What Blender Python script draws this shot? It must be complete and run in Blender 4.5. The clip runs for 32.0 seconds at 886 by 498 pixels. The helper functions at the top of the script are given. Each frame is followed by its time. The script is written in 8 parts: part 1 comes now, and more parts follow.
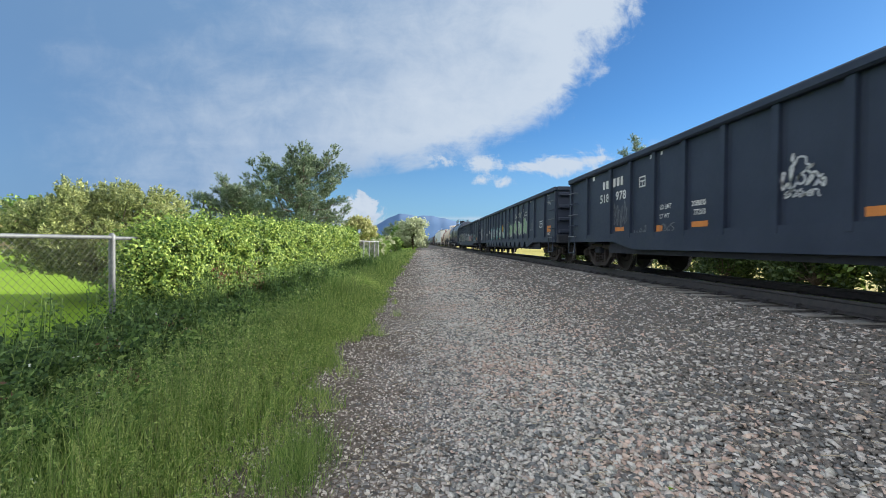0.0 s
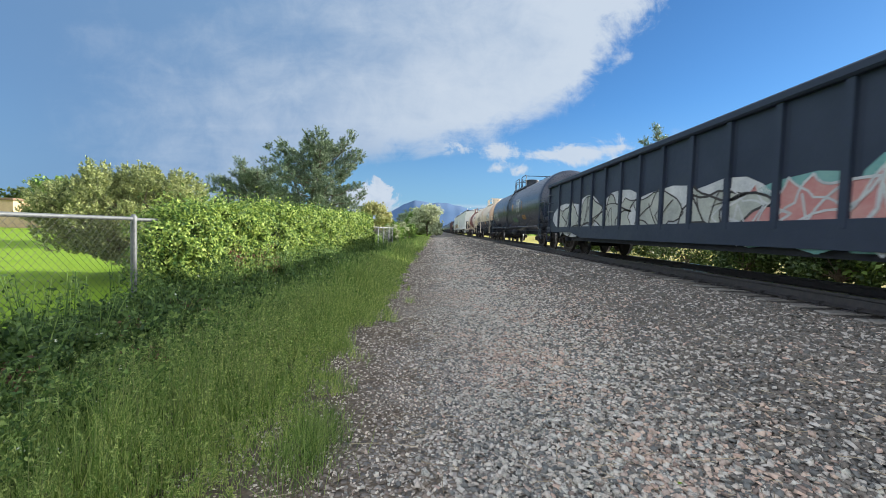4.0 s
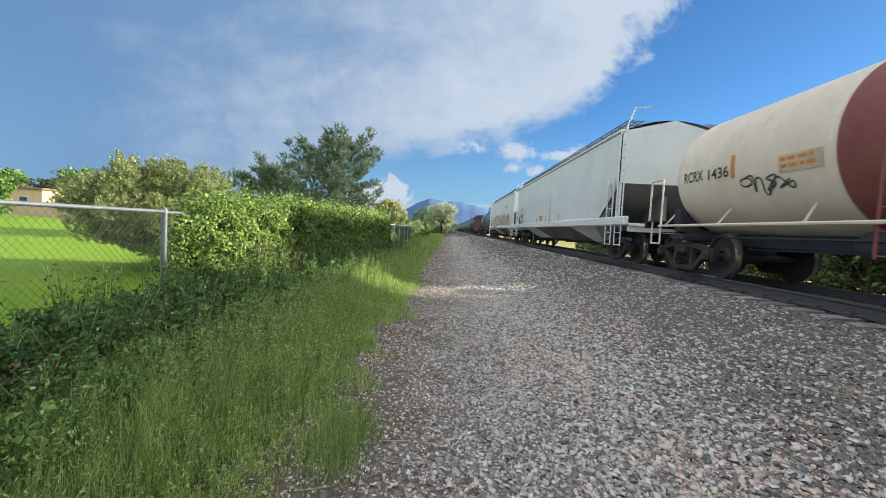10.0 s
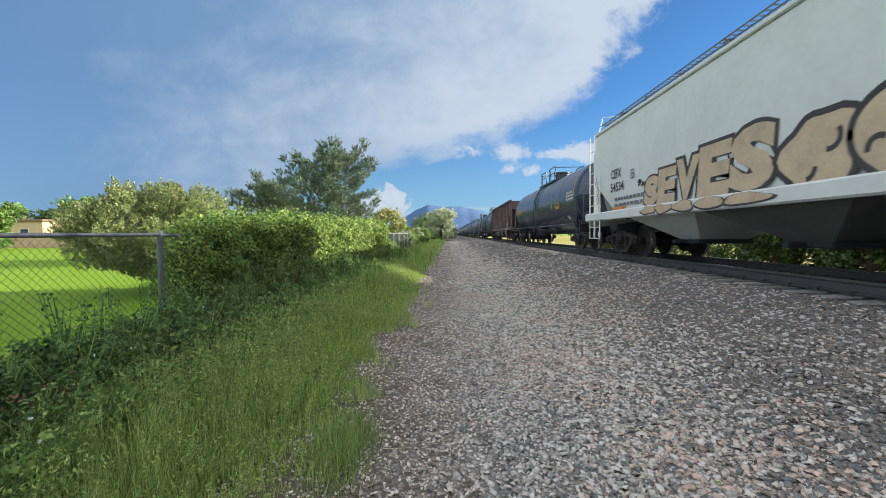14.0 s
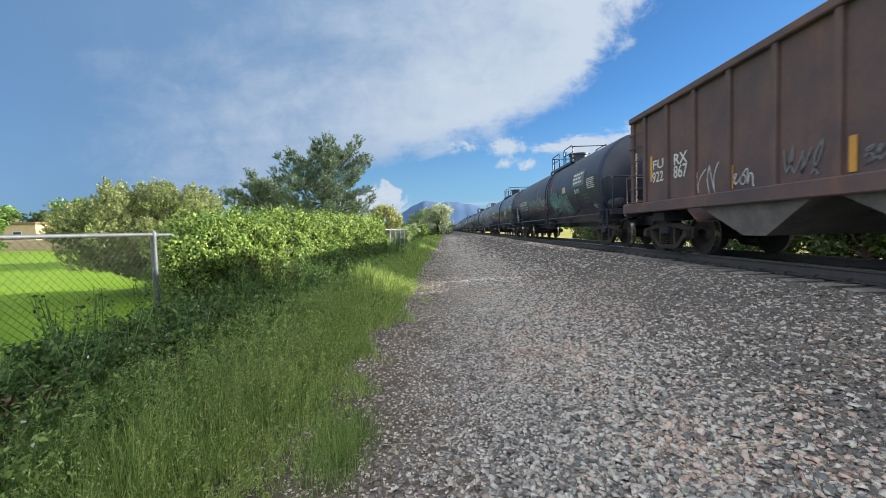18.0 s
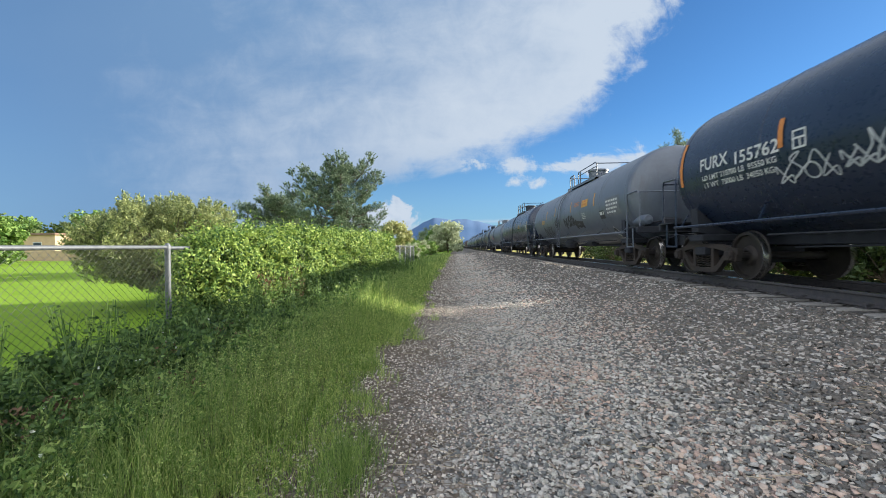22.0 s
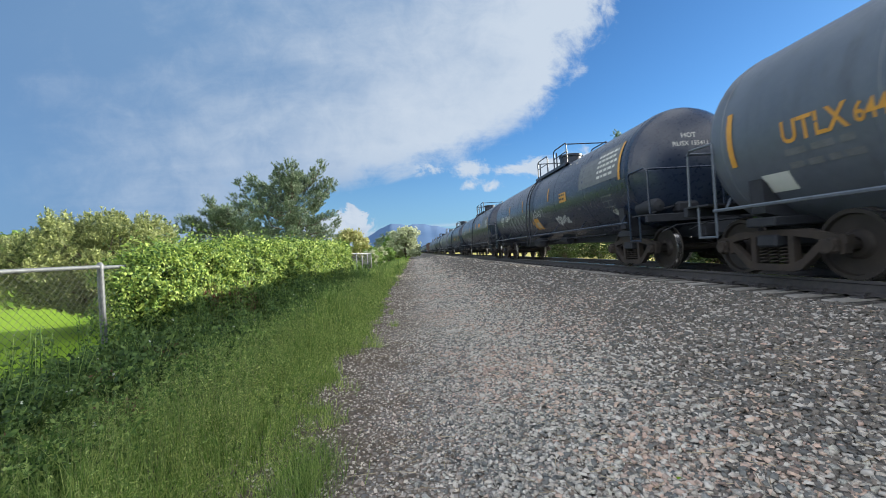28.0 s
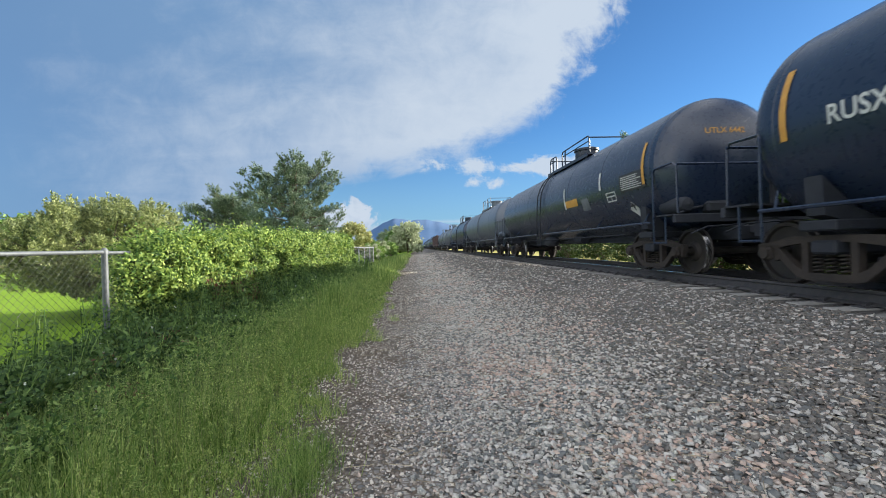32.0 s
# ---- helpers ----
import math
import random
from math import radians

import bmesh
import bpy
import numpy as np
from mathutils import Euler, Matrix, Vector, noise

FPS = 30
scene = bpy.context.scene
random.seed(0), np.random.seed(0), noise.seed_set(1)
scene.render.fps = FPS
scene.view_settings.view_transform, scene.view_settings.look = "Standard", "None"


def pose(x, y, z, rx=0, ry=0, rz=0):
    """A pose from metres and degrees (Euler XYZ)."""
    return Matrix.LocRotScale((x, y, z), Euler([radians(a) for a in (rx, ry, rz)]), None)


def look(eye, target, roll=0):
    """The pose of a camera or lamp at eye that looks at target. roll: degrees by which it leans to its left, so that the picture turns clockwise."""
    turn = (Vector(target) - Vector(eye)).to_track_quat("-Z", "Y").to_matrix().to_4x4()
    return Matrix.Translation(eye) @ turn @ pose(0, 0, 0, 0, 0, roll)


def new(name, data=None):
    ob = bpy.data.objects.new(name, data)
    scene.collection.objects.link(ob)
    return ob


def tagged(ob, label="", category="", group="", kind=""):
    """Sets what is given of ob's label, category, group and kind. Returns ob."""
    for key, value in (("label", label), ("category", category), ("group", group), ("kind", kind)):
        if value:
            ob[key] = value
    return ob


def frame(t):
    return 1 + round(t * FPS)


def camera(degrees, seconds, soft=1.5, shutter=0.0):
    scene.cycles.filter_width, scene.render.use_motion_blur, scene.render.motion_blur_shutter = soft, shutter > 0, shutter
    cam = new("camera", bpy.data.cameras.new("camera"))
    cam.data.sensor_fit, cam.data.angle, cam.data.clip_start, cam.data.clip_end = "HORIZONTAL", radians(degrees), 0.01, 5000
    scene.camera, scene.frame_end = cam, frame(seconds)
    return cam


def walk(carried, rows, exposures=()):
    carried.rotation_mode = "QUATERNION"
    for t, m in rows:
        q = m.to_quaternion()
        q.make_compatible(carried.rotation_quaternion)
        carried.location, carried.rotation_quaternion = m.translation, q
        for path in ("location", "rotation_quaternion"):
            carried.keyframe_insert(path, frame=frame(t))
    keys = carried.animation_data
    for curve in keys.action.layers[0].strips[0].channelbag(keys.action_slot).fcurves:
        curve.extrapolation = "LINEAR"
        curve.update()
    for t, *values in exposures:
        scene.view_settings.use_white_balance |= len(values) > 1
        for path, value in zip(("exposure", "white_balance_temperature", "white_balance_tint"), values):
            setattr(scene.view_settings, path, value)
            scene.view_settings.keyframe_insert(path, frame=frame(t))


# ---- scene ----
cam = camera(94.7, 32.0, 0.6, 0.15)
PATH = [
    (0, (0.2, 0.134, 1.291), (0.307, 2.131, 1.265), 0.5),
    (0.5, (0.204, 0.133, 1.289), (0.306, 2.13, 1.254), 0.5),
    (1, (0.209, 0.131, 1.287), (0.314, 2.128, 1.243), 0.7),
    (1.5, (0.218, 0.141, 1.289), (0.319, 2.138, 1.233), 0.7),
    (2, (0.222, 0.145, 1.281), (0.313, 2.143, 1.23), 1.1),
    (2.5, (0.213, 0.14, 1.287), (0.301, 2.137, 1.249), 1.6),
    (3, (0.21, 0.137, 1.293), (0.291, 2.135, 1.252), 1.9),
    (3.5, (0.209, 0.142, 1.294), (0.271, 2.14, 1.226), 1.9),
    (5.5, (0.193, 0.141, 1.296), (0.198, 2.138, 1.189), 1.2),
    (6, (0.193, 0.146, 1.296), (0.208, 2.142, 1.177), 1.4),
    (6.5, (0.18, 0.14, 1.295), (0.192, 2.136, 1.171), 2.0),
    (7, (0.175, 0.129, 1.288), (0.169, 2.125, 1.162), 2.3),
    (7.5, (0.173, 0.124, 1.288), (0.16, 2.12, 1.164), 2.4),
    (8, (0.171, 0.113, 1.296), (0.163, 2.11, 1.182), 2.0),
    (8.5, (0.145, 0.11, 1.301), (0.144, 2.108, 1.2), 1.9),
    (9, (0.113, 0.102, 1.304), (0.113, 2.1, 1.2), 2.0),
    (9.5, (0.082, 0.111, 1.302), (0.076, 2.109, 1.195), 2.7),
    (10, (0.082, 0.13, 1.303), (0.057, 2.127, 1.206), 3.1),
    (10.5, (0.108, 0.141, 1.3), (0.079, 2.14, 1.222), 2.4),
    (11, (0.153, 0.13, 1.299), (0.148, 2.129, 1.243), 0.7),
    (11.5, (0.181, 0.108, 1.302), (0.21, 2.108, 1.258), -1.0),
    (12, (0.177, 0.103, 1.3), (0.222, 2.102, 1.257), -1.5),
    (12.5, (0.177, 0.105, 1.303), (0.219, 2.104, 1.257), -1.4),
    (13, (0.172, 0.095, 1.304), (0.202, 2.094, 1.255), -1.1),
    (13.5, (0.183, 0.113, 1.304), (0.182, 2.112, 1.242), -0.9),
    (14, (0.162, 0.124, 1.298), (0.129, 2.123, 1.227), -0.6),
    (14.5, (0.147, 0.131, 1.292), (0.085, 2.128, 1.209), -0.4),
    (16.5, (0.177, 0.154, 1.285), (0.163, 2.151, 1.168), -1.7),
    (17, (0.174, 0.157, 1.282), (0.168, 2.154, 1.17), -1.7),
    (17.5, (0.173, 0.16, 1.282), (0.16, 2.157, 1.182), -1.7),
    (18, (0.165, 0.15, 1.284), (0.147, 2.148, 1.192), -1.6),
    (18.5, (0.17, 0.148, 1.285), (0.156, 2.146, 1.191), -1.7),
    (19, (0.174, 0.156, 1.281), (0.169, 2.154, 1.188), -1.5),
    (19.5, (0.183, 0.155, 1.28), (0.174, 2.153, 1.201), -1.6),
    (20, (0.187, 0.147, 1.285), (0.162, 2.146, 1.225), -1.6),
    (20.5, (0.186, 0.147, 1.287), (0.141, 2.146, 1.244), -1.5),
    (21, (0.172, 0.141, 1.289), (0.112, 2.14, 1.257), -1.2),
    (21.5, (0.16, 0.147, 1.289), (0.098, 2.146, 1.266), -0.8),
    (22, (0.165, 0.149, 1.288), (0.102, 2.148, 1.28), -0.7),
    (22.5, (0.172, 0.142, 1.291), (0.12, 2.141, 1.301), -0.9),
    (23, (0.192, 0.141, 1.295), (0.155, 2.14, 1.306), -1.4),
    (23.5, (0.188, 0.132, 1.291), (0.182, 2.132, 1.293), -1.3),
    (24, (0.192, 0.138, 1.288), (0.213, 2.138, 1.275), -1.4),
    (24.5, (0.187, 0.131, 1.289), (0.22, 2.13, 1.282), -1.6),
    (25, (0.188, 0.138, 1.286), (0.222, 2.138, 1.293), -2.0),
    (25.5, (0.191, 0.136, 1.289), (0.24, 2.136, 1.306), -2.4),
    (27.5, (0.209, 0.134, 1.287), (0.334, 2.13, 1.296), -3.3),
    (28, (0.202, 0.131, 1.283), (0.345, 2.126, 1.291), -3.4),
    (28.5, (0.217, 0.132, 1.287), (0.372, 2.126, 1.289), -3.6),
    (29, (0.221, 0.135, 1.284), (0.364, 2.13, 1.289), -3.4),
    (29.5, (0.213, 0.128, 1.283), (0.331, 2.124, 1.297), -3.1),
    (30, (0.208, 0.126, 1.283), (0.316, 2.123, 1.303), -2.9),
    (30.5, (0.21, 0.128, 1.286), (0.333, 2.124, 1.301), -2.7),
    (31, (0.202, 0.127, 1.284), (0.334, 2.123, 1.293), -2.2),
    (31.5, (0.2, 0.126, 1.283), (0.327, 2.122, 1.283), -1.8),
    (32, (0.198, 0.124, 1.282), (0.329, 2.119, 1.272), -1.6),
]
walk(cam, [(t, look(eye, target, roll)) for t, eye, target, roll in PATH])

# ---- light and sky ----
SUN_AZ, SUN_EL = radians(21.0), radians(18.9)      # from +x towards +y; above the horizon
XT, ZR, SPEED = 6.545, 0.60, 8.92              # track centre line, rail top, train speed


def node_of(nt, kind, **props):
    n = nt.nodes.new(kind)
    for key, value in props.items():
        setattr(n, key, value)
    return n


class Expr:
    """Small arithmetic on shader sockets."""
    def __init__(self, nt, sock):
        self.nt, self.sock = nt, sock

    def op(self, kind, *others, clamp=False):
        n = self.nt.nodes.new("ShaderNodeMath")
        n.operation, n.use_clamp = kind, clamp
        for i, o in enumerate((self, *others)):
            if isinstance(o, Expr):
                self.nt.links.new(o.sock, n.inputs[i])
            else:
                n.inputs[i].default_value = o
        return Expr(self.nt, n.outputs[0])

    def __add__(self, o): return self.op("ADD", o)
    def __sub__(self, o): return self.op("SUBTRACT", o)
    def __mul__(self, o): return self.op("MULTIPLY", o)
    def __truediv__(self, o): return self.op("DIVIDE", o)
    def low(self, o): return self.op("MINIMUM", o)
    def high(self, o): return self.op("MAXIMUM", o)
    def abs(self): return self.op("ABSOLUTE")

    def ramp(self, a, b):
        n = self.nt.nodes.new("ShaderNodeMapRange")
        n.interpolation_type = "SMOOTHSTEP"
        self.nt.links.new(self.sock, n.inputs[0])
        n.inputs[1].default_value, n.inputs[2].default_value = a, b
        return Expr(self.nt, n.outputs[0])


def build_world():
    world = bpy.data.worlds.new("sky")
    scene.world = world
    world.use_nodes = True
    nt = world.node_tree
    nt.nodes.clear()
    out = nt.nodes.new("ShaderNodeOutputWorld")
    bg = nt.nodes.new("ShaderNodeBackground")
    bg.inputs[1].default_value = 0.115
    nt.links.new(bg.outputs[0], out.inputs[0])
    sky = node_of(nt, "ShaderNodeTexSky", sky_type="NISHITA", sun_disc=False, sun_elevation=SUN_EL,
                  sun_rotation=math.pi / 2 - SUN_AZ, altitude=1800.0, air_density=1.1, dust_density=0.6, ozone_density=2.2)
    co = nt.nodes.new("ShaderNodeTexCoord")
    sep = nt.nodes.new("ShaderNodeSeparateXYZ")
    nt.links.new(co.outputs["Generated"], sep.inputs[0])
    x, y, z = (Expr(nt, sep.outputs[i]) for i in range(3))
    ahead = y.ramp(0.12, 0.50)
    yy = y.high(0.12)
    u, v = x / yy, z / yy
    uv = nt.nodes.new("ShaderNodeCombineXYZ")
    nt.links.new(u.sock, uv.inputs[0])
    nt.links.new(v.sock, uv.inputs[1])

    def noise_tex(scale, detail, rough, sx=1.0, sy=1.0, dx=0.0, rz=0.0, distort=0.0):
        m = nt.nodes.new("ShaderNodeMapping")
        m.inputs["Scale"].default_value = (sx, sy, 1)
        m.inputs["Location"].default_value = (dx, 0, 0)
        m.inputs["Rotation"].default_value = (0, 0, radians(rz))
        nt.links.new(uv.outputs[0], m.inputs[0])
        n = nt.nodes.new("ShaderNodeTexNoise")
        n.inputs["Scale"].default_value, n.inputs["Detail"].default_value, n.inputs["Roughness"].default_value = scale, detail, rough
        n.inputs["Distortion"].default_value = distort
        nt.links.new(m.outputs[0], n.inputs["Vector"])
        return Expr(nt, n.outputs[0]) - 0.5

    n1 = noise_tex(4.2, 9, 0.58, 1.0, 1.35, rz=-35, distort=0.5)
    n2 = noise_tex(12.0, 10, 0.66, dx=3.1, distort=0.5)
    n4 = noise_tex(5.0, 9, 0.62, 0.55, 2.6, dx=1.3, rz=-22, distort=0.7)
    n3 = noise_tex(2.2, 6, 0.5, 1.0, 1.6, dx=7.7, rz=-12)
    # the large bank: above a slanting foot, left of a slanting edge
    foot = (v - 0.178 - u * 0.11).low(v - 0.176 - (u - 0.05) * 0.44).high((u + 0.32) * -0.55)
    edge = (v * 0.68 + 0.150 - u) * 0.80
    torn = n1 * 0.24 + n2 * 0.17 + n4 * 0.05
    bank_d = (foot + torn * 0.55 + n4 * 0.05).low(edge + torn)
    bank = bank_d.ramp(-0.005, 0.070)
    left_fade = (u + n3 * 0.5).ramp(-1.9, -0.4) * 0.62 + 0.35
    bank = bank * left_fade
    # thin torn strip under the bank
    strip_d = (v - 0.216 + u * 0.19 - u * u * 0.42).abs() * -1.0 + 0.021 + n2 * 0.13 + n4 * 0.12
    strip = strip_d.ramp(0.0, 0.030) * u.ramp(-0.05, 0.05) * (u * -1.0).ramp(-0.62, -0.46)
    puff_d = ((u - 0.180) * (u - 0.180) * 0.40 + (v - 0.158) * (v - 0.158) * 3.0) * -1.0 + 0.0009 + n2 * 0.007
    puff = puff_d.ramp(-0.0002, 0.0012)
    # heaped cloud and a flat bank over the hills
    heap_d = ((u + 0.180) * (u + 0.180) * 0.36 + (v - 0.068) * (v - 0.068) * 1.5) * -1.0 + 0.0030 + n2 * 0.019 + n1 * 0.003
    heap = heap_d.ramp(0.0, 0.0012)
    flat_d = (v - 0.062).abs() * -1.0 + 0.012 + n1 * 0.03 + n2 * 0.012
    flat = flat_d.ramp(0.0, 0.016) * u.ramp(-0.12, 0.0) * (u * -1.0).ramp(-0.34, -0.16) * 0.92
    cloud = bank.high(strip * 0.95).high(puff).high(heap).high(flat)
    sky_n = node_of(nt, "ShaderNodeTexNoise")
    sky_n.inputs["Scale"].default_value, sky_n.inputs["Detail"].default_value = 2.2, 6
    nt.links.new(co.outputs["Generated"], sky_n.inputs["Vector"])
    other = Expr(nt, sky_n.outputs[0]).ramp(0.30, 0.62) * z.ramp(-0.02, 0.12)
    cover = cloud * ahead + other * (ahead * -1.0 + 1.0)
    # cloud tone: white at the sunward rim, grey-blue within the bank; unseen cloud behind and overhead brightened as
    # fill light
    body = (bank_d * 0.35 + n3 * 0.50 + n2 * 0.24 + n1 * 0.30 + n4 * 0.16 - u * 0.44 + v * 0.10 + 0.07).ramp(-0.02, 0.60) * (heap * -1.0 + 1.0) + heap * (n2 * 1.6 + (v - 0.068) * -3.5 + 0.08).ramp(0.0, 0.55) * 0.6
    tone = nt.nodes.new("ShaderNodeMix")
    tone.data_type = "RGBA"
    tone.inputs[6].default_value = (2.18, 2.50, 2.92, 1)
    tone.inputs[7].default_value = (0.66, 1.19, 2.02, 1)
    nt.links.new(body.sock, tone.inputs[0])
    fill_tone = nt.nodes.new("ShaderNodeMix")
    fill_tone.data_type = "RGBA"
    fill_tone.inputs[6].default_value = (7.0, 7.2, 7.5, 1)
    nt.links.new(ahead.sock, fill_tone.inputs[0])
    nt.links.new(tone.outputs[2], fill_tone.inputs[7])
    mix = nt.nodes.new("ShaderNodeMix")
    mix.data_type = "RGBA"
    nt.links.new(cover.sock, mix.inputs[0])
    deep = nt.nodes.new("ShaderNodeMix")
    deep.data_type, deep.blend_type = "RGBA", "MULTIPLY"
    deep.inputs[0].default_value = 1.0
    deep.inputs[7].default_value = (0.210, 0.372, 0.512, 1)
    nt.links.new(sky.outputs[0], deep.inputs[6])
    # pale haze low over the horizon
    haze = nt.nodes.new("ShaderNodeMix")
    haze.data_type = "RGBA"
    haze.inputs[7].default_value = (1.02, 1.78, 2.55, 1)
    nt.links.new((z.ramp(0.30, -0.02) * 0.75).sock, haze.inputs[0])
    nt.links.new(deep.outputs[2], haze.inputs[6])
    nt.links.new(haze.outputs[2], mix.inputs[6])
    nt.links.new(fill_tone.outputs[2], mix.inputs[7])
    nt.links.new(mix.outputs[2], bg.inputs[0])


build_world()
scene.view_settings.exposure = 1.28
sun_data = bpy.data.lights.new("sun", "SUN")
sun_data.energy, sun_data.angle, sun_data.color = 5.0, radians(0.55), (1.0, 0.93, 0.80)
sun = new("sun", sun_data)
sun_way = Vector((math.cos(SUN_EL) * math.cos(SUN_AZ), math.cos(SUN_EL) * math.sin(SUN_AZ), math.sin(SUN_EL)))
sun.rotation_mode = "QUATERNION"
sun.rotation_quaternion = sun_way.to_track_quat("Z", "Y")
sun.location = (60, 40, 60)


# ---- materials ----
def surface(name, c1, c2=None, scale=6.0, rough=0.6, metal=0.0, bump=0.15, bscale=60.0, rnd="", amount=0.5, fine=None,
            streak=None, streak_scale=3.0, streak_at=(0.5, 0.7), trans=0.0, spec=0.5, third=None, clump=0.45):
    """A worn surface: two tones mixed by coarse and fine noise, relief, and (streak) a stain colour drawn out along z."""
    m = bpy.data.materials.new(name)
    m.use_nodes = True
    nt = m.node_tree
    b = nt.nodes["Principled BSDF"]
    b.inputs["Roughness"].default_value, b.inputs["Metallic"].default_value = rough, metal
    b.inputs["Specular IOR Level"].default_value = spec
    c2 = c2 or tuple(0.7 * k for k in c1)
    co = nt.nodes.new("ShaderNodeTexCoord")

    def tex(s, detail, vec=(1, 1, 1)):
        mp = nt.nodes.new("ShaderNodeMapping")
        mp.inputs["Scale"].default_value = vec
        nt.links.new(co.outputs["Object"], mp.inputs[0])
        t = nt.nodes.new("ShaderNodeTexNoise")
        t.inputs["Scale"].default_value, t.inputs["Detail"].default_value, t.inputs["Roughness"].default_value = s, detail, 0.6
        nt.links.new(mp.outputs[0], t.inputs["Vector"])
        return Expr(nt, t.outputs[0])

    coarse, grain = tex(scale, 5), tex(fine or scale * 9, 3)
    f = (coarse - 0.5) * (2.2 * amount) + (grain - 0.5) * (1.1 * amount) + 0.5
    if rnd:
        if rnd == "island":
            g = nt.nodes.new("ShaderNodeNewGeometry")
            r = Expr(nt, g.outputs["Random Per Island"])
        else:
            g = nt.nodes.new("ShaderNodeObjectInfo")
            r = Expr(nt, g.outputs["Random"])
        f = (f - 0.5) * clump + r * (1.2 - clump) - 0.1 + 0.5 * clump
    ramp = nt.nodes.new("ShaderNodeValToRGB")
    e = ramp.color_ramp.elements
    e[0].color, e[1].color = (*c1, 1), (*c2, 1)
    e[0].position, e[1].position = 0.25, 0.75
    for pos, col in third or ():
        e.new(pos).color = (*col, 1)
    nt.links.new(f.sock, ramp.inputs[0])
    last = ramp.outputs[0]
    if streak:
        s = tex(streak_scale, 6, (1, 1, 0.16)) * 0.75 + coarse * 0.25
        mx = nt.nodes.new("ShaderNodeMix")
        mx.data_type = "RGBA"
        nt.links.new(s.ramp(*streak_at).sock, mx.inputs[0])
        nt.links.new(last, mx.inputs[6])
        mx.inputs[7].default_value = (*streak, 1)
        last = mx.outputs[2]
    nt.links.new(last, b.inputs["Base Color"])
    rr = (grain - 0.5) * 0.3 + rough
    nt.links.new(rr.op("MINIMUM", 1.0, clamp=True).sock, b.inputs["Roughness"])
    if bump:
        bn = nt.nodes.new("ShaderNodeBump")
        bn.inputs["Strength"].default_value, bn.inputs["Distance"].default_value = bump, 0.02
        nt.links.new((tex(bscale, 4)).sock, bn.inputs["Height"])
        nt.links.new(bn.outputs[0], b.inputs["Normal"])
    if trans:
        tr = nt.nodes.new("ShaderNodeBsdfTranslucent")
        nt.links.new(last, tr.inputs[0])
        ad = nt.nodes.new("ShaderNodeMixShader")
        ad.inputs[0].default_value = trans
        out = nt.nodes["Material Output"]
        nt.links.new(b.outputs[0], ad.inputs[1])
        nt.links.new(tr.outputs[0], ad.inputs[2])
        nt.links.new(ad.outputs[0], out.inputs[0])
    return m


M = {}
M["field"] = surface("field", (0.20, 0.21, 0.050), (0.42, 0.36, 0.12), 0.8, 0.9, bump=0.5, bscale=30, fine=24, spec=0.1)
M["lawn"] = surface("lawn", (0.125, 0.225, 0.014), (0.185, 0.295, 0.026), 0.9, 0.9, bump=0.5, bscale=40, fine=30, spec=0.1)
M["earth"] = surface("earth", (0.035, 0.034, 0.020), (0.085, 0.072, 0.046), 5.0, 0.95, bump=0.6, bscale=25)
def gravel_surface():
    """Crushed stone seen from further off: cells of stone colours, gaps with shade put into the colour, and relief."""
    m = bpy.data.materials.new("gravel")
    m.use_nodes = True
    nt = m.node_tree
    b = nt.nodes["Principled BSDF"]
    b.inputs["Roughness"].default_value = 0.9
    co = nt.nodes.new("ShaderNodeTexCoord")
    vo = nt.nodes.new("ShaderNodeTexVoronoi")
    vo.inputs["Scale"].default_value = 26
    nt.links.new(co.outputs["Object"], vo.inputs["Vector"])
    sep = nt.nodes.new("ShaderNodeSeparateColor")
    nt.links.new(vo.outputs["Color"], sep.inputs[0])
    ramp = nt.nodes.new("ShaderNodeValToRGB")
    ramp.color_ramp.interpolation = "CONSTANT"
    e = ramp.color_ramp.elements
    e[0].position, e[0].color = 0.0, (0.075, 0.078, 0.078, 1)
    e[1].position, e[1].color = 0.84, (0.48, 0.44, 0.40, 1)
    for p, c in ((0.18, (0.27, 0.255, 0.24)), (0.38, (0.34, 0.28, 0.24)), (0.52, (0.21, 0.216, 0.216)), (0.68, (0.38, 0.36, 0.33))):
        e.new(p).color = (*c, 1)
    nt.links.new(sep.outputs[0], ramp.inputs[0])
    big = nt.nodes.new("ShaderNodeTexNoise")
    big.inputs["Scale"].default_value, big.inputs["Detail"].default_value = 1.3, 5
    nt.links.new(co.outputs["Object"], big.inputs["Vector"])
    mx = nt.nodes.new("ShaderNodeMix")
    mx.data_type = "RGBA"
    mx.inputs[7].default_value = (0.120, 0.092, 0.066, 1)
    nt.links.new(ramp.outputs[0], mx.inputs[6])
    sx = nt.nodes.new("ShaderNodeSeparateXYZ")
    nt.links.new(co.outputs["Object"], sx.inputs[0])
    ve = nt.nodes.new("ShaderNodeTexVoronoi")
    ve.feature = "DISTANCE_TO_EDGE"
    ve.inputs["Scale"].default_value = 26
    nt.links.new(co.outputs["Object"], ve.inputs["Vector"])
    # shade between the stones, mixed in with the dirt colour below
    gap = Expr(nt, ve.outputs["Distance"]).ramp(0.16, 0.03)
    dirt = (Expr(nt, sx.outputs[0]) * -1.0 + Expr(nt, big.outputs[0]) * 1.6).ramp(0.35, 1.5)
    nt.links.new(((Expr(nt, big.outputs[0])).ramp(0.42, 0.75) * 0.30 + dirt * 0.80 + gap * 0.6).op("MINIMUM", 1.0).sock, mx.inputs[0])
    # darker towards the ballast: deeper gap shade put into the colour
    shoulder_shade = nt.nodes.new("ShaderNodeMix")
    shoulder_shade.data_type = "RGBA"
    shoulder_shade.inputs[7].default_value = (0.062, 0.060, 0.057, 1)
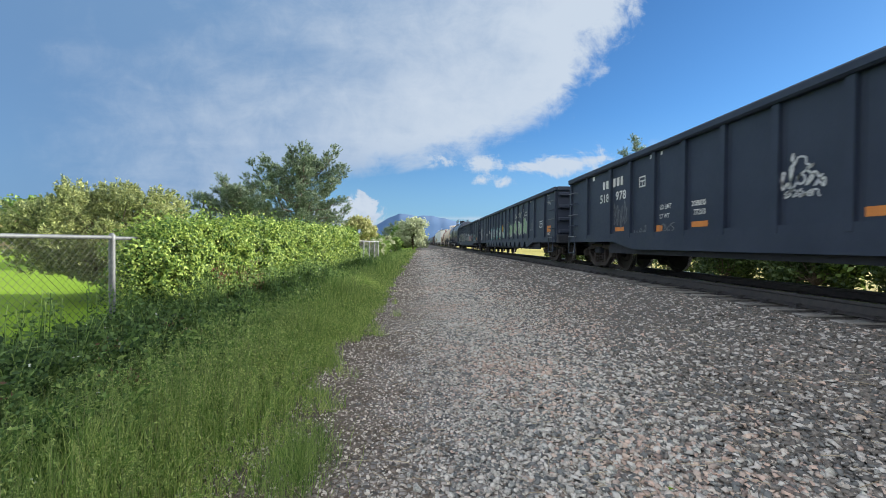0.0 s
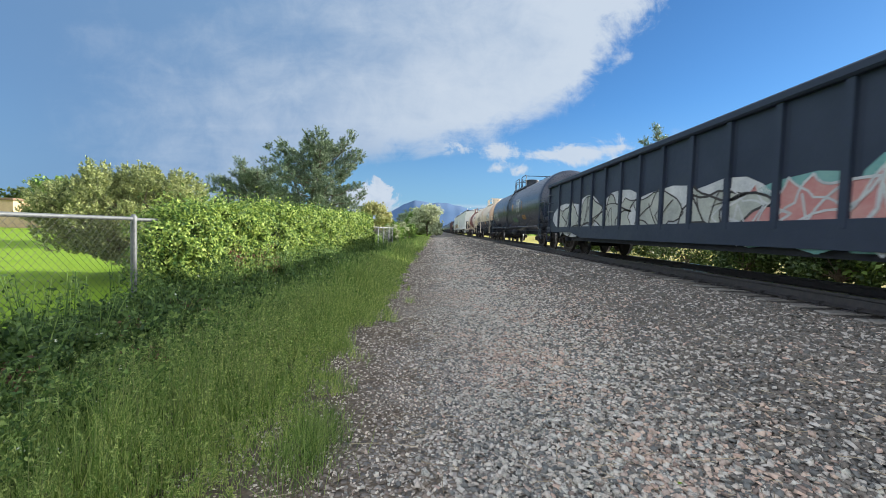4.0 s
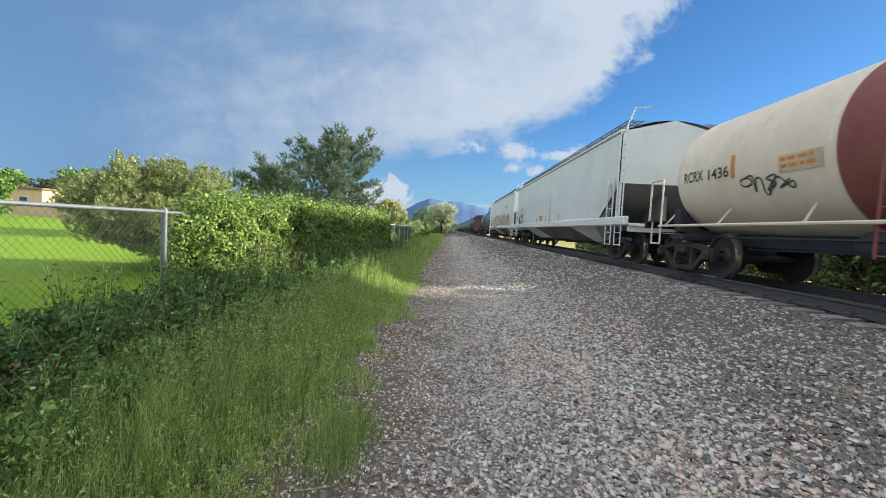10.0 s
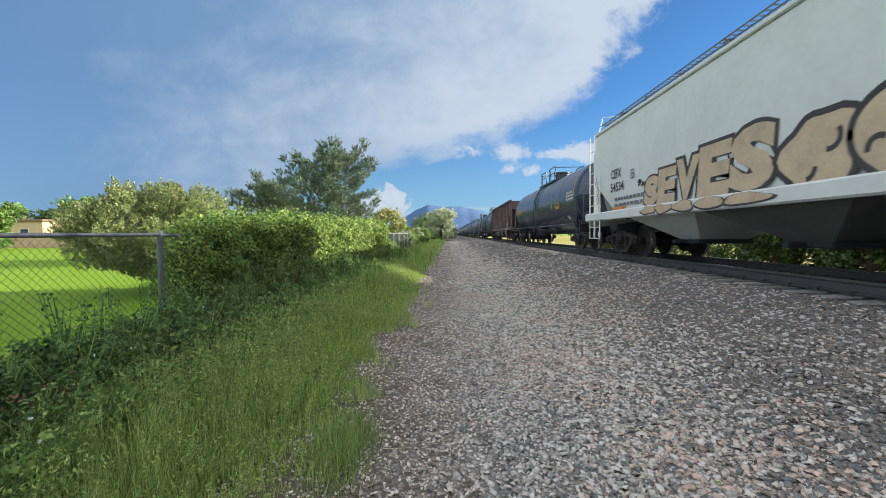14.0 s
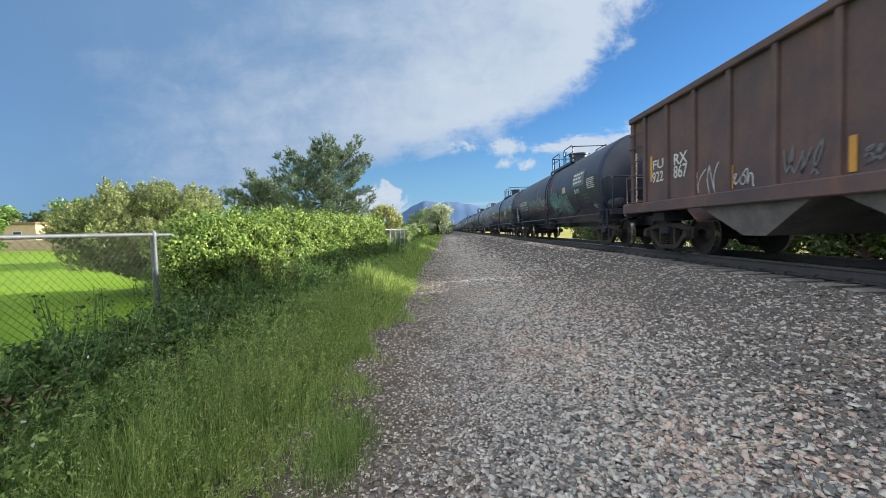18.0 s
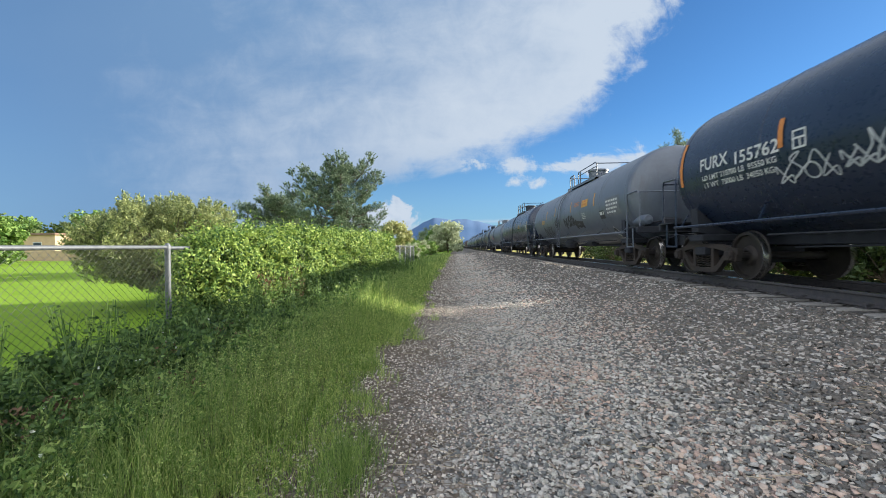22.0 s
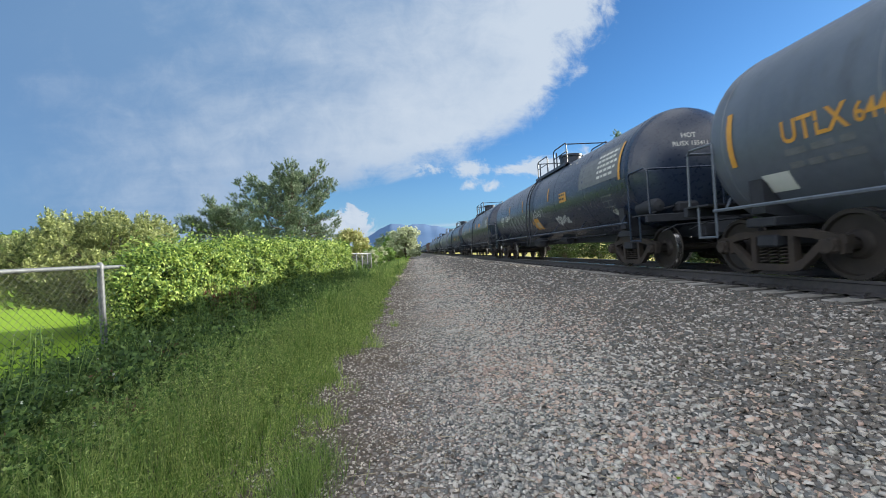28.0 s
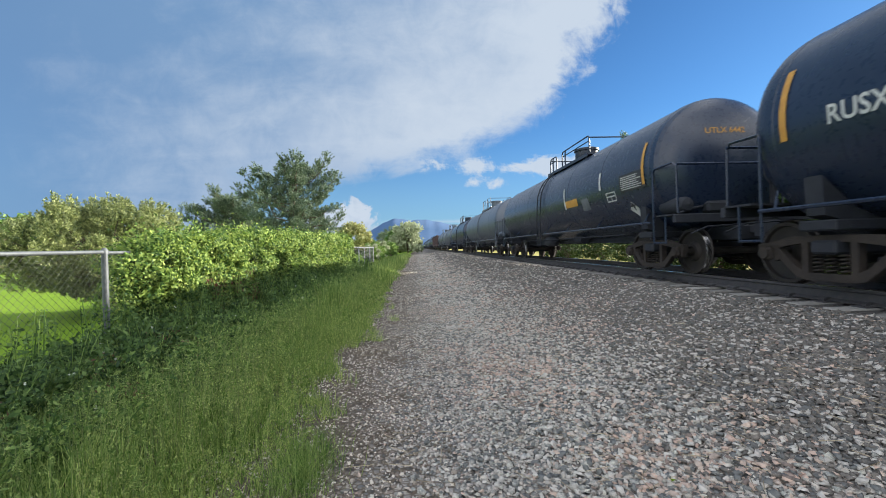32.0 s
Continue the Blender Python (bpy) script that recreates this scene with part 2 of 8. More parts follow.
    nt.links.new(((Expr(nt, sx.outputs[0]) + Expr(nt, big.outputs[0])).ramp(1.6, 3.6) * 0.7).sock, shoulder_shade.inputs[0])
    nt.links.new(mx.outputs[2], shoulder_shade.inputs[6])
    nt.links.new(shoulder_shade.outputs[2], b.inputs["Base Color"])
    bn = nt.nodes.new("ShaderNodeBump")
    bn.inputs["Strength"].default_value, bn.inputs["Distance"].default_value = 1.0, 0.03
    h = Expr(nt, vo.outputs["Distance"]) * -1.0 + Expr(nt, sep.outputs[1]) * 0.6
    nt.links.new(h.sock, bn.inputs["Height"])
    nt.links.new(bn.outputs[0], b.inputs["Normal"])
    return m


M["gravel"] = gravel_surface()
GRAVEL = [(0.30, (0.197, 0.204, 0.193)), (0.37, (0.528, 0.490, 0.432)), (0.42, (0.261, 0.274, 0.258)), (0.48, (0.620, 0.595, 0.516)), (0.54, (0.383, 0.364, 0.327)), (0.60, (0.543, 0.479, 0.407)), (0.65, (0.232, 0.240, 0.229)), (0.70, (0.620, 0.537, 0.462))]
# ballast greys, darkened further: shade among the larger stones is in the colour
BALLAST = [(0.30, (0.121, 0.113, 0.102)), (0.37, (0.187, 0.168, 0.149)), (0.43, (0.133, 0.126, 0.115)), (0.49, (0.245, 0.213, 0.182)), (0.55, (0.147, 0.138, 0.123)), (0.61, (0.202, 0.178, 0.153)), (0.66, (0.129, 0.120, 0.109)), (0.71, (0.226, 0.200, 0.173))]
ROSE = [(0.36, (0.569, 0.408, 0.331)), (0.48, (0.398, 0.335, 0.290)), (0.58, (0.648, 0.471, 0.379)), (0.68, (0.499, 0.418, 0.357))]
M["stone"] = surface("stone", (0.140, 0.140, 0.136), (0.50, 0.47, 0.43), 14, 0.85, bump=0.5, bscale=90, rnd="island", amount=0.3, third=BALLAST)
M["stone_one"] = surface("stone_one", (0.165, 0.17, 0.165), (0.55, 0.52, 0.48), 14, 0.85, bump=0.5, bscale=90, rnd="object", amount=0.3, third=GRAVEL)
M["stone_path"] = surface("stone_path", (0.165, 0.170, 0.165), (0.60, 0.57, 0.52), 14, 0.85, bump=0.5, bscale=90, rnd="island", amount=0.3, third=GRAVEL)
M["stone_rose"] = surface("stone_rose", (0.24, 0.19, 0.165), (0.60, 0.47, 0.38), 14, 0.85, bump=0.5, bscale=90, rnd="island", amount=0.3, third=ROSE)
M["stone_chip"] = surface("stone_chip", (0.16, 0.130, 0.100), (0.74, 0.67, 0.58), 14, 0.85, bump=0.5, bscale=90, rnd="island", amount=0.3, third=[(0.40, (0.20, 0.165, 0.130)), (0.58, (0.35, 0.30, 0.25))])
M["straw"] = surface("straw", (0.42, 0.36, 0.25), (0.26, 0.21, 0.14), 5, 0.9, bump=0, rnd="island")
M["rail_steel"] = surface("rail_steel", (0.048, 0.050, 0.058), (0.085, 0.078, 0.078), 12, 0.75, 0.2, bump=0.3, bscale=80)
M["rail_top"] = surface("rail_top", (0.55, 0.55, 0.56), (0.42, 0.42, 0.43), 3, 0.22, 1.0, bump=0.02)
M["tie_wood"] = surface("tie_wood", (0.20, 0.19, 0.175), (0.34, 0.325, 0.30), 8, 0.9, bump=0.6, bscale=30, rnd="object")
M["wire"] = surface("wire", (0.09, 0.095, 0.10), (0.06, 0.063, 0.067), 12, 0.55, 0.6, bump=0)
M["galvanised"] = surface("galvanised", (0.15, 0.165, 0.175), (0.10, 0.11, 0.12), 12, 0.55, 0.35, bump=0.1)
M["vine_leaf"] = surface("vine_leaf", (0.044, 0.106, 0.025), (0.36, 0.465, 0.110), 2.2, 0.55, bump=0.0, spec=0.35, rnd="island", trans=0.35, third=[(0.5, (0.180, 0.292, 0.063))], clump=0.45)
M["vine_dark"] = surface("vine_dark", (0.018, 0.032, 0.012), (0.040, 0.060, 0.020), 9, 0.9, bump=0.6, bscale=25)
M["red_leaf"] = surface("red_leaf", (0.085, 0.025, 0.015), (0.13, 0.06, 0.025), 3, 0.6, bump=0, rnd="island", trans=0.3)
M["grass"] = surface("grass", (0.145, 0.255, 0.047), (0.57, 0.64, 0.215), 3.2, 0.7, bump=0, rnd="island", trans=0.45, spec=0.2, third=[(0.5, (0.300, 0.420, 0.118))], clump=0.45)
M["weed"] = surface("weed", (0.065, 0.145, 0.030), (0.340, 0.450, 0.125), 2.6, 0.75, bump=0, rnd="island", trans=0.3, third=[(0.5, (0.170, 0.280, 0.064))], clump=0.65)
# darker copy of weed: shade at the fence foot put into its colour
M["weed_shaded"] = surface("weed_shaded", (0.021, 0.056, 0.014), (0.165, 0.255, 0.067), 2.6, 0.75, bump=0, rnd="island", trans=0.3, third=[(0.5, (0.085, 0.160, 0.040))], clump=0.7)
M["weed_brown"] = surface("weed_brown", (0.10, 0.055, 0.030), (0.20, 0.13, 0.07), 3.0, 0.8, bump=0, rnd="island", trans=0.2)
M["petal"] = surface("petal", (0.72, 0.74, 0.66), (0.62, 0.66, 0.52), 3.0, 0.7, bump=0, trans=0.3)
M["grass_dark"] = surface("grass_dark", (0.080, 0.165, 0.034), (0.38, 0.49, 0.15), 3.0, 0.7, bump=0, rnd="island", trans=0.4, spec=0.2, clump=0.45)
M["dry_grass"] = surface("dry_grass", (0.20, 0.27, 0.09), (0.37, 0.38, 0.17), 3.0, 0.8, bump=0, rnd="island", trans=0.3, clump=0.7)
M["pine_needle"] = surface("pine_needle", (0.070, 0.118, 0.076), (0.215, 0.280, 0.160), 1.6, 0.55, bump=0, rnd="island", trans=0.25, clump=0.6)
M["pine_light"] = surface("pine_light", (0.100, 0.145, 0.058), (0.46, 0.50, 0.20), 1.6, 0.55, bump=0, rnd="island", trans=0.3, clump=0.6)
M["juniper"] = surface("juniper", (0.07, 0.11, 0.03), (0.15, 0.20, 0.055), 0.6, 0.7, bump=0, rnd="island", trans=0.15)
M["leaf_green"] = surface("leaf_green", (0.08, 0.17, 0.03), (0.20, 0.30, 0.065), 0.5, 0.6, bump=0, rnd="island", trans=0.3)
# darker than leaf_green: tree shade over the brush put into the colour
M["brush_leaf"] = surface("brush_leaf", (0.03, 0.065, 0.016), (0.10, 0.15, 0.04), 0.5, 0.6, bump=0, rnd="island", trans=0.25)
M["pale_metal"] = surface("pale_metal", (0.50, 0.52, 0.53), (0.40, 0.42, 0.43), 8, 0.5, bump=0)
M["leaf_yellow"] = surface("leaf_yellow", (0.30, 0.33, 0.12), (0.44, 0.42, 0.18), 0.5, 0.6, bump=0, rnd="island", trans=0.3)
M["leaf_pale"] = surface("leaf_pale", (0.32, 0.37, 0.22), (0.48, 0.52, 0.34), 0.5, 0.6, bump=0, rnd="island", trans=0.3)
M["bark"] = surface("bark", (0.09, 0.065, 0.045), (0.17, 0.13, 0.10), 7, 0.95, bump=0.8, bscale=20)
# haze of distance is put into the ridge's base colour
M["hill_haze"] = surface("hill_haze", (0.040, 0.100, 0.215), (0.055, 0.120, 0.240), 0.004, 1.0, bump=0, fine=0.02)
# next four paints: blue of skylight and veil put into the base colour
M["black_paint"] = surface("black_paint", (0.011, 0.020, 0.044), (0.019, 0.031, 0.060), 1.4, 0.30, bump=0.05, bscale=30, spec=0.6, streak=(0.034, 0.042, 0.058), streak_at=(0.55, 0.9))
M["black_dull"] = surface("black_dull", (0.011, 0.018, 0.037), (0.018, 0.027, 0.050), 1.2, 0.42, bump=0.08, bscale=30, streak=(0.045, 0.043, 0.042), streak_at=(0.52, 0.9))
M["gray_paint"] = surface("gray_paint", (0.072, 0.090, 0.122), (0.112, 0.132, 0.168), 1.1, 0.42, bump=0.06, bscale=30, spec=0.75, streak=(0.05, 0.055, 0.066), streak_at=(0.5, 0.8))
M["gondola_paint"] = surface("gondola_paint", (0.014, 0.022, 0.043), (0.026, 0.036, 0.062), 1.3, 0.55, bump=0.12, bscale=18, streak=(0.045, 0.035, 0.030), streak_at=(0.62, 0.95))
M["cream_paint"] = surface("cream_paint", (0.70, 0.61, 0.50), (0.58, 0.48, 0.37), 0.9, 0.5, bump=0.04, bscale=30, streak=(0.42, 0.27, 0.17), streak_at=(0.56, 0.85))
M["cream_rusty"] = surface("cream_rusty", (0.70, 0.61, 0.50), (0.58, 0.48, 0.37), 0.9, 0.5, bump=0.04, bscale=30, streak=(0.42, 0.27, 0.17), streak_at=(0.56, 0.85))
def stain(m, bands, colour):
    """Rust bled over paint in bands across the tank: (place along y, half width), torn by noise."""
    nt = m.node_tree
    b = nt.nodes["Principled BSDF"]
    co = nt.nodes.new("ShaderNodeTexCoord")
    sp = nt.nodes.new("ShaderNodeSeparateXYZ")
    nt.links.new(co.outputs["Object"], sp.inputs[0])
    mp = nt.nodes.new("ShaderNodeMapping")
    mp.inputs["Scale"].default_value = (0.7, 2.2, 0.5)
    nt.links.new(co.outputs["Object"], mp.inputs[0])
    no = nt.nodes.new("ShaderNodeTexNoise")
    no.inputs["Scale"].default_value, no.inputs["Detail"].default_value = 2.0, 6
    nt.links.new(mp.outputs[0], no.inputs["Vector"])
    y, n = Expr(nt, sp.outputs[1]), Expr(nt, no.outputs[0])
    total = None
    for at, half in bands:
        f = ((y - at).abs() / half * -1.0 + 1.0 + (n - 0.5) * 1.6).ramp(0.0, 0.9)
        total = total.high(f) if total else f
    mx = nt.nodes.new("ShaderNodeMix")
    mx.data_type = "RGBA"
    nt.links.new((total * 0.58).sock, mx.inputs[0])
    nt.links.new(b.inputs["Base Color"].links[0].from_socket, mx.inputs[6])
    mx.inputs[7].default_value = (*colour, 1)
    nt.links.new(mx.outputs[2], b.inputs["Base Color"])


stain(M["cream_rusty"], ((-6.0, 1.1), (6.3, 0.7), (0.05, 0.28)), (0.46, 0.22, 0.11))
M["rust_stain"] = surface("rust_stain", (0.36, 0.13, 0.05), (0.52, 0.33, 0.20), 2.5, 0.8, bump=0.1)
M["red_band"] = surface("red_band", (0.17, 0.040, 0.036), (0.23, 0.075, 0.06), 1.5, 0.6, bump=0.06, streak=(0.07, 0.04, 0.04), streak_at=(0.6, 0.85))
M["white_paint"] = surface("white_paint", (0.64, 0.66, 0.64), (0.55, 0.57, 0.555), 0.8, 0.5, bump=0.05, bscale=20, streak=(0.40, 0.36, 0.31), streak_at=(0.6, 0.95))
M["primer_gray"] = surface("primer_gray", (0.10, 0.10, 0.10), (0.15, 0.145, 0.14), 2, 0.6, bump=0.06)
M["rust_bloom"] = surface("rust_bloom", (0.155, 0.075, 0.055), (0.30, 0.150, 0.095), 3.5, 0.85, bump=0.2, bscale=20, fine=12)
M["bay_steel"] = surface("bay_steel", (0.095, 0.085, 0.082), (0.21, 0.19, 0.18), 2.0, 0.85, bump=0.2, bscale=16)
M["rusty_paint"] = surface("rusty_paint", (0.074, 0.056, 0.063), (0.140, 0.086, 0.079), 1.3, 0.8, bump=0.25, bscale=16, streak=(0.25, 0.115, 0.065), streak_at=(0.50, 0.80), streak_scale=1.6)
# bluish cast of haze low on the cars put into the colour
M["under_steel"] = surface("under_steel", (0.017, 0.020, 0.029), (0.034, 0.037, 0.046), 5, 0.8, 0.1, bump=0.3, bscale=30)
M["truck_steel"] = surface("truck_steel", (0.022, 0.019, 0.018), (0.055, 0.042, 0.034), 6, 0.85, 0.1, bump=0.4, bscale=30)
M["wheel_steel"] = surface("wheel_steel", (0.025, 0.022, 0.021), (0.05, 0.042, 0.037), 5, 0.65, 0.3, bump=0.15)
M["wheel_rim"] = surface("wheel_rim", (0.5, 0.48, 0.46), (0.38, 0.36, 0.34), 4, 0.28, 1.0, bump=0.03)
M["mark_white"] = surface("mark_white", (0.66, 0.66, 0.64), (0.50, 0.50, 0.49), 6, 0.6, bump=0)
M["mark_gray"] = surface("mark_gray", (0.17, 0.18, 0.195), (0.11, 0.12, 0.135), 6, 0.6, bump=0)
M["mark_black"] = surface("mark_black", (0.03, 0.03, 0.035), (0.05, 0.05, 0.05), 6, 0.6, bump=0)
M["mark_yellow"] = surface("mark_yellow", (0.62, 0.32, 0.055), (0.50, 0.24, 0.05), 6, 0.5, bump=0)
M["mark_red"] = surface("mark_red", (0.48, 0.05, 0.04), (0.36, 0.04, 0.035), 6, 0.6, bump=0)
M["mark_orange"] = surface("mark_orange", (0.60, 0.22, 0.05), (0.48, 0.17, 0.04), 6, 0.6, bump=0)
M["spray_white"] = surface("spray_white", (0.55, 0.56, 0.57), (0.34, 0.36, 0.38), 2.5, 0.7, bump=0)
M["spray_pale"] = surface("spray_pale", (0.42, 0.44, 0.40), (0.28, 0.30, 0.28), 2.5, 0.7, bump=0)
M["spray_green"] = surface("spray_green", (0.16, 0.34, 0.16), (0.26, 0.42, 0.22), 2.5, 0.7, bump=0)
M["spray_teal"] = surface("spray_teal", (0.10, 0.27, 0.27), (0.20, 0.36, 0.34), 2.5, 0.7, bump=0)
M["spray_pink"] = surface("spray_pink", (0.42, 0.15, 0.15), (0.48, 0.27, 0.25), 2.5, 0.7, bump=0)
M["spray_ice"] = surface("spray_ice", (0.36, 0.48, 0.50), (0.46, 0.52, 0.48), 2.5, 0.7, bump=0)
M["graf_teal"] = surface("graf_teal", (0.035, 0.075, 0.085), (0.13, 0.20, 0.20), 3.5, 0.6, bump=0)
M["graf_red"] = surface("graf_red", (0.10, 0.03, 0.035), (0.20, 0.08, 0.08), 3.5, 0.6, bump=0)
M["spray_tan"] = surface("spray_tan", (0.58, 0.45, 0.30), (0.40, 0.31, 0.22), 2.5, 0.7, bump=0)
M["spray_black"] = surface("spray_black", (0.035, 0.033, 0.035), (0.06, 0.055, 0.055), 2.5, 0.7, bump=0)
M["spray_yellow"] = surface("spray_yellow", (0.55, 0.38, 0.04), (0.6, 0.30, 0.05), 2.5, 0.7, bump=0)
M["stucco"] = surface("stucco", (0.55, 0.40, 0.25), (0.46, 0.33, 0.21), 1.5, 0.9, bump=0.2)
M["roof_brown"] = surface("roof_brown", (0.16, 0.10, 0.07), (0.22, 0.14, 0.10), 2, 0.9, bump=0.4)
M["dark_glass"] = surface("dark_glass", (0.03, 0.04, 0.05), (0.04, 0.05, 0.06), 2, 0.1, bump=0)


# ---- mesh building ----
class MB:
    """Gathers vertices and faces for one mesh."""
    def __init__(self):
        self.v, self.f, self.m = [], [], []

    def add(self, verts, faces, mi=0):
        n = len(self.v)
        self.v.extend(verts)
        self.f.extend(tuple(i + n for i in face) for face in faces)
        self.m.extend([mi] * len(faces))
        return self

    def box(self, x, y, z, sx, sy, sz, c=0.0, rot=None, mi=0):
        """A box by its centre and sizes; c chamfers its edges."""
        hx, hy, hz = sx / 2, sy / 2, sz / 2
        c = min(c, hx * 0.9, hy * 0.9, hz * 0.9)
        if c <= 0:
            p = [(i * hx, j * hy, k * hz) for i in (-1, 1) for j in (-1, 1) for k in (-1, 1)]
            fs = [(0, 1, 3, 2), (4, 6, 7, 5), (0, 4, 5, 1), (2, 3, 7, 6), (0, 2, 6, 4), (1, 5, 7, 3)]
        else:
            p, ix = [], {}
            for i in (-1, 1):
                for j in (-1, 1):
                    for k in (-1, 1):
                        for a in range(3):
                            q = [i * (hx - c), j * (hy - c), k * (hz - c)]
                            q[a] += (i, j, k)[a] * c
                            ix[i, j, k, a] = len(p)
                            p.append(tuple(q))
            fs = []
            for a in range(3):
                b, d = (a + 1) % 3, (a + 2) % 3
                for s in (-1, 1):
                    cyc = []
                    for sb, sd in ((-1, -1), (1, -1), (1, 1), (-1, 1)):
                        key = [0, 0, 0]
                        key[a], key[b], key[d] = s, sb, sd
                        cyc.append(ix[(*key, a)])
                    fs.append(tuple(cyc if s > 0 else cyc[::-1]))
                for sb in (-1, 1):
                    for sd in (-1, 1):
                        k0, k1 = [0, 0, 0], [0, 0, 0]
                        k0[a], k1[a] = -1, 1
                        k0[b] = k1[b] = sb
                        k0[d] = k1[d] = sd
                        q = (ix[(*k0, b)], ix[(*k1, b)], ix[(*k1, d)], ix[(*k0, d)])
                        fs.append(q if sb * sd > 0 else q[::-1])
            for i in (-1, 1):
                for j in (-1, 1):
                    for k in (-1, 1):
                        q = (ix[i, j, k, 0], ix[i, j, k, 1], ix[i, j, k, 2])
                        fs.append(q if i * j * k > 0 else q[::-1])
        if rot:
            r = Euler([radians(a) for a in rot]).to_matrix()
            p = [tuple(r @ Vector(q)) for q in p]
        return self.add([(x + a, y + b, z + d) for a, b, d in p], fs, mi)

    def tube(self, pts, r, n=6, cap=True, mi=0):
        """A round bar along points; r is one radius or one a point."""
        pts = [Vector(p) for p in pts]
        rs = r if isinstance(r, (list, tuple)) else [r] * len(pts)
        vs, fs = [], []
        side = None
        for i, p in enumerate(pts):
            d = (pts[min(i + 1, len(pts) - 1)] - pts[max(i - 1, 0)]).normalized()
            if side is None or abs(side.dot(d)) > 0.95:
                side = d.orthogonal()
            side = (side - d * side.dot(d)).normalized()
            up = d.cross(side)
            for k in range(n):
                a = 2 * math.pi * k / n
                vs.append(tuple(p + (side * math.cos(a) + up * math.sin(a)) * rs[i]))
        for i in range(len(pts) - 1):
            for k in range(n):
                a, b = i * n + k, i * n + (k + 1) % n
                fs.append((a, b, b + n, a + n))
        if cap:
            fs.append(tuple(range(n))[::-1])
            fs.append(tuple(range(len(vs) - n, len(vs))))
        return self.add(vs, fs, mi)

    def lathe(self, prof, n=32, x=0.0, z=0.0, axis="y", mi=0, a0=0.0, a1=2 * math.pi):
        """Turns (radius, along) about an axis through (x, z) along y, or across (axis x) or upright (axis z)."""
        full = abs(a1 - a0 - 2 * math.pi) < 1e-6
        m = n if full else n + 1
        vs, fs = [], []
        for r, s in prof:
            for k in range(m):
                a = a0 + (a1 - a0) * k / n
                p, q = r * math.cos(a), r * math.sin(a)
                vs.append((x + p, s, z + q) if axis == "y" else ((s, x + p, z + q) if axis == "x" else (x + p, z + q, s)))
        for i in range(len(prof) - 1):
            for k in range(n):
                b = (k + 1) % m
                q = (i * m + k, i * m + b, (i + 1) * m + b, (i + 1) * m + k)
                fs.append(q if axis != "x" else q[::-1])
        return self.add(vs, fs, mi)

    def prism(self, poly, a, b, axis="y", mi=0):
        """Extrudes a polygon from a to b: axis y takes (x, z), axis x takes (y, z), axis z takes (x, y)."""
        n = len(poly)
        put = {"y": lambda p, t: (p[0], t, p[1]), "x": lambda p, t: (t, p[0], p[1]), "z": lambda p, t: (p[0], p[1], t)}[axis]
        vs = [put(p, a) for p in poly] + [put(p, b) for p in poly]
        fs = [tuple(range(n)), tuple(range(2 * n - 1, n - 1, -1))]
        fs += [(i + n, (i + 1) % n + n, (i + 1) % n, i) for i in range(n)]
        return self.add(vs, fs, mi)

    def mesh(self, name, mats, smooth=False):
        me = bpy.data.meshes.new(name)
        me.from_pydata(self.v, [], self.f)
        for m in mats if isinstance(mats, (list, tuple)) else [mats]:
            me.materials.append(m)
        if any(self.m):
            me.polygons.foreach_set("material_index", self.m)
        if smooth:
            me.shade_smooth()
            if smooth != "all":
                me.set_sharp_from_angle(angle=radians(smooth))
        me.update()
        return me


def part(name, mb, mat, parent=None, label="", smooth=False):
    """Links gathered geometry, or a mesh, as one object under a thing or a part."""
    ob = new(name, mb.mesh(name, mat, smooth) if isinstance(mb, MB) else mb)
    if parent:
        ob.parent = parent
    if label:
        ob["label"] = label
    return ob


def cloud_mesh(name, verts, faces, mat, smooth=False):
    """A mesh from arrays: verts (n, 3), faces (m, k)."""
    me = bpy.data.meshes.new(name)
    verts, faces = np.asarray(verts, np.float32), np.asarray(faces, np.int32)
    k = faces.shape[1]
    me.vertices.add(len(verts))
    me.vertices.foreach_set("co", verts.ravel())
    me.loops.add(faces.size)
    me.loops.foreach_set("vertex_index", faces.ravel())
    me.polygons.add(len(faces))
    me.polygons.foreach_set("loop_start", np.arange(0, faces.size, k, dtype=np.int32))
    me.update(calc_edges=True)
    me.materials.append(mat)
    if smooth:
        me.shade_smooth()
    return me


rng = np.random.default_rng(7)


def unit(a):
    return a / np.maximum(np.linalg.norm(a, axis=1, keepdims=True), 1e-9)


def leaves(points, size, facing=None, spread=1.0, long=1.5, vary=0.35):
    """Folded leaf shapes at points: returns verts and quad faces. facing: preferred normals."""
    n = len(points)
    nor = unit(rng.normal(size=(n, 3)) * spread + (0 if facing is None else facing))
    side = unit(np.cross(nor, rng.normal(size=(n, 3))))
    up = np.cross(nor, side)
    s = size * (1 + vary * rng.uniform(-1, 1, (n, 1)))
    tip, back = points + up * s * long * 0.5, points - up * s * long * 0.5
    mid = points - up * s * long * 0.10
    l, r = mid + side * s * 0.5 + nor * s * 0.14, mid - side * s * 0.5 + nor * s * 0.14
    v = np.stack([back, r, tip, l], 1).reshape(-1, 3)
    return v, np.arange(4 * n).reshape(n, 4)


def ground_z(x):
    """Height of the ground across the track."""
    x = np.asarray(x, float)
    def step(a, b, t):
        t = np.clip((t - a) / (b - a), 0, 1)
        return t * t * (3 - 2 * t)
    bed = (ZR - 0.235) * (0.45 * np.clip((x - 0.8) / 3.9, 0, 1) + 0.55 * step(1.2, 4.7, x)) * (1 - step(8.4, 12.0, x))
    return bed - 0.14 * step(-3.3, -5.0, x) - 0.10 * step(10, 14, x)


# ---- ground, ballast, rails ----
def gravel_z(x, y):
    """Top of the gravel, with its hollows and heaps."""
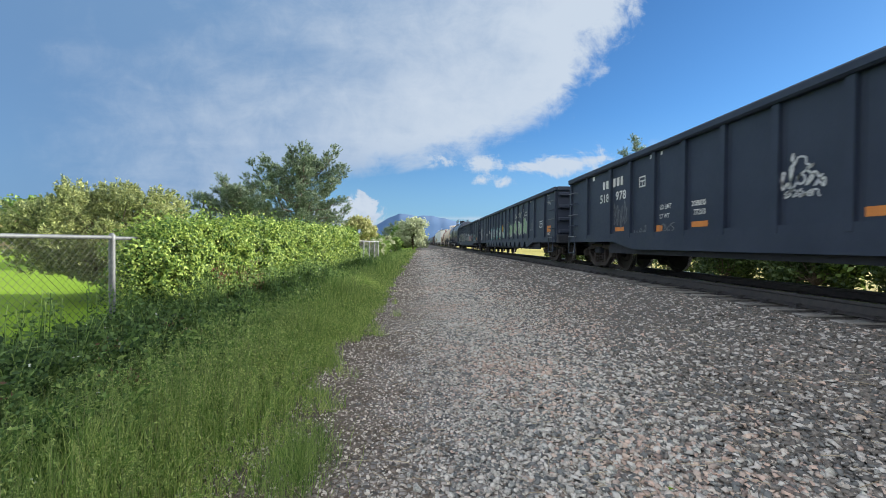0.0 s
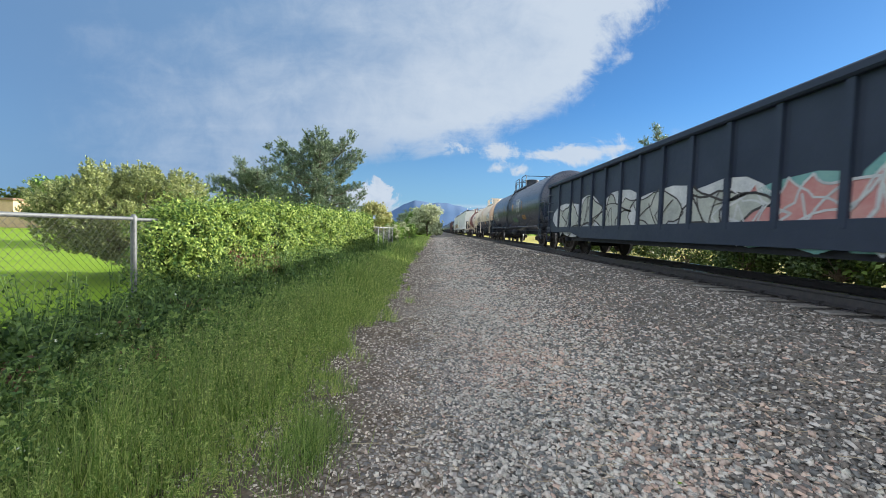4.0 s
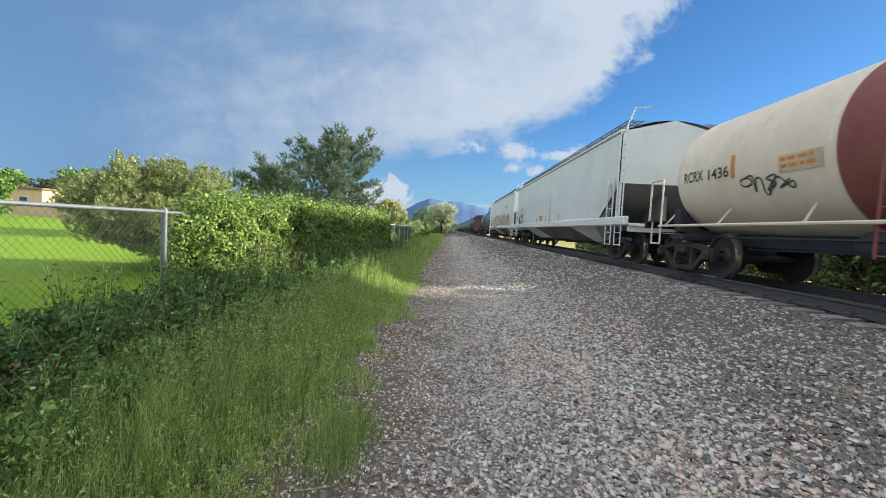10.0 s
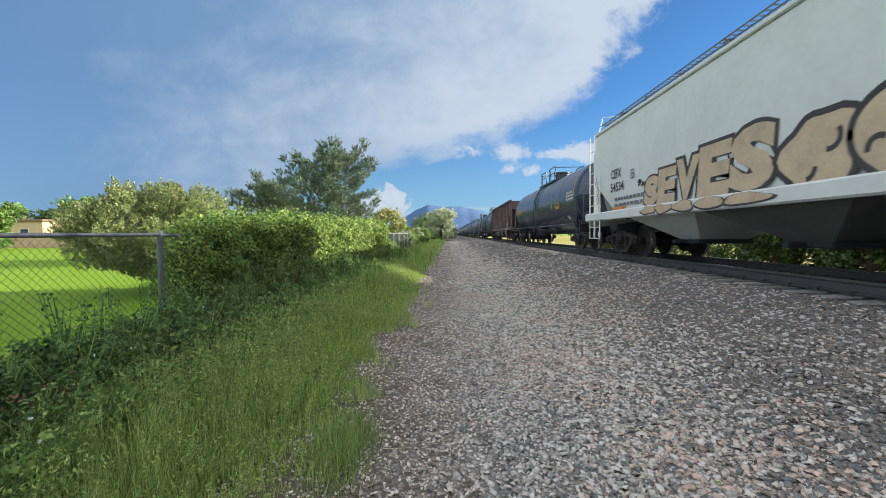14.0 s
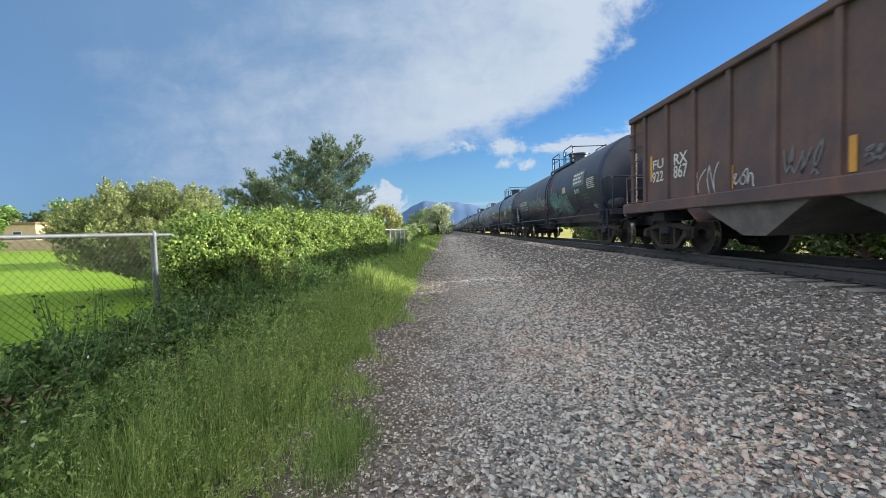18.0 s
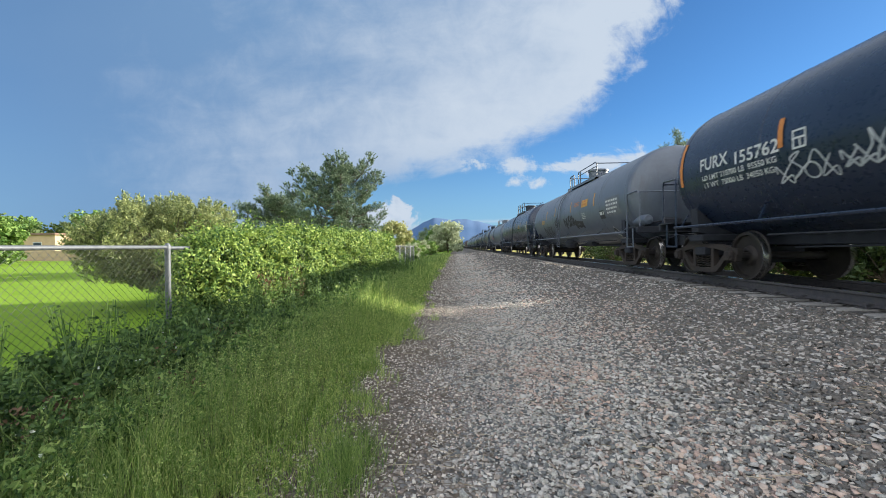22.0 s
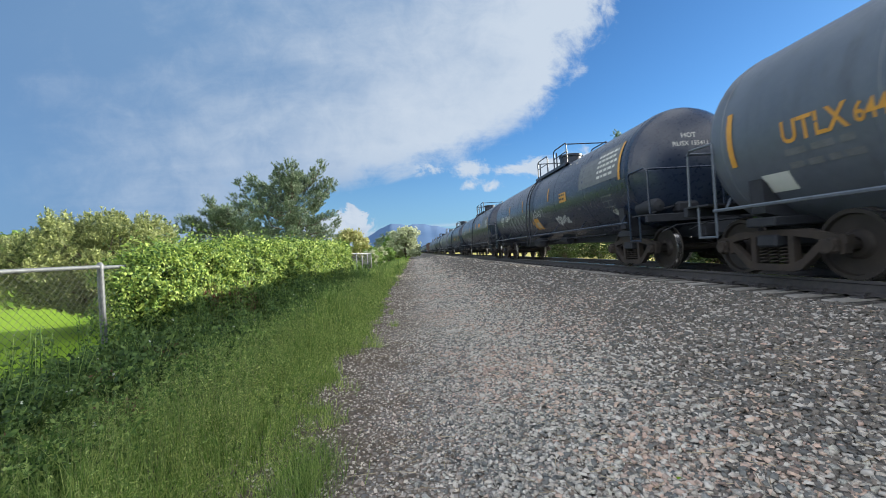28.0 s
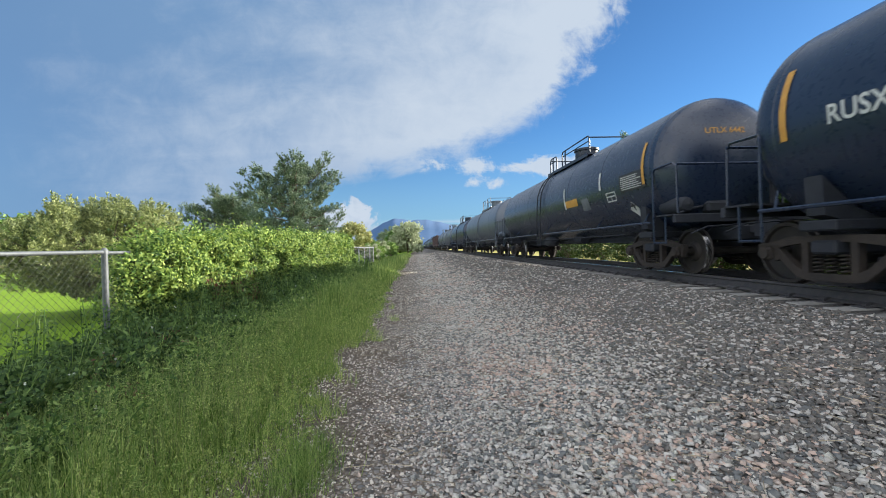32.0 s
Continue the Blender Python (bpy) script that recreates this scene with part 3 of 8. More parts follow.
    rel = 0.012 * np.sin(x * 7 + y * 3) * np.sin(y * 5 - x * 2) + 0.018 * np.sin(x * 1.7 + y * 0.9)
    return ground_z(x) + 0.008 + rel * np.clip(1 - np.asarray(y) / 60, 0, 1) * np.clip((5.0 - x) * 2, 0, 1)


def build_ground():
    xs = np.unique(np.concatenate([np.linspace(-12, 16, 141), np.array([-2500, -900, -400, -200, -120, -80, -60, -45, -35, -28, -22, -17,
                                  20, 28, 40, 60, 100, 200, 400, 900, 2500])]))
    ys = np.unique(np.concatenate([np.linspace(-6, 40, 93), np.linspace(40, 160, 41), np.array([-400, -150, -60, -30, -15, 220, 300, 450, 700, 1200, 2200, 4300])]))
    gx, gy = np.meshgrid(xs, ys)
    gz = ground_z(gx) - 0.02
    gz = gz + 2.2 * np.clip((-gx - 45) / 120, 0, 1) ** 2
    v = np.stack([gx, gy, gz], -1).reshape(-1, 3)
    nx = len(xs)
    i = (np.arange(len(ys) - 1)[:, None] * nx + np.arange(nx - 1)[None]).ravel()
    f = np.stack([i, i + 1, i + nx + 1, i + nx], 1)
    tagged(new("ground", cloud_mesh("ground", v, f, M["lawn"], True)), "mown bright green lawn and open ground", "ground", kind="structure")
    xs = np.concatenate([np.linspace(11.6, 20, 22), np.array([24, 30, 40, 60, 90, 140])])
    ys = np.linspace(-30, 260, 146)
    gx, gy = np.meshgrid(xs, ys)
    v = np.stack([gx, gy, ground_z(gx) - 0.012 + 0.008 * np.sin(gx * 2.1 + gy) * np.sin(gy * 1.3)], -1).reshape(-1, 3)
    nx = len(xs)
    i = (np.arange(len(ys) - 1)[:, None] * nx + np.arange(nx - 1)[None]).ravel()
    tagged(new("field", cloud_mesh("field", v, np.stack([i, i + 1, i + nx + 1, i + nx], 1), M["field"], True)), "dry yellowing field beyond the track", "ground", kind="structure")
    # gravel bed of the service path and the ballast shoulder
    xs = np.concatenate([np.linspace(-1.0, 5.4, 65), np.linspace(5.6, 8.4, 15), np.linspace(8.6, 11.6, 13)])
    ys = np.unique(np.concatenate([np.linspace(-8, 30, 191), np.linspace(30, 120, 91), np.array([-300, -120, -40, -15, 160, 220, 320, 480, 700])]))
    gx, gy = np.meshgrid(xs, ys)
    wob = 0.10 * np.sin(gy * 0.9) + 0.07 * np.sin(gy * 2.3 + 1) + 0.05 * np.sin(gy * 5.1)
    gx = np.where(gx < -0.95, gx + wob, gx)
    gz = gravel_z(gx, gy)
    v = np.stack([gx, gy, gz], -1).reshape(-1, 3)
    nx = len(xs)
    i = (np.arange(len(ys) - 1)[:, None] * nx + np.arange(nx - 1)[None]).ravel()
    f = np.stack([i, i + 1, i + nx + 1, i + nx], 1)
    return tagged(new("gravel_path", cloud_mesh("gravel_path", v, f, M["gravel"], True)), "grey and pink crushed stone path rising to the ballast shoulder", "gravel", kind="structure")


gravel_path = build_ground()


def build_rails():
    prof = [(-0.076, -0.186), (0.076, -0.186), (0.076, -0.174), (0.012, -0.150), (0.010, -0.052), (0.036, -0.040), (0.036, -0.006),
            (0.028, 0.0), (-0.028, 0.0), (-0.036, -0.006), (-0.036, -0.040), (-0.010, -0.052), (-0.012, -0.150), (-0.076, -0.174)]
    for sx in (-1, 1):
        rail = tagged(new("rail"), "rusty steel rail with a polished running surface", "rail", "rails of the track", "structure")
        rail.location = (XT + sx * 0.7525, 0, ZR)
        part("rail_bar", MB().prism(prof, -300, 700), M["rail_steel"], rail, "rust-brown rail web and foot")
        part("running_surface", MB().box(0, 200, 0.0005, 0.056, 1000, 0.003), M["rail_top"], rail, "polished bright rail top")
        clip = MB().box(0, 0, 0, 0.10, 0.03, 0.05, 0.008).box(-0.06 * 1, 0, -0.01, 0.05, 0.05, 0.035, 0.008).mesh("rail_anchor", M["rail_steel"])
        for k in range(-2, 68):
            a = part("rail_anchor", clip, None, rail)
            a.location = (sx * 0.0 - 0.055, 0.10 + k * 0.52, -0.165)
    tie = MB().box(0, 0, 0, 2.59, 0.23, 0.18, 0.012).mesh("tie", M["tie_wood"])
    plate = MB().box(0, 0, 0, 0.36, 0.19, 0.02, 0.004).mesh("tie_plate", M["rail_steel"])
    for k in range(-4, 68):
        t = tagged(new("railway_tie", tie), "weathered pale grey tie bedded in ballast", "railway tie", "ties under the track")
        t.location = (XT + rng.uniform(-0.02, 0.02), 0.12 + k * 0.52, ZR - 0.186 - 0.02 - 0.09)
        for sx in (-1, 1):
            p = part("tie_plate", plate, None, t)
            p.location = (sx * 0.7525, 0, 0.10)


build_rails()


# ---- train ----
def wheelset_mesh():
    mb = MB()
    mb.tube([(-1.05, 0, 0), (1.05, 0, 0)], 0.075, 10)
    for s in (-1, 1):
        prof = [(0.10, 0.80), (0.16, 0.79), (0.20, 0.735), (0.385, 0.755), (0.40, 0.81), (0.452, 0.81), (0.457, 0.80), (0.462, 0.72), (0.485, 0.705), (0.485, 0.69),
                (0.46, 0.683), (0.40, 0.683), (0.385, 0.72), (0.20, 0.70), (0.10, 0.66)]
        mb.lathe([(r, s * a) for r, a in prof], 28, axis="x")
        mb.lathe([(0.4525, s * 0.812), (0.4585, s * 0.800), (0.4635, s * 0.722)], 28, axis="x", mi=1)
        for k in range(3):
            a = 2 * math.pi * k / 3
            mb.tube([(s * 1.05, 0.05 * math.cos(a), 0.05 * math.sin(a)), (s * 1.075, 0.05 * math.cos(a), 0.05 * math.sin(a))], 0.014, 6)
    return mb.mesh("wheelset", [M["wheel_steel"], M["wheel_rim"]], 35)


def side_frame_mesh(s):
    """Cast side frame, with its two triangular windows and the spring opening; s: the side it is on."""
    x0, x1 = s * 0.985, s * 1.09
    a, b = min(x0, x1), max(x0, x1)
    mb = MB()
    for e in (-1, 1):
        top = [(0, 0.70), (e * 0.55, 0.69), (e * 0.80, 0.62), (e * 1.06, 0.585), (e * 1.06, 0.48), (e * 0.80, 0.51), (e * 0.62, 0.56), (e * 0.30, 0.605), (0, 0.61)]
        foot = [(0, 0.20), (e * 0.30, 0.20), (e * 0.46, 0.28), (e * 0.72, 0.53), (e * 0.86, 0.56), (e * 0.84, 0.47), (e * 0.74, 0.40), (e * 0.44, 0.13), (e * 0.30, 0.10), (0, 0.10)]
        post = [(e * 0.27, 0.15), (e * 0.36, 0.18), (e * 0.36, 0.66), (e * 0.27, 0.66)]
        jaw = [(e * 0.70, 0.60), (e * 1.04, 0.58), (e * 1.03, 0.36), (e * 0.98, 0.34), (e * 0.97, 0.44), (e * 0.80, 0.44), (e * 0.79, 0.34), (e * 0.72, 0.36)]
        for poly in (top, foot, post, jaw):
            poly = poly if e > 0 else poly[::-1]
            mb.prism(poly, a, b, "x")
        mb.box(s * 1.12, e * 0.889, 0.457, 0.10, 0.20, 0.20, 0.03)
        mb.lathe([(0.0, s * 1.19), (0.085, s * 1.185), (0.095, s * 1.16), (0.095, s * 1.07)], 14, e * 0.889, 0.457, axis="x")
    return mb.mesh("side_frame", M["truck_steel"], 30)


def spring_mesh():
    pts = [(0.062 * math.cos(a), 0.062 * math.sin(a), 0.25 * a / (2 * math.pi * 5)) for a in np.linspace(0, 2 * math.pi * 5, 36)]
    return MB().tube(pts, 0.014, 4).mesh("coil_spring", M["truck_steel"], "all")


TRUCK = {"wheel": wheelset_mesh(), "side": {s: side_frame_mesh(s) for s in (-1, 1)}, "spring": spring_mesh()}
TRUCK["bolster"] = MB().box(0, 0, 0.54, 2.36, 0.34, 0.18, 0.03).box(0, 0, 0.66, 0.5, 0.5, 0.12, 0.02).box(0, 0.40, 0.36, 1.7, 0.10, 0.12, 0.02).box(0, -0.40, 0.36, 1.7, 0.10, 0.12, 0.02).mesh("truck", M["under_steel"])
WHEELS = []


def add_truck(car, y):
    truck = part("truck", TRUCK["bolster"], None, car, "cast steel truck with coil springs and two axles")
    truck.location = (0, y, 0)
    for s in (-1, 1):
        part("side_frame", TRUCK["side"][s], None, truck)
        for k in (-1, 0, 1):
            part("coil_spring", TRUCK["spring"], None, truck).location = (s * 1.03, k * 0.17, 0.21)
        w = part("wheelset", TRUCK["wheel"], None, truck, "steel wheels with bright worn treads")
        w.matrix_parent_inverse = Matrix.Translation((0, s * 0.889, 0.457))
        WHEELS.append(w)
    return truck


def coupler_mesh(e):
    """Coupler, draft gear and air hose at one end; the knuckle's face is at y = 0, e points out of the car."""
    mb = MB()
    mb.box(0, -e * 0.55, 0.86, 0.14, 0.7, 0.16, 0.02)
    mb.prism([(-0.15, -e * 0.26), (0.16, -e * 0.24), (0.20, 0.0), (0.08, e * 0.04), (0.04, -e * 0.08), (-0.05, -e * 0.08), (-0.09, e * 0.06), (-0.19, e * 0.03)], 0.72, 1.0, "z")
    mb.tube([(0.25, -e * 0.5, 0.75), (0.27, -e * 0.36, 0.55), (0.24, -e * 0.18, 0.38), (0.14, -e * 0.02, 0.33)], 0.025, 6)
    mb.tube([(-0.2, -e * 0.45, 0.96), (-0.9, -e * 0.45, 0.93), (-1.25, -e * 0.42, 0.80)], 0.014, 5)
    return mb.mesh("coupler", M["under_steel"], 30)


COUPLER = {e: coupler_mesh(e) for e in (-1, 1)}
CARS = []


def new_car(s0, s1, label, category, name):
    """An empty railcar between two coupler places along the train."""
    car = tagged(new(name), label, category, "cars of the freight train")
    half = (s1 - s0) / 2
    for e in (-1, 1):
        c = part("coupler", COUPLER[e], None, car)
        c.location = (0, e * half, 0)
    CARS.append((car, (s0 + s1) / 2))
    return car, half


def brake_gear(car, half):
    """Air tank, brake cylinder, pipes and rods beneath the sill."""
    part("air_reservoir", MB().lathe([(0, -0.55), (0.14, -0.5), (0.2, -0.4), (0.2, 0.4), (0.14, 0.5), (0, 0.55)], 14, -0.75, 0.78), M["under_steel"], car, smooth=40).location = (0, 1.2, 0)
    part("brake_cylinder", MB().tube([(-0.55, -1.6, 0.80), (-0.55, -1.0, 0.80)], 0.15, 12).tube([(-0.55, -1.0, 0.80), (-0.55, 0.3, 0.74)], 0.025, 6), M["under_steel"], car, smooth=40)
    part("brake_rod", MB().tube([(-0.35, -half * 0.62, 0.62), (-0.35, -1.6, 0.70)], 0.018, 5).tube([(-0.35, half * 0.62, 0.62), (-0.35, 0.3, 0.70)], 0.018, 5)
         .tube([(-0.95, -half * 0.6, 0.86), (-0.95, half * 0.6, 0.84)], 0.02, 5), M["under_steel"], car)


def hand_brake(car, y, z, x=0.55):
    w = MB()
    w.lathe([(0.27, -0.012), (0.285, 0.0), (0.27, 0.012), (0.255, 0.0), (0.27, -0.012)], 20)
    for k in range(4):
        a = math.pi * k / 4
        w.tube([(0.27 * math.cos(a), 0, 0.27 * math.sin(a)), (-0.27 * math.cos(a), 0, -0.27 * math.sin(a))], 0.01, 5)
    part("brake_wheel", w, M["under_steel"], car).location = (x, y, z)


def on_tank(R, zc, y, zc_arc, off=0.006):
    """A point of the tank's near flank: y along the car, arc metres above the axis."""
    a = zc_arc / R
    return (-(R + off) * math.cos(a), y, zc + (R + off) * math.sin(a))


FONT = {}


def text_points(body, fat=0.022):
    """Triangles of a line of the built-in font, one unit high, from its left end; fat thickens the strokes."""
    if (body, fat) not in FONT:
        cu = bpy.data.curves.new("lettering", "FONT")
        cu.body, cu.size, cu.resolution_u, cu.offset = body, 1.38, 3, fat
        ob = bpy.data.objects.new("lettering", cu)
        scene.collection.objects.link(ob)
        bpy.context.view_layer.update()
        me = bpy.data.meshes.new_from_object(ob)
        FONT[body, fat] = ([(v.co.x, v.co.y) for v in me.vertices], [tuple(p.vertices) for p in me.polygons])
        bpy.data.objects.remove(ob)
        bpy.data.meshes.remove(me)
        bpy.data.curves.remove(cu)
    return FONT[body, fat]


def wrap(R, zc):
    return lambda u, w, off=0.006: on_tank(R, zc, u, w, off)


def flat(x, du=0.0):
    return lambda u, w, off=0.006: (x - off, u + du, w)


# signs on the near flank: u grows away from the near end, so lettering runs from +y to -y as the eye reads it
def lettering(car, put, body, u, w, h, mat, width=1.0, label="", off=0.007):
    """body starts at u and runs towards the near end (-y); w is its foot line."""
    vs, fs = text_points(body)
    mb = MB().add([put(u - p[0] * h * width, w + p[1] * h, off) for p in vs], fs)
    return part("lettering", mb, mat, car, label or "stencilled lettering")


def bars(car, put, u, w, length, h, mat, rows=1, gap=0.5, chunks=0, name="lettering", label="", off=0.007):
    """Writing too small or not to be copied: rows of plain bars."""
    mb = MB()
    r = random.Random(int(u * 977 + w * 331 + length * 57))
    for k in range(rows):
        z0 = w - k * h * (1 + gap)
        at, end = 0.0, length * (1.0 if rows == 1 else r.uniform(0.75, 1.0))
        while at < end - 0.01:
            step = min(end - at, (h * 0.72 if chunks == 1 else h * r.uniform(1.5, 4.0)))
            a, b = u - at, u - at - step * 0.86
            for p, q, lo, hi in ((a, b, z0, z0 + h),):
                mb.add([put(p, lo, off), put(q, lo, off), put(q, hi, off), put(p, hi, off)], [(0, 1, 2, 3)])
            at += step + (h * 0.22 if chunks == 1 else h * 0.35)
    return part(name, mb, mat, car, label or "small stencilled lines")


def patch(car, put, u, w, length, h, mat, name="sign", label="", off=0.005, n=5, slant=0.0):
    """A flat painted or stuck-on panel that follows the flank."""
    mb = MB()
    for i in range(n):
        w0, w1 = w + h * i / n, w + h * (i + 1) / n
        s0, s1 = slant * i / n, slant * (i + 1) / n
        mb.add([put(u - s0, w0, off), put(u - length - s0, w0, off), put(u - length - s1, w1, off), put(u - s1, w1, off)], [(0, 1, 2, 3)])
    return part(name, mb, mat, car, label)


def ribbon(mb, put, pts, width, off):
    """A brush stroke of even width along (u, w) points."""
    pts = np.array(pts, float)
    d = np.gradient(pts, axis=0)
    d /= np.maximum(np.linalg.norm(d, axis=1, keepdims=True), 1e-6)
    nrm = np.stack([-d[:, 1], d[:, 0]], 1) * width / 2
    a, b = pts + nrm, pts - nrm
    vs = [put(*p, off) for p in a] + [put(*p, off) for p in b]
    n = len(pts)
    mb.add(vs, [(i, i + 1, n + i + 1, n + i) for i in range(n - 1)])


def blob(mb, put, cu, cw, ru, rw, seed, off, n=18):
    r = random.Random(seed)
    k = [r.uniform(-0.12, 0.12) for _ in range(6)]
    ring = []
    for i in range(n):
        a = 2 * math.pi * i / n
        q = 1 + k[0] * math.cos(2 * a) + k[1] * math.sin(2 * a) + k[2] * math.cos(3 * a) + k[3] * math.sin(3 * a) + k[4] * math.cos(5 * a)
        ring.append((cu + ru * q * math.cos(a), cw + rw * q * math.sin(a)))
    mb.add([put(cu, cw, off)] + [put(*p, off) for p in ring], [(0, i + 1, (i + 1) % n + 1) for i in range(n)])
    return ring


def spiky(r, cu, cw, ru, rw, lean):
    """A jagged outline about a centre, bent between its points."""
    n = r.choice((7, 8, 9))
    a0 = r.uniform(0, 6.28)
    knots = []
    for k in range(n):
        a = a0 + 2 * math.pi * (k + r.uniform(-0.28, 0.28)) / n
        q = r.uniform(0.95, 1.35) if k % 2 else r.uniform(0.42, 0.75)
        du, dw = ru * q * math.cos(a), rw * max(-1.0, min(1.0, q * math.sin(a)))
        knots.append((cu + du - lean * dw, cw + dw))
    ring = []
    for k in range(n):
        (a, b), (c, d) = knots[k], knots[(k + 1) % n]
        bend = r.uniform(-0.16, 0.16)
        for t in (0.0, 0.06, 0.35, 0.65, 0.94):
            s = bend * math.sin(math.pi * t)
            ring.append((a + (c - a) * t + (d - b) * s, b + (d - b) * t - (c - a) * s))
    return ring


def stroke_of(r, cu, cw, ru, rw, lean, turns=3):
    """A hooked stroke: a few straight runs with sharp turns and a curl at its end."""
    pts, up = [], r.choice((-1, 1))
    u = cu + ru * r.uniform(0.1, 0.9)
    for k in range(turns + 1):
        pts.append((u, cw + up * rw * r.uniform(0.5, 1.05)))
        up = -up
        u -= ru * r.uniform(0.15, 0.75)
    run = []
    for (a, b), (c, d) in zip(pts, pts[1:]):
        bend = r.uniform(-0.22, 0.22)
        for t in (0.0, 0.08, 0.3, 0.5, 0.7, 0.92):
            s = bend * math.sin(math.pi * t)
            run.append((a + (c - a) * t + (d - b) * s, b + (d - b) * t - (c - a) * s))
    return [(p - lean * (q - cw), q) for p, q in run + [pts[-1]]]


def graffiti(car, put, u, w, length, h, seed, line, fill=None, glow=None, glyphs=5, thick=0.07, label="spray-painted graffiti", bubbly=False):
    """Interlocking painted shapes, jagged or bulging, with outlines and inner strokes: no letters. Each shape is a part."""
    r = random.Random(seed)
    step = length / glyphs
    for g in range(glyphs):
        fills, lines = MB(), MB()
        cu, cw = u - step * (g + 0.5), w + h * 0.5 + r.uniform(-0.06, 0.06) * h
        ru, rw, lean = step * r.uniform(0.55, 0.75), h * r.uniform(0.42, 0.55), r.uniform(-0.15, 0.35)
        if glow:
            halo = MB()
            blob(halo, put, cu, cw, ru * 1.15, rw * 1.05, seed * 31 + g, 0.005 + 0.0006 * (g % 3))
            part("graffiti_halo", halo, glow, car, label)
        if bubbly:
            off = 0.009 + 0.0016 * (g % 3)
            ring = blob(fills, put, cu, cw, ru * 0.82, rw, seed * 17 + g, off, 26)
            ribbon(lines, put, ring + ring[:2], thick, off + 0.0007)
            for k in range(2):
                a0, turn = r.uniform(0, 6.28), r.uniform(1.2, 2.6) * r.choice((-1, 1))
                ribbon(lines, put, [(cu + (k - 0.5) * ru * 0.5 + ru * 0.22 * math.cos(a0 + turn * t), cw + (0.5 - k) * rw * 0.6 + rw * 0.28 * math.sin(a0 + turn * t)) for t in np.linspace(0, 1, 9)], thick * 0.8, off + 0.0009)
        elif fill:
            for k in range(2):
                ring = spiky(r, cu + (k - 0.5) * ru * 0.5, cw, ru * 0.75, rw, lean)
                off = 0.009 + 0.0012 * ((2 * g + k) % 5)
                n = len(ring)
                fills.add([put(cu + (k - 0.5) * ru * 0.5, cw, off)] + [put(*p, off) for p in ring], [(0, i + 1, (i + 1) % n + 1) for i in range(n)])
                ribbon(lines, put, ring + ring[:2], thick * r.uniform(0.4, 0.8), 0.017 + 0.0008 * ((2 * g + k) % 4))
            ribbon(lines, put, stroke_of(r, cu, cw, ru * 0.8, rw * 0.7, lean, 2), thick * 0.5, 0.0215)
        else:
            ribbon(lines, put, stroke_of(r, cu, cw, ru, rw, lean, r.choice((2, 3, 4))), thick * 0.75, 0.012 + 0.0007 * (g % 3))
        shape = part("graffiti", fills, fill, car, label) if fill else None
        part("graffiti_line" if fill else "graffiti", lines, line, shape or car, label)


def scrawl(car, put, u, w, length, h, seed, mat, thick=0.05, loops=6, label="sprayed scribble"):
    """One running handwritten line of loops, spikes, hooks and crossed stems."""
    r = random.Random(seed)
    step = length / loops
    knots = [(u, w + h * r.uniform(0.3, 0.6))]
    for g in range(loops):
        c, kind = u - step * (g + 0.5), r.choice("lsohx")
        y, t = w + h * r.uniform(0.30, 0.50), r.uniform(0.5, 1.0)
        if kind == "o":
            q = r.uniform(0.35, 0.6)
            knots += [(c + step * q * math.cos(a), y + h * 0.30 * t * math.sin(a)) for a in np.linspace(1.0, 7.6, 8)]
        elif kind == "l":
            knots += [(c + step * 0.4, y - h * 0.2), (c - step * 0.1, w + h * t), (c + step * 0.25, w + h * t * 0.95), (c + step * 0.1, y - h * 0.3), (c - step * 0.4, y - h * 0.1)]
        elif kind == "s":
            knots += [(c - step * 0.4, y + h * 0.45 * t), (c + step * 0.35, y + h * 0.3 * t), (c - step * 0.35, y - h * 0.05), (c + step * 0.4, y - h * 0.3)]
        elif kind == "h":
            knots += [(c + step * 0.4, w + h * t), (c + step * 0.35, w + h * 0.05), (c + step * 0.1, y + h * 0.2), (c - step * 0.3, y + h * 0.1), (c - step * 0.35, w + h * 0.02), (c - step * 0.6, w - h * 0.1 * t)]
        else:
            knots += [(c + step * 0.5, w + h * t), (c - step * 0.4, w + h * 0.05), (c - step * 0.5, w + h * 0.3), (c + step * 0.5, w + h * 0.1), (c - step * 0.5, w + h * 0.9 * t)]
    k = np.array([knots[0]] + knots + [knots[-1]])
    pts = []
    for i in range(1, len(k) - 2):
        for t in np.linspace(0, 1, 6)[:-1]:
            p0, p1, p2, p3 = k[i - 1], k[i], k[i + 1], k[i + 2]
            pts.append(0.5 * (2 * p1 + (p2 - p0) * t + (2 * p0 - 5 * p1 + 4 * p2 - p3) * t * t + (3 * p1 - p0 - 3 * p2 + p3) * t ** 3))
    mb = MB()
    ribbon(mb, put, pts, thick * 0.85, 0.012)
    part("graffiti", mb, mat, car, label)


def diamond(car, put, u, w, s, body="", mat="mark_white", out=0.012):
    mb = MB().add([put(u, w - s, out), put(u - s * 0.9, w, out), put(u, w + s, out), put(u + s * 0.9, w, out)], [(0, 1, 2, 3)])
    d = part("hazard_placard", mb, M[mat], car, "white diamond hazard placard")
    inner = MB().add([put(u, w + s * 0.35, out + 0.0025), put(u - s * 0.55, w + s * 0.35, out + 0.0025), put(u, w + s * 0.88, out + 0.0025), put(u + s * 0.55, w + s * 0.35, out + 0.0025)], [(0, 1, 2, 3)])
    part("placard_symbol", inner, M["mark_black"], d)
    if body:
        vs, fs = text_points(body)
        h = s * 0.42
        wd = max(p[0] for p in vs) * h
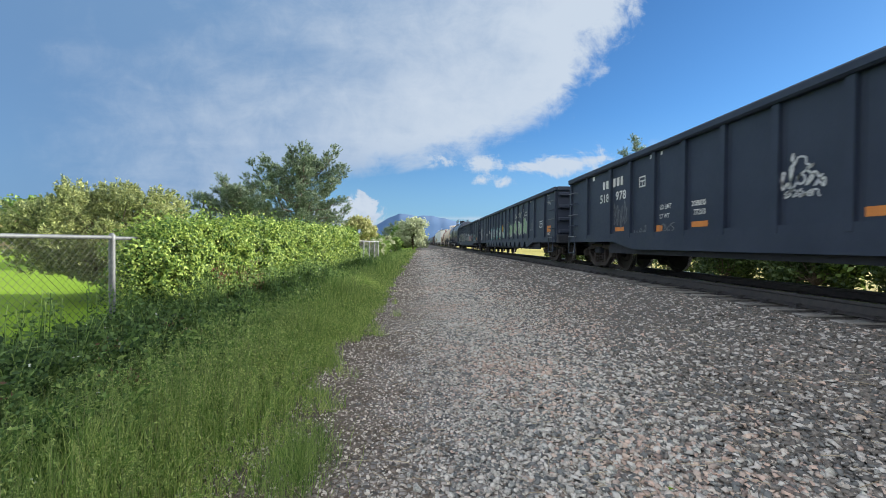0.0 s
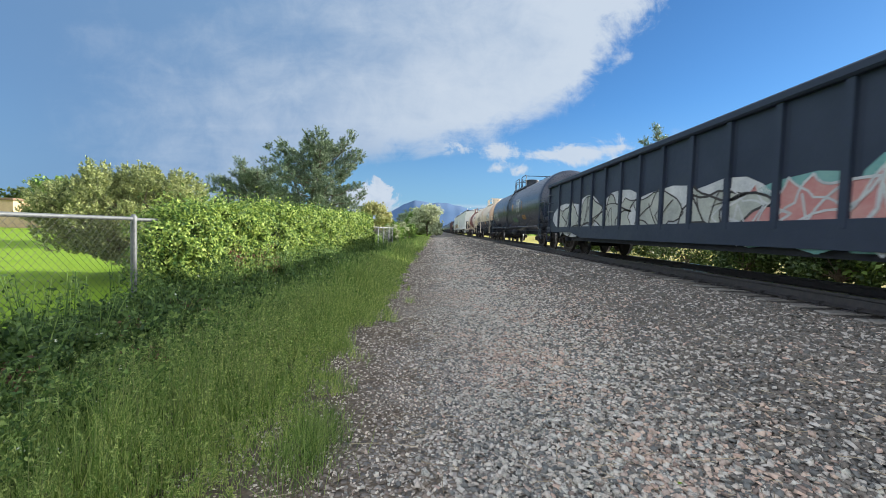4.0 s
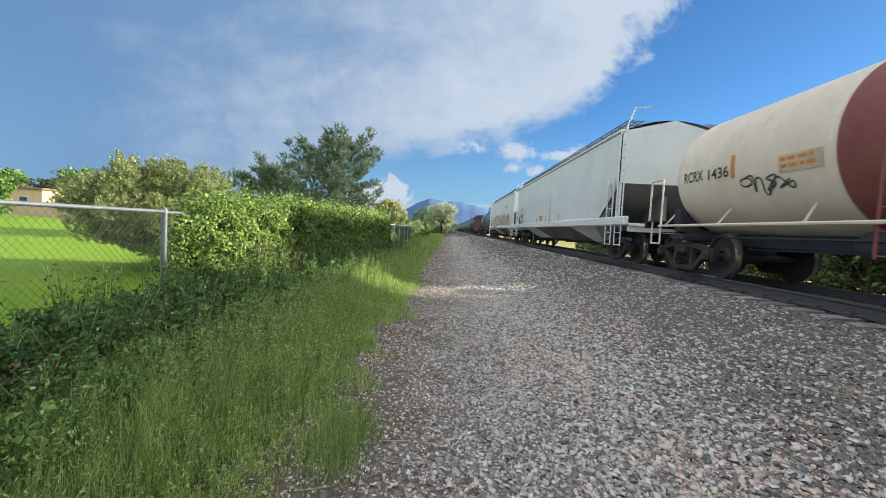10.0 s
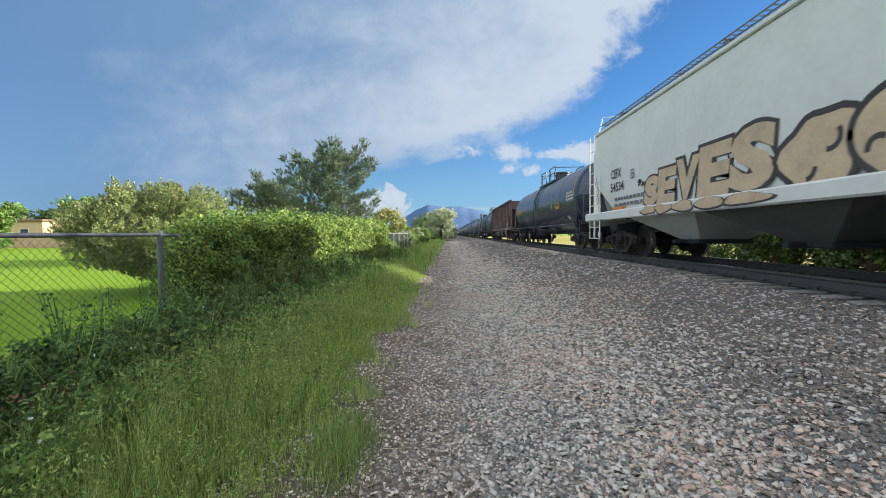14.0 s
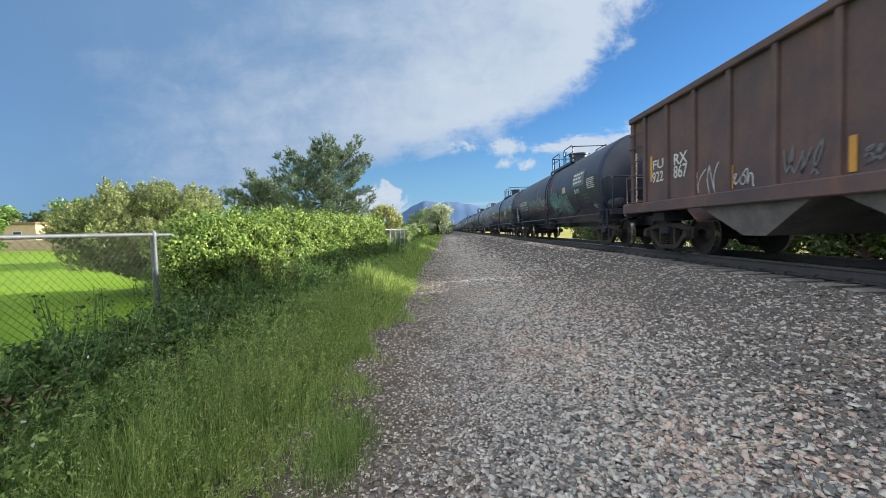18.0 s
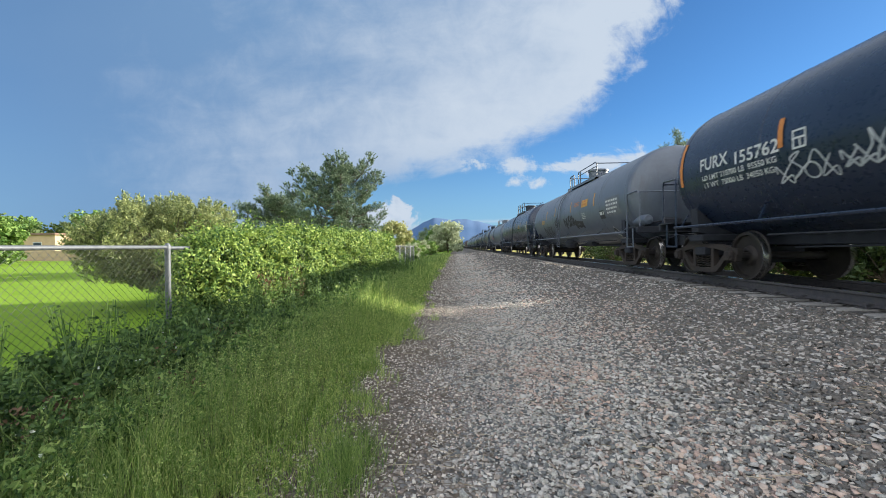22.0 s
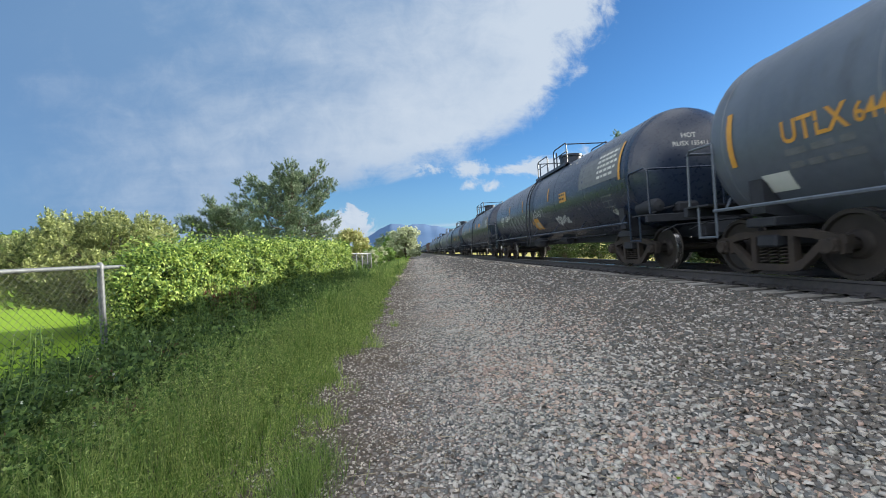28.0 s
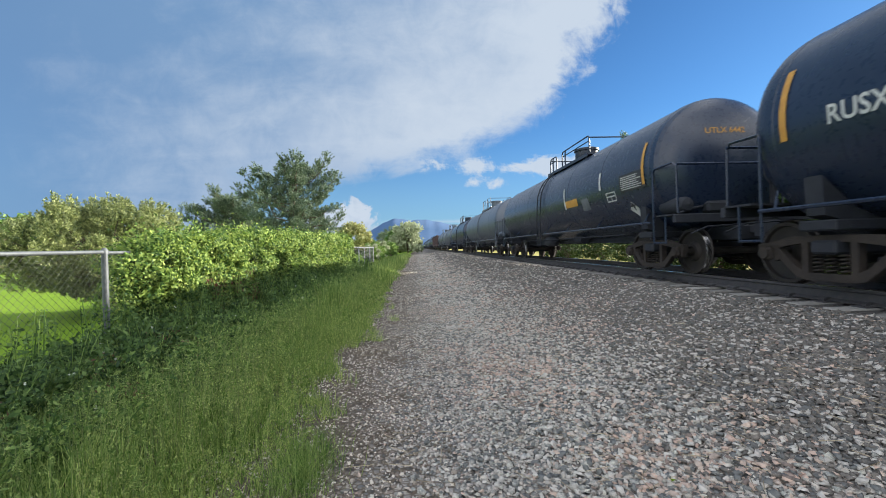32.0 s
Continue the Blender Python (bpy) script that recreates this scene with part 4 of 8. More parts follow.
        part("placard_number", MB().add([put(u + wd / 2 - p[0] * h, w - h * 0.4 + p[1] * h, out + 0.0025) for p in vs], fs), M["mark_black"], d)


def stripe(car, put, u, w, h, mat="mark_yellow", width=0.10):
    return patch(car, put, u, w, width, h, M[mat], "reflector_strip", "upright retroreflective strip", off=0.013)


def tank_car(s0, s1, paint="black_paint", R=1.42, zc=2.23, inset=0.78, lower=None, lower_z=-0.30, rail_mat=None, label="", dome=1.0, ladder_at=-0.68, style=1, over=1.95, hoop_at=None, end_mat=None):
    """Tank car: shell with dished heads, sill, bolster saddles, flank pipe, top platform, manway, end platforms, ladders."""
    car, half = new_car(s0, s1, label, "tank car", "tank_car")
    paint_m = M[paint]
    metal = M[rail_mat] if rail_mat else paint_m
    y1 = half - inset
    head = 0.62
    prof = [(0.001, -y1)]
    for k in range(1, 11):
        a = math.pi / 2 * k / 10
        prof.append((R * math.sin(a) ** 0.85, -y1 + head * (1 - math.cos(a))))
    prof += [(R, -y1 + head + 0.06), (R + 0.006, -y1 + head + 0.07), (R + 0.006, -y1 + head + 0.13), (R, -y1 + head + 0.14)]
    rings = 6
    for k in range(1, rings):
        y = -y1 + head + (2 * (y1 - head)) * k / rings
        prof += [(R, y - 0.05), (R + 0.005, y - 0.04), (R + 0.005, y + 0.04), (R, y + 0.05)]
    prof = prof + [(r, -y) for r, y in prof[::-1] if y < -y1 + head + 0.2]
    shell = part("tank_shell", MB().lathe(prof, 56, 0, zc), paint_m, car, smooth=13)
    if lower:
        # dipped lower band of another colour, laid on the shell
        lo, hi = math.pi + 0.0, math.pi * 2
        a_top = math.asin(max(-1, min(1, lower_z / R)))
        band = MB()
        n = 26
        rows = [(r + 0.006 if r > 0.01 else r, y) for r, y in prof]
        vs, fs = [], []
        for r, y in rows:
            zt = lower_z
            if r < abs(lower_z) + 0.02:
                zt = -max(r - 0.001, 0.0005)
            a0 = math.asin(max(-1.0, min(1.0, zt / max(r, 1e-6))))
            for k in range(n + 1):
                a = (math.pi - a0) + (2 * a0 + math.pi) * k / n
                vs.append((r * math.cos(a), y, zc + r * math.sin(a)))
        for i in range(len(rows) - 1):
            for k in range(n):
                q = i * (n + 1) + k
                fs.append((q, q + 1, q + n + 2, q + n + 1))
        part("lower_coat", band.add(vs, fs), M[lower], shell, "dark painted lower half of the tank", smooth=40)
    # sill and saddles
    yt = half - over
    part("center_sill", MB().box(0, 0, 0.80, 0.56, 2 * half - 0.9, 0.28, 0.02), M["under_steel"], car)
    for e in (-1, 1):
        part("saddle", MB().prism([(-1.28, 1.45), (-1.25, 0.95), (-0.45, 0.74), (0.45, 0.74), (1.25, 0.95), (1.28, 1.45), (0.8, 1.02), (0, 0.86), (-0.8, 1.02)][::-1], e * yt - 0.12, e * yt + 0.12), M["under_steel"], car)
        part("body_bolster", MB().box(0, e * yt, 0.82, 2.5, 0.5, 0.14, 0.02), M["under_steel"], car)
        add_truck(car, e * yt)
        # end platform with its rail and corner ladder
        ye = e * (half - 0.62)
        part("end_sill", MB().box(0, ye, 1.10, 2.9, 0.10, 0.16, 0.01).box(0, ye - e * 0.30, 1.18, 2.9, 0.50, 0.03), M["under_steel"], car, "end platform")
        for sx in (-1, 1):
            gr = MB()
            gr.tube([(sx * 1.42, ye - e * 0.70, 1.2), (sx * 1.42, ye - e * 0.70, 2.08), (sx * 1.40, ye - e * 0.66, 2.16), (sx * 1.38, ye - e * 0.10, 2.18), (sx * 1.36, ye - e * 0.02, 2.1), (sx * 1.36, ye, 1.2)], 0.022, 6)
            gr.tube([(sx * 1.42, ye - e * 0.70, 1.2), (sx * 1.42, ye - e * 0.70, 0.62)], 0.02, 6)
            gr.tube([(sx * 1.42, ye - e * 0.30, 1.2), (sx * 1.42, ye - e * 0.30, 0.62)], 0.02, 6)
            gr.tube([(sx * 1.42, ye - e * 0.70, 0.64), (sx * 1.42, ye - e * 0.30, 0.64)], 0.02, 6)
            part("corner_rail", gr, M[end_mat] if end_mat else metal, car, "bent pipe handrail and sill step")
        rail = MB()
        rail.tube([(-1.36, ye, 2.14), (0.3, ye, 2.14)], 0.022, 6).tube([(0.3, ye, 2.14), (0.3, ye, 1.2)], 0.022, 6)
        part("end_rail", rail, M[end_mat] if end_mat else metal, car)
    hand_brake(car, -(half - 0.5), 1.95)
    part("brake_post", MB().box(0.55, -(half - 0.58), 1.55, 0.12, 0.10, 0.95, 0.01), M["under_steel"], car)
    # pipe rail along the flanks on brackets
    for sx in (-1, 1):
        fl = MB()
        fl.tube([(sx * 1.47, -(half - 1.35), 1.06), (sx * 1.47, half - 1.35, 1.06)], 0.028, 6)
        for k in range(7):
            y = -(half - 1.6) + (2 * half - 3.2) * k / 6
            fl.tube([(sx * 1.47, y, 1.06), (sx * (0.80 * R), y + 0.30, zc - R * 0.62)], 0.018, 5)
        part("flank_pipe", fl, M["under_steel"] if lower else M[end_mat] if end_mat else metal, car, "long pipe handrail on brackets")
        lx = sx * (R + 0.10)
        ly = ladder_at
        ld = MB()
        arc = [(sx * (R + 0.07) * math.cos(a), zc + (R + 0.07) * math.sin(a)) for a in np.linspace(0.0, 1.0, 9)]
        low = [(sx * (R + 0.10), 0.62), (sx * (R + 0.10), 1.6)]
        for dy in (-0.2, 0.2):
            ld.tube([(x, ly + dy, z) for x, z in low + arc], 0.020, 5)
        for k in range(12):
            t = 0.66 + k * 0.29
            if t < zc:
                p = (sx * (R + 0.10), t)
            else:
                a = min((t - zc) / R, 1.0)
                p = (sx * (R + 0.07) * math.cos(a), zc + (R + 0.07) * math.sin(a))
            ld.tube([(p[0], ly - 0.2, p[1]), (p[0], ly + 0.2, p[1])], 0.013, 5)
        part("ladder", ld, M["under_steel"] if paint.startswith("black") else metal, car, "steel side ladder")
    # top platform, manway and railing
    top, px = zc + R, 0.75
    deck_z = top - 0.13
    if style == 1:
        ly = ladder_at if hoop_at is None else hoop_at
        hoops, y_man = ((ly + 1.55, ly + 0.30), (ly - 0.45, ly - 1.75)), ly - 0.22
    else:
        hoops, y_man = ((ly + 0.62, ly - 0.10), (ly - 0.70, ly - 3.1)), ly - 1.15
    ya, yb = hoops[0][0] + 0.06, hoops[1][1] - 0.06
    frame_m = M["black_dull"] if paint.startswith("black") else metal
    for sx in (-1, 1):
        deck = MB().box(sx * 0.62, (ya + yb) / 2, deck_z, 0.42, ya - yb, 0.035)
        deck.box(sx * 0.84, (ya + yb) / 2, deck_z - 0.03, 0.03, ya - yb, 0.10)
        for k in range(4):
            y = yb + 0.1 + (ya - yb - 0.2) * k / 3
            deck.tube([(sx * 0.80, y, deck_z - 0.02), (sx * 0.88, y, zc + math.sqrt(max(R * R - 0.88 ** 2, 0.1)) - 0.02)], 0.02, 5)
        part("top_platform", deck, frame_m, car, "narrow grated platform")
        for y0, y1r in hoops:
            gr = MB()
            hh = top + (0.60 if style == 1 else 0.46)
            gr.tube([(sx * px, y0, deck_z), (sx * px, y0, hh - 0.10), (sx * px, y0 - 0.05, hh - 0.02), (sx * px, y0 - 0.14, hh), (sx * px, y1r + 0.14, hh), (sx * px, y1r + 0.05, hh - 0.02), (sx * px, y1r, hh - 0.10), (sx * px, y1r, deck_z)], 0.024, 6)
            gr.tube([(sx * px, y0, deck_z + 0.42), (sx * px, y1r, deck_z + 0.42)], 0.018, 6)
            gr.box(sx * px, y0 - 0.30, deck_z + 0.30, 0.03, 0.06, 0.60)
            part("safety_railing", gr, frame_m, car, "bent pipe railing on the platform")
    for y in (hoops[0][0], hoops[1][1]):
        er = MB().tube([(-px, y, hh - 0.06), (px, y, hh - 0.06)], 0.02, 6)
        part("cross_railing", er, frame_m, car)
    man = part("manway", MB().lathe([(0.40 * dome, top - 0.15), (0.40 * dome, top + 0.38 * dome), (0.44 * dome, top + 0.39 * dome), (0.44 * dome, top + 0.46 * dome), (0.36 * dome, top + 0.49 * dome), (0, top + 0.50 * dome)], 22, 0, y_man, axis="z"),
               M["black_dull"] if paint.startswith("black") else paint_m, car, "domed manway housing", smooth=40)
    part("relief_valve", MB().tube([(0.1, y_man + 0.75, top - 0.1), (0.1, y_man + 0.75, top + 0.32)], 0.09, 10).tube([(0.1, y_man + 0.75, top + 0.32), (0.1, y_man + 0.75, top + 0.40)], 0.13, 10), frame_m, car)
    # valve and air tank on the near end platform
    part("end_air_tank", MB().lathe([(0, -0.42), (0.12, -0.38), (0.16, -0.30), (0.16, 0.30), (0.12, 0.38), (0, 0.42)], 14, -1.05, 1.38), metal if paint == "gray_paint" else M["under_steel"], car, "small round-ended air tank", smooth=40).location = (0, -(half - 1.15), 0)
    part("brake_valve", MB().box(-0.35, -(half - 0.95), 1.33, 0.5, 0.26, 0.24, 0.05).tube([(-0.6, -(half - 0.95), 1.36), (-0.95, -(half - 0.85), 1.30), (-1.2, -(half - 0.8), 1.22)], 0.025, 6).tube([(-0.2, -(half - 0.95), 1.45), (-0.2, -(half - 0.95), 1.56)], 0.07, 8), M["under_steel"], car)
    brake_gear(car, half)
    return car, half, wrap(R, zc)


def gondola(s0, s1, label, top=2.70, notched=False, du=0.0, bays=(1.36, 1.47), inset=0.72):
    """Open mill gondola with outside posts and a deepened side sill between the trucks."""
    car, half = new_car(s0, s1, label, "gondola car", "gondola_car")
    y1, zb = half - inset, 0.92
    inner = y1 - bays[0] - bays[1]
    posts = [-y1 + 0.08, -y1 + bays[0]] + [float(p) for p in np.linspace(-inner, inner, round(2 * inner / 1.0) + 1)] + [y1 - bays[0], y1 - 0.08]
    g = M["gondola_paint"]
    for sx in (-1, 1):
        part("side_wall", MB().box(sx * 1.42, 0, (zb + top) / 2, 0.05, 2 * y1, top - zb), g, car, "dented dark side sheet")
        part("top_chord", MB().box(sx * 1.46, 0, top + 0.02, 0.20, 2 * y1 + 0.06, 0.15, 0.03), g, car)
        belly = [(-y1, 0.98), (-y1, 0.78), (-y1 + 3.0, 0.78)]
        for a, b in zip(posts[3:-4], posts[4:-3]) if notched else ():
            belly += [(a + 0.10, 0.56), (a + 0.26, 0.60), (a + 0.40, 0.80), (b - 0.40, 0.80), (b - 0.26, 0.60), (b - 0.10, 0.56)]
        belly += [] if notched else [(-y1 + 4.0, 0.60), (y1 - 4.0, 0.60)]
        belly += [(y1 - 3.0, 0.78), (y1, 0.78), (y1, 0.98)]
        # plate added behind the sill so that openings in it look shaded
        part("floor_stringer", MB().box(sx * 1.30, 0, 0.76, 0.06, 2 * half - 6.4, 0.54), M["under_steel"], car)
        part("side_sill", MB().prism(belly, sx * 1.46 - 0.04, sx * 1.46 + 0.04, "x"), g, car, "fish-belly side sill")
        for y in posts:
            a, b, c, d = min(sx * 1.44, sx * 1.449), max(sx * 1.44, sx * 1.449), min(sx * 1.448, sx * 1.510), max(sx * 1.448, sx * 1.510)
            p = MB().prism([(y - 0.12, zb), (y + 0.12, zb), (y + 0.12, top - 0.05), (y - 0.12, top - 0.05)], a, b, "x")
            p.prism([(y - 0.055, zb - 0.05), (y + 0.055, zb - 0.05), (y + 0.055, top - 0.05), (y - 0.055, top - 0.05)], c, d, "x")
            part("side_post", p, g, car)
        for e in (-1, 1):
            for k in range(6):
                z = 0.95 + k * 0.34
                part("grab_iron", MB().tube([(sx * 1.46, e * (y1 - 0.60), z), (sx * 1.57, e * (y1 - 0.59), z), (sx * 1.57, e * (y1 - 0.11), z), (sx * 1.46, e * (y1 - 0.10), z)], 0.014, 5), M["mark_gray"] if k in (0, 2, 4) else g, car)
            ld = MB()
            for dy in (0.60, 0.10):
                ld.tube([(sx * 1.55, e * (y1 - dy), 0.42), (sx * 1.55, e * (y1 - dy), 1.0)], 0.018, 5)
            ld.tube([(sx * 1.55, e * (y1 - 0.60), 0.43), (sx * 1.55, e * (y1 - 0.10), 0.43)], 0.018, 5)
            part("sill_step", ld, g, car)
    for e in (-1, 1):
        part("end_wall", MB().box(0, e * y1, (zb + top) / 2, 2.84, 0.06, top - zb), g, car)
        for k in range(4):
            part("end_rib", MB().box(0, e * (y1 + 0.07), zb + 0.25 + k * 0.45, 2.8, 0.12, 0.14, 0.03), g, car)
        part("end_chord", MB().box(0, e * (y1 + 0.04), top + 0.02, 2.9, 0.16, 0.15, 0.03), g, car)
        part("end_sill", MB().box(0, e * (y1 + 0.08), 0.90, 2.9, 0.24, 0.30, 0.02), M["under_steel"], car)
        add_truck(car, e * (half - 2.1))
        part("body_bolster", MB().box(0, e * (half - 2.1), 0.80, 2.7, 0.5, 0.14, 0.02), M["under_steel"], car)
    part("floor_plate", MB().box(0, 0, zb + 0.02, 2.8, 2 * y1, 0.06), g, car)
    part("center_sill", MB().box(0, 0, 0.78, 0.5, 2 * half - 1.0, 0.28, 0.02), M["under_steel"], car)
    hand_brake(car, -(y1 + 0.25), 2.0)
    brake_gear(car, half)
    return car, half, flat(-1.445, du), flat(-1.56, du)


def covered_hopper(s0, s1, label, eave=3.87, ridge=4.24, sill_z=1.20, hoppers=4):
    """Smooth-sided covered hopper: tapered ends, roof with running board and hatches, outlet bays."""
    car, half = new_car(s0, s1, label, "hopper car", "covered_hopper_car")
    y1 = half - 1.05
    w = M["white_paint"]
    mb = MB()
    # slightly bulging flank section, carried along the car
    sec = [(-1.50, sill_z), (-1.55, sill_z + 0.5), (-1.56, sill_z + 1.6), (-1.52, eave - 0.06), (-1.48, eave)]
    sec = sec + [(-x, z) for x, z in sec[::-1]]
    # end slope: the body stands full length above, and is cut back below
    cut = 1.75
    rows = []
    for y, k in ((-y1, 0), (-y1 + cut, 1), (y1 - cut, 1), (y1, 0)):
        rows.append([(x, y, z if k else max(z, 2.35 if z < 2.35 else z)) for x, z in sec])
    for i in range(3):
        n = len(sec)
        mb.add(rows[i] + rows[i + 1], [(k, k + 1, n + k + 1, n + k) for k in range(n - 1)])
    body = part("body_side", mb, w, car, "pale painted smooth flank", smooth=30)
    # end sheets: upper wall, sloping chute below
    for e in (-1, 1):
        part("end_wall", MB().add([(-1.50, e * y1, 2.35), (1.50, e * y1, 2.35), (1.50, e * y1, eave), (0, e * y1, ridge), (-1.50, e * y1, eave)], [(0, 1, 2, 3, 4)]), w, car)
        part("slope_sheet", MB().add([(-1.49, e * y1, 2.35), (1.49, e * y1, 2.35), (1.35, e * (y1 - 1.9), sill_z), (-1.35, e * (y1 - 1.9), sill_z)], [(0, 1, 2, 3)]).box(0, e * (y1 - 0.9), 1.6, 0.12, 1.3, 0.9), M["primer_gray"], car, "dark primed slope sheet")
        for sx in (-1, 1):
            # the open corner's shade is made as a dark panel
            part("side_gusset", MB().prism([(e * (y1 - 0.10), 2.34), (e * (y1 - 1.72), sill_z + 0.04), (e * (y1 - 0.95), sill_z + 0.02), (e * (y1 - 0.55), 1.75)][::e], min(sx * 1.42, sx * 1.44), max(sx * 1.42, sx * 1.44), "x"), M["primer_gray"], car, "dark panel standing in for the shaded corner opening")
            part("corner_post", MB().box(sx * 1.48, e * (y1 - 0.03), (sill_z + 2.4) / 2, 0.07, 0.10, 2.4 - sill_z), w, car)
        # end platform and ladders
        part("end_platform", MB().box(0, e * (y1 + 0.05), sill_z - 0.10, 2.96, 1.5, 0.05).box(0, e * (y1 + 0.70), sill_z - 0.16, 2.96, 0.06, 0.24), w, car)
        for sx, yy in ((-1, y1 + 0.06), (1, y1 + 0.06), (-1, y1 - 0.55)):
            ld = MB()
            x = sx * 1.60 if yy < y1 else sx * 1.56
            zt = eave + 0.05 if yy > y1 else 2.5
            for dy in (0, 0.42):
                ld.tube([(x, e * (yy + dy - 0.05), 0.5), (x, e * (yy + dy - 0.05), zt)], 0.02, 5)
            for k in range(int((zt - 0.55) / 0.36) + 1):
                ld.tube([(x, e * (yy - 0.05), 0.52 + k * 0.36), (x, e * (yy + 0.37), 0.52 + k * 0.36)], 0.014, 5)
            part("ladder", ld, w, car, "white pipe ladder")
        add_truck(car, e * (half - 2.03))
        part("body_bolster", MB().box(0, e * (half - 2.03), 0.86, 2.6, 0.5, 0.2, 0.02), M["under_steel"], car)
        part("draft_sill", MB().box(0, e * (half - 1.6), 0.88, 0.5, 2.4, 0.3, 0.02), M["under_steel"], car)
    hand_brake(car, -(y1 + 0.30), 2.1)
    # side sills and roof
    for sx in (-1, 1):
        part("side_sill", MB().box(sx * 1.55, 0, sill_z + 0.02, 0.14, 2 * y1 + 1.5, 0.26, 0.03), w, car)
        part("roof_rib", MB().box(sx * 1.50, 0, eave + 0.02, 0.12, 2 * y1, 0.09, 0.02), w, car)
    rf = MB()
    n = 7
    xs = [(-1.5 + 3.0 * k / n) for k in range(n + 1)]
    pr = [(x, eave + (ridge - eave) * math.cos(x / 1.5 * math.pi / 2) ** 0.8 if abs(x) < 1.49 else eave) for x in xs]
    rf.add([(x, -y1, z) for x, z in pr] + [(x, y1, z) for x, z in pr], [(k, k + 1, n + 1 + k + 1, n + 1 + k) for k in range(n)])
    roof = part("roof", rf, w, car, smooth=40)
    for sx in (-1, 1):
        board = MB()
        m = int(2 * y1 / 0.16)
        for k in range(m):
            board.box(sx * 1.14, -y1 + 0.16 * (k + 0.5), ridge - 0.05, 0.46, 0.016, 0.02)
        for dx in (-0.23, -0.08, 0.08, 0.23):
            board.box(sx * 1.14 + dx, 0, ridge - 0.05, 0.014, 2 * y1, 0.025)
        for k in range(int(2 * y1 / 1.5)):
            board.box(sx * 1.14, -y1 + 0.8 + k * 1.5, ridge - 0.14, 0.4, 0.04, 0.16)
        part("running_board", board, M["galvanised"], roof, "open grid walkway on the roof")
    hatch = MB()
    hatch.box(0, 0, ridge + 0.07, 0.62, 2 * y1 - 1.6, 0.10, 0.03)
    part("trough_hatch", hatch, w, roof)
    for e in (-1, 1):
        part("roof_grab", MB().tube([(-1.45, e * (y1 + 0.0), eave), (-1.25, e * (y1 + 0.10), ridge + 0.28), (-0.75, e * (y1 + 0.1), ridge + 0.32)], 0.02, 6), w, car)
    # outlet bays under the body
    span = 2 * (y1 - 2.05)
    for k in range(hoppers):
        y = -span / 2 + span * (k + 0.5) / hoppers
        hw = span / hoppers / 2
        v = [(-1.46, y - hw, sill_z - 0.02), (1.46, y - hw, sill_z - 0.02), (1.46, y + hw, sill_z - 0.02), (-1.46, y + hw, sill_z - 0.02),
             (-0.55, y - 0.40, 0.52), (0.55, y - 0.40, 0.52), (0.55, y + 0.40, 0.52), (-0.55, y + 0.40, 0.52)]
        bay = part("outlet_bay", MB().add(v, [(0, 4, 5, 1), (1, 5, 6, 2), (2, 6, 7, 3), (3, 7, 4, 0), (4, 7, 6, 5)]), M["primer_gray"] if k in (1, 2) else w, car, "sloping discharge bay")
        part("outlet_gate", MB().box(0, y, 0.47, 1.3, 0.95, 0.10, 0.02).tube([(-0.95, y, 0.47), (0.95, y, 0.47)], 0.05, 8), M["under_steel"], bay)
    return car, half, flat(-1.562), flat(-1.62)


def open_hopper(s0, s1, label, top=3.33):
    """Ribbed open-top hopper in rusty oxide red, with sloping end sheets."""
    car, half = new_car(s0, s1, label, "hopper car", "open_hopper_car")
    y1, zb = half - 0.92, 1.10
    m = M["rusty_paint"]
    for sx in (-1, 1):
        poly = [(-y1, 2.70), (-y1 + 1.06, 1.85), (-y1 + 1.06, zb), (y1 - 0.68, zb), (y1 - 0.68, 2.2), (y1, 2.70), (y1, top), (-y1, top)]
        part("side_wall", MB().prism(poly, sx * 1.42 - 0.02, sx * 1.42 + 0.02, "x"), m, car)
        part("top_chord", MB().box(sx * 1.46, 0, top + 0.02, 0.18, 2 * y1 + 0.1, 0.14, 0.02), m, car)
        part("side_sill", MB().box(sx * 1.46, 0, zb, 0.16, 2 * y1 + 0.9, 0.24, 0.02), m, car)
        for y in [-y1 + 0.06] + [float(p) for p in np.linspace(-y1 + 1.06, y1 - 0.68, 13)] + [y1 - 0.06]:
            part("side_post", MB().box(sx * 1.47, y, (zb + top) / 2, 0.09, 0.11, top - zb, 0.015), m, car)
        for e in (-1, 1):
            for k in range(7):
                part("grab_iron", MB().tube([(sx * 1.47, e * (y1 - 0.02), 1.25 + k * 0.34), (sx * 1.57, e * (y1 - 0.03), 1.25 + k * 0.34), (sx * 1.57, e * (y1 - 0.54), 1.25 + k * 0.34), (sx * 1.47, e * (y1 - 0.55), 1.25 + k * 0.34)], 0.015, 5), m, car)
    for e in (-1, 1):
        part("end_wall", MB().box(0, e * y1, (2.65 + top) / 2, 2.80, 0.05, top - 2.65), m, car)
        part("slope_sheet", MB().add([(-1.4, e * y1, 2.65), (1.4, e * y1, 2.65), (1.4, e * (y1 - 2.6), 0.75), (-1.4, e * (y1 - 2.6), 0.75), (-1.4, e * (y1 - 0.03), 2.61), (1.4, e * (y1 - 0.03), 2.61), (1.4, e * (y1 - 2.63), 0.71), (-1.4, e * (y1 - 2.63), 0.71)], [(0, 1, 2, 3), (7, 6, 5, 4), (0, 3, 7, 4), (1, 5, 6, 2)]), m, car)
        for x in (-1.42, -0.5, 0.5, 1.42):
            part("end_post", MB().box(x, e * (y1 + 0.04), (zb + top) / 2, 0.12, 0.12, top - zb, 0.015), m, car)
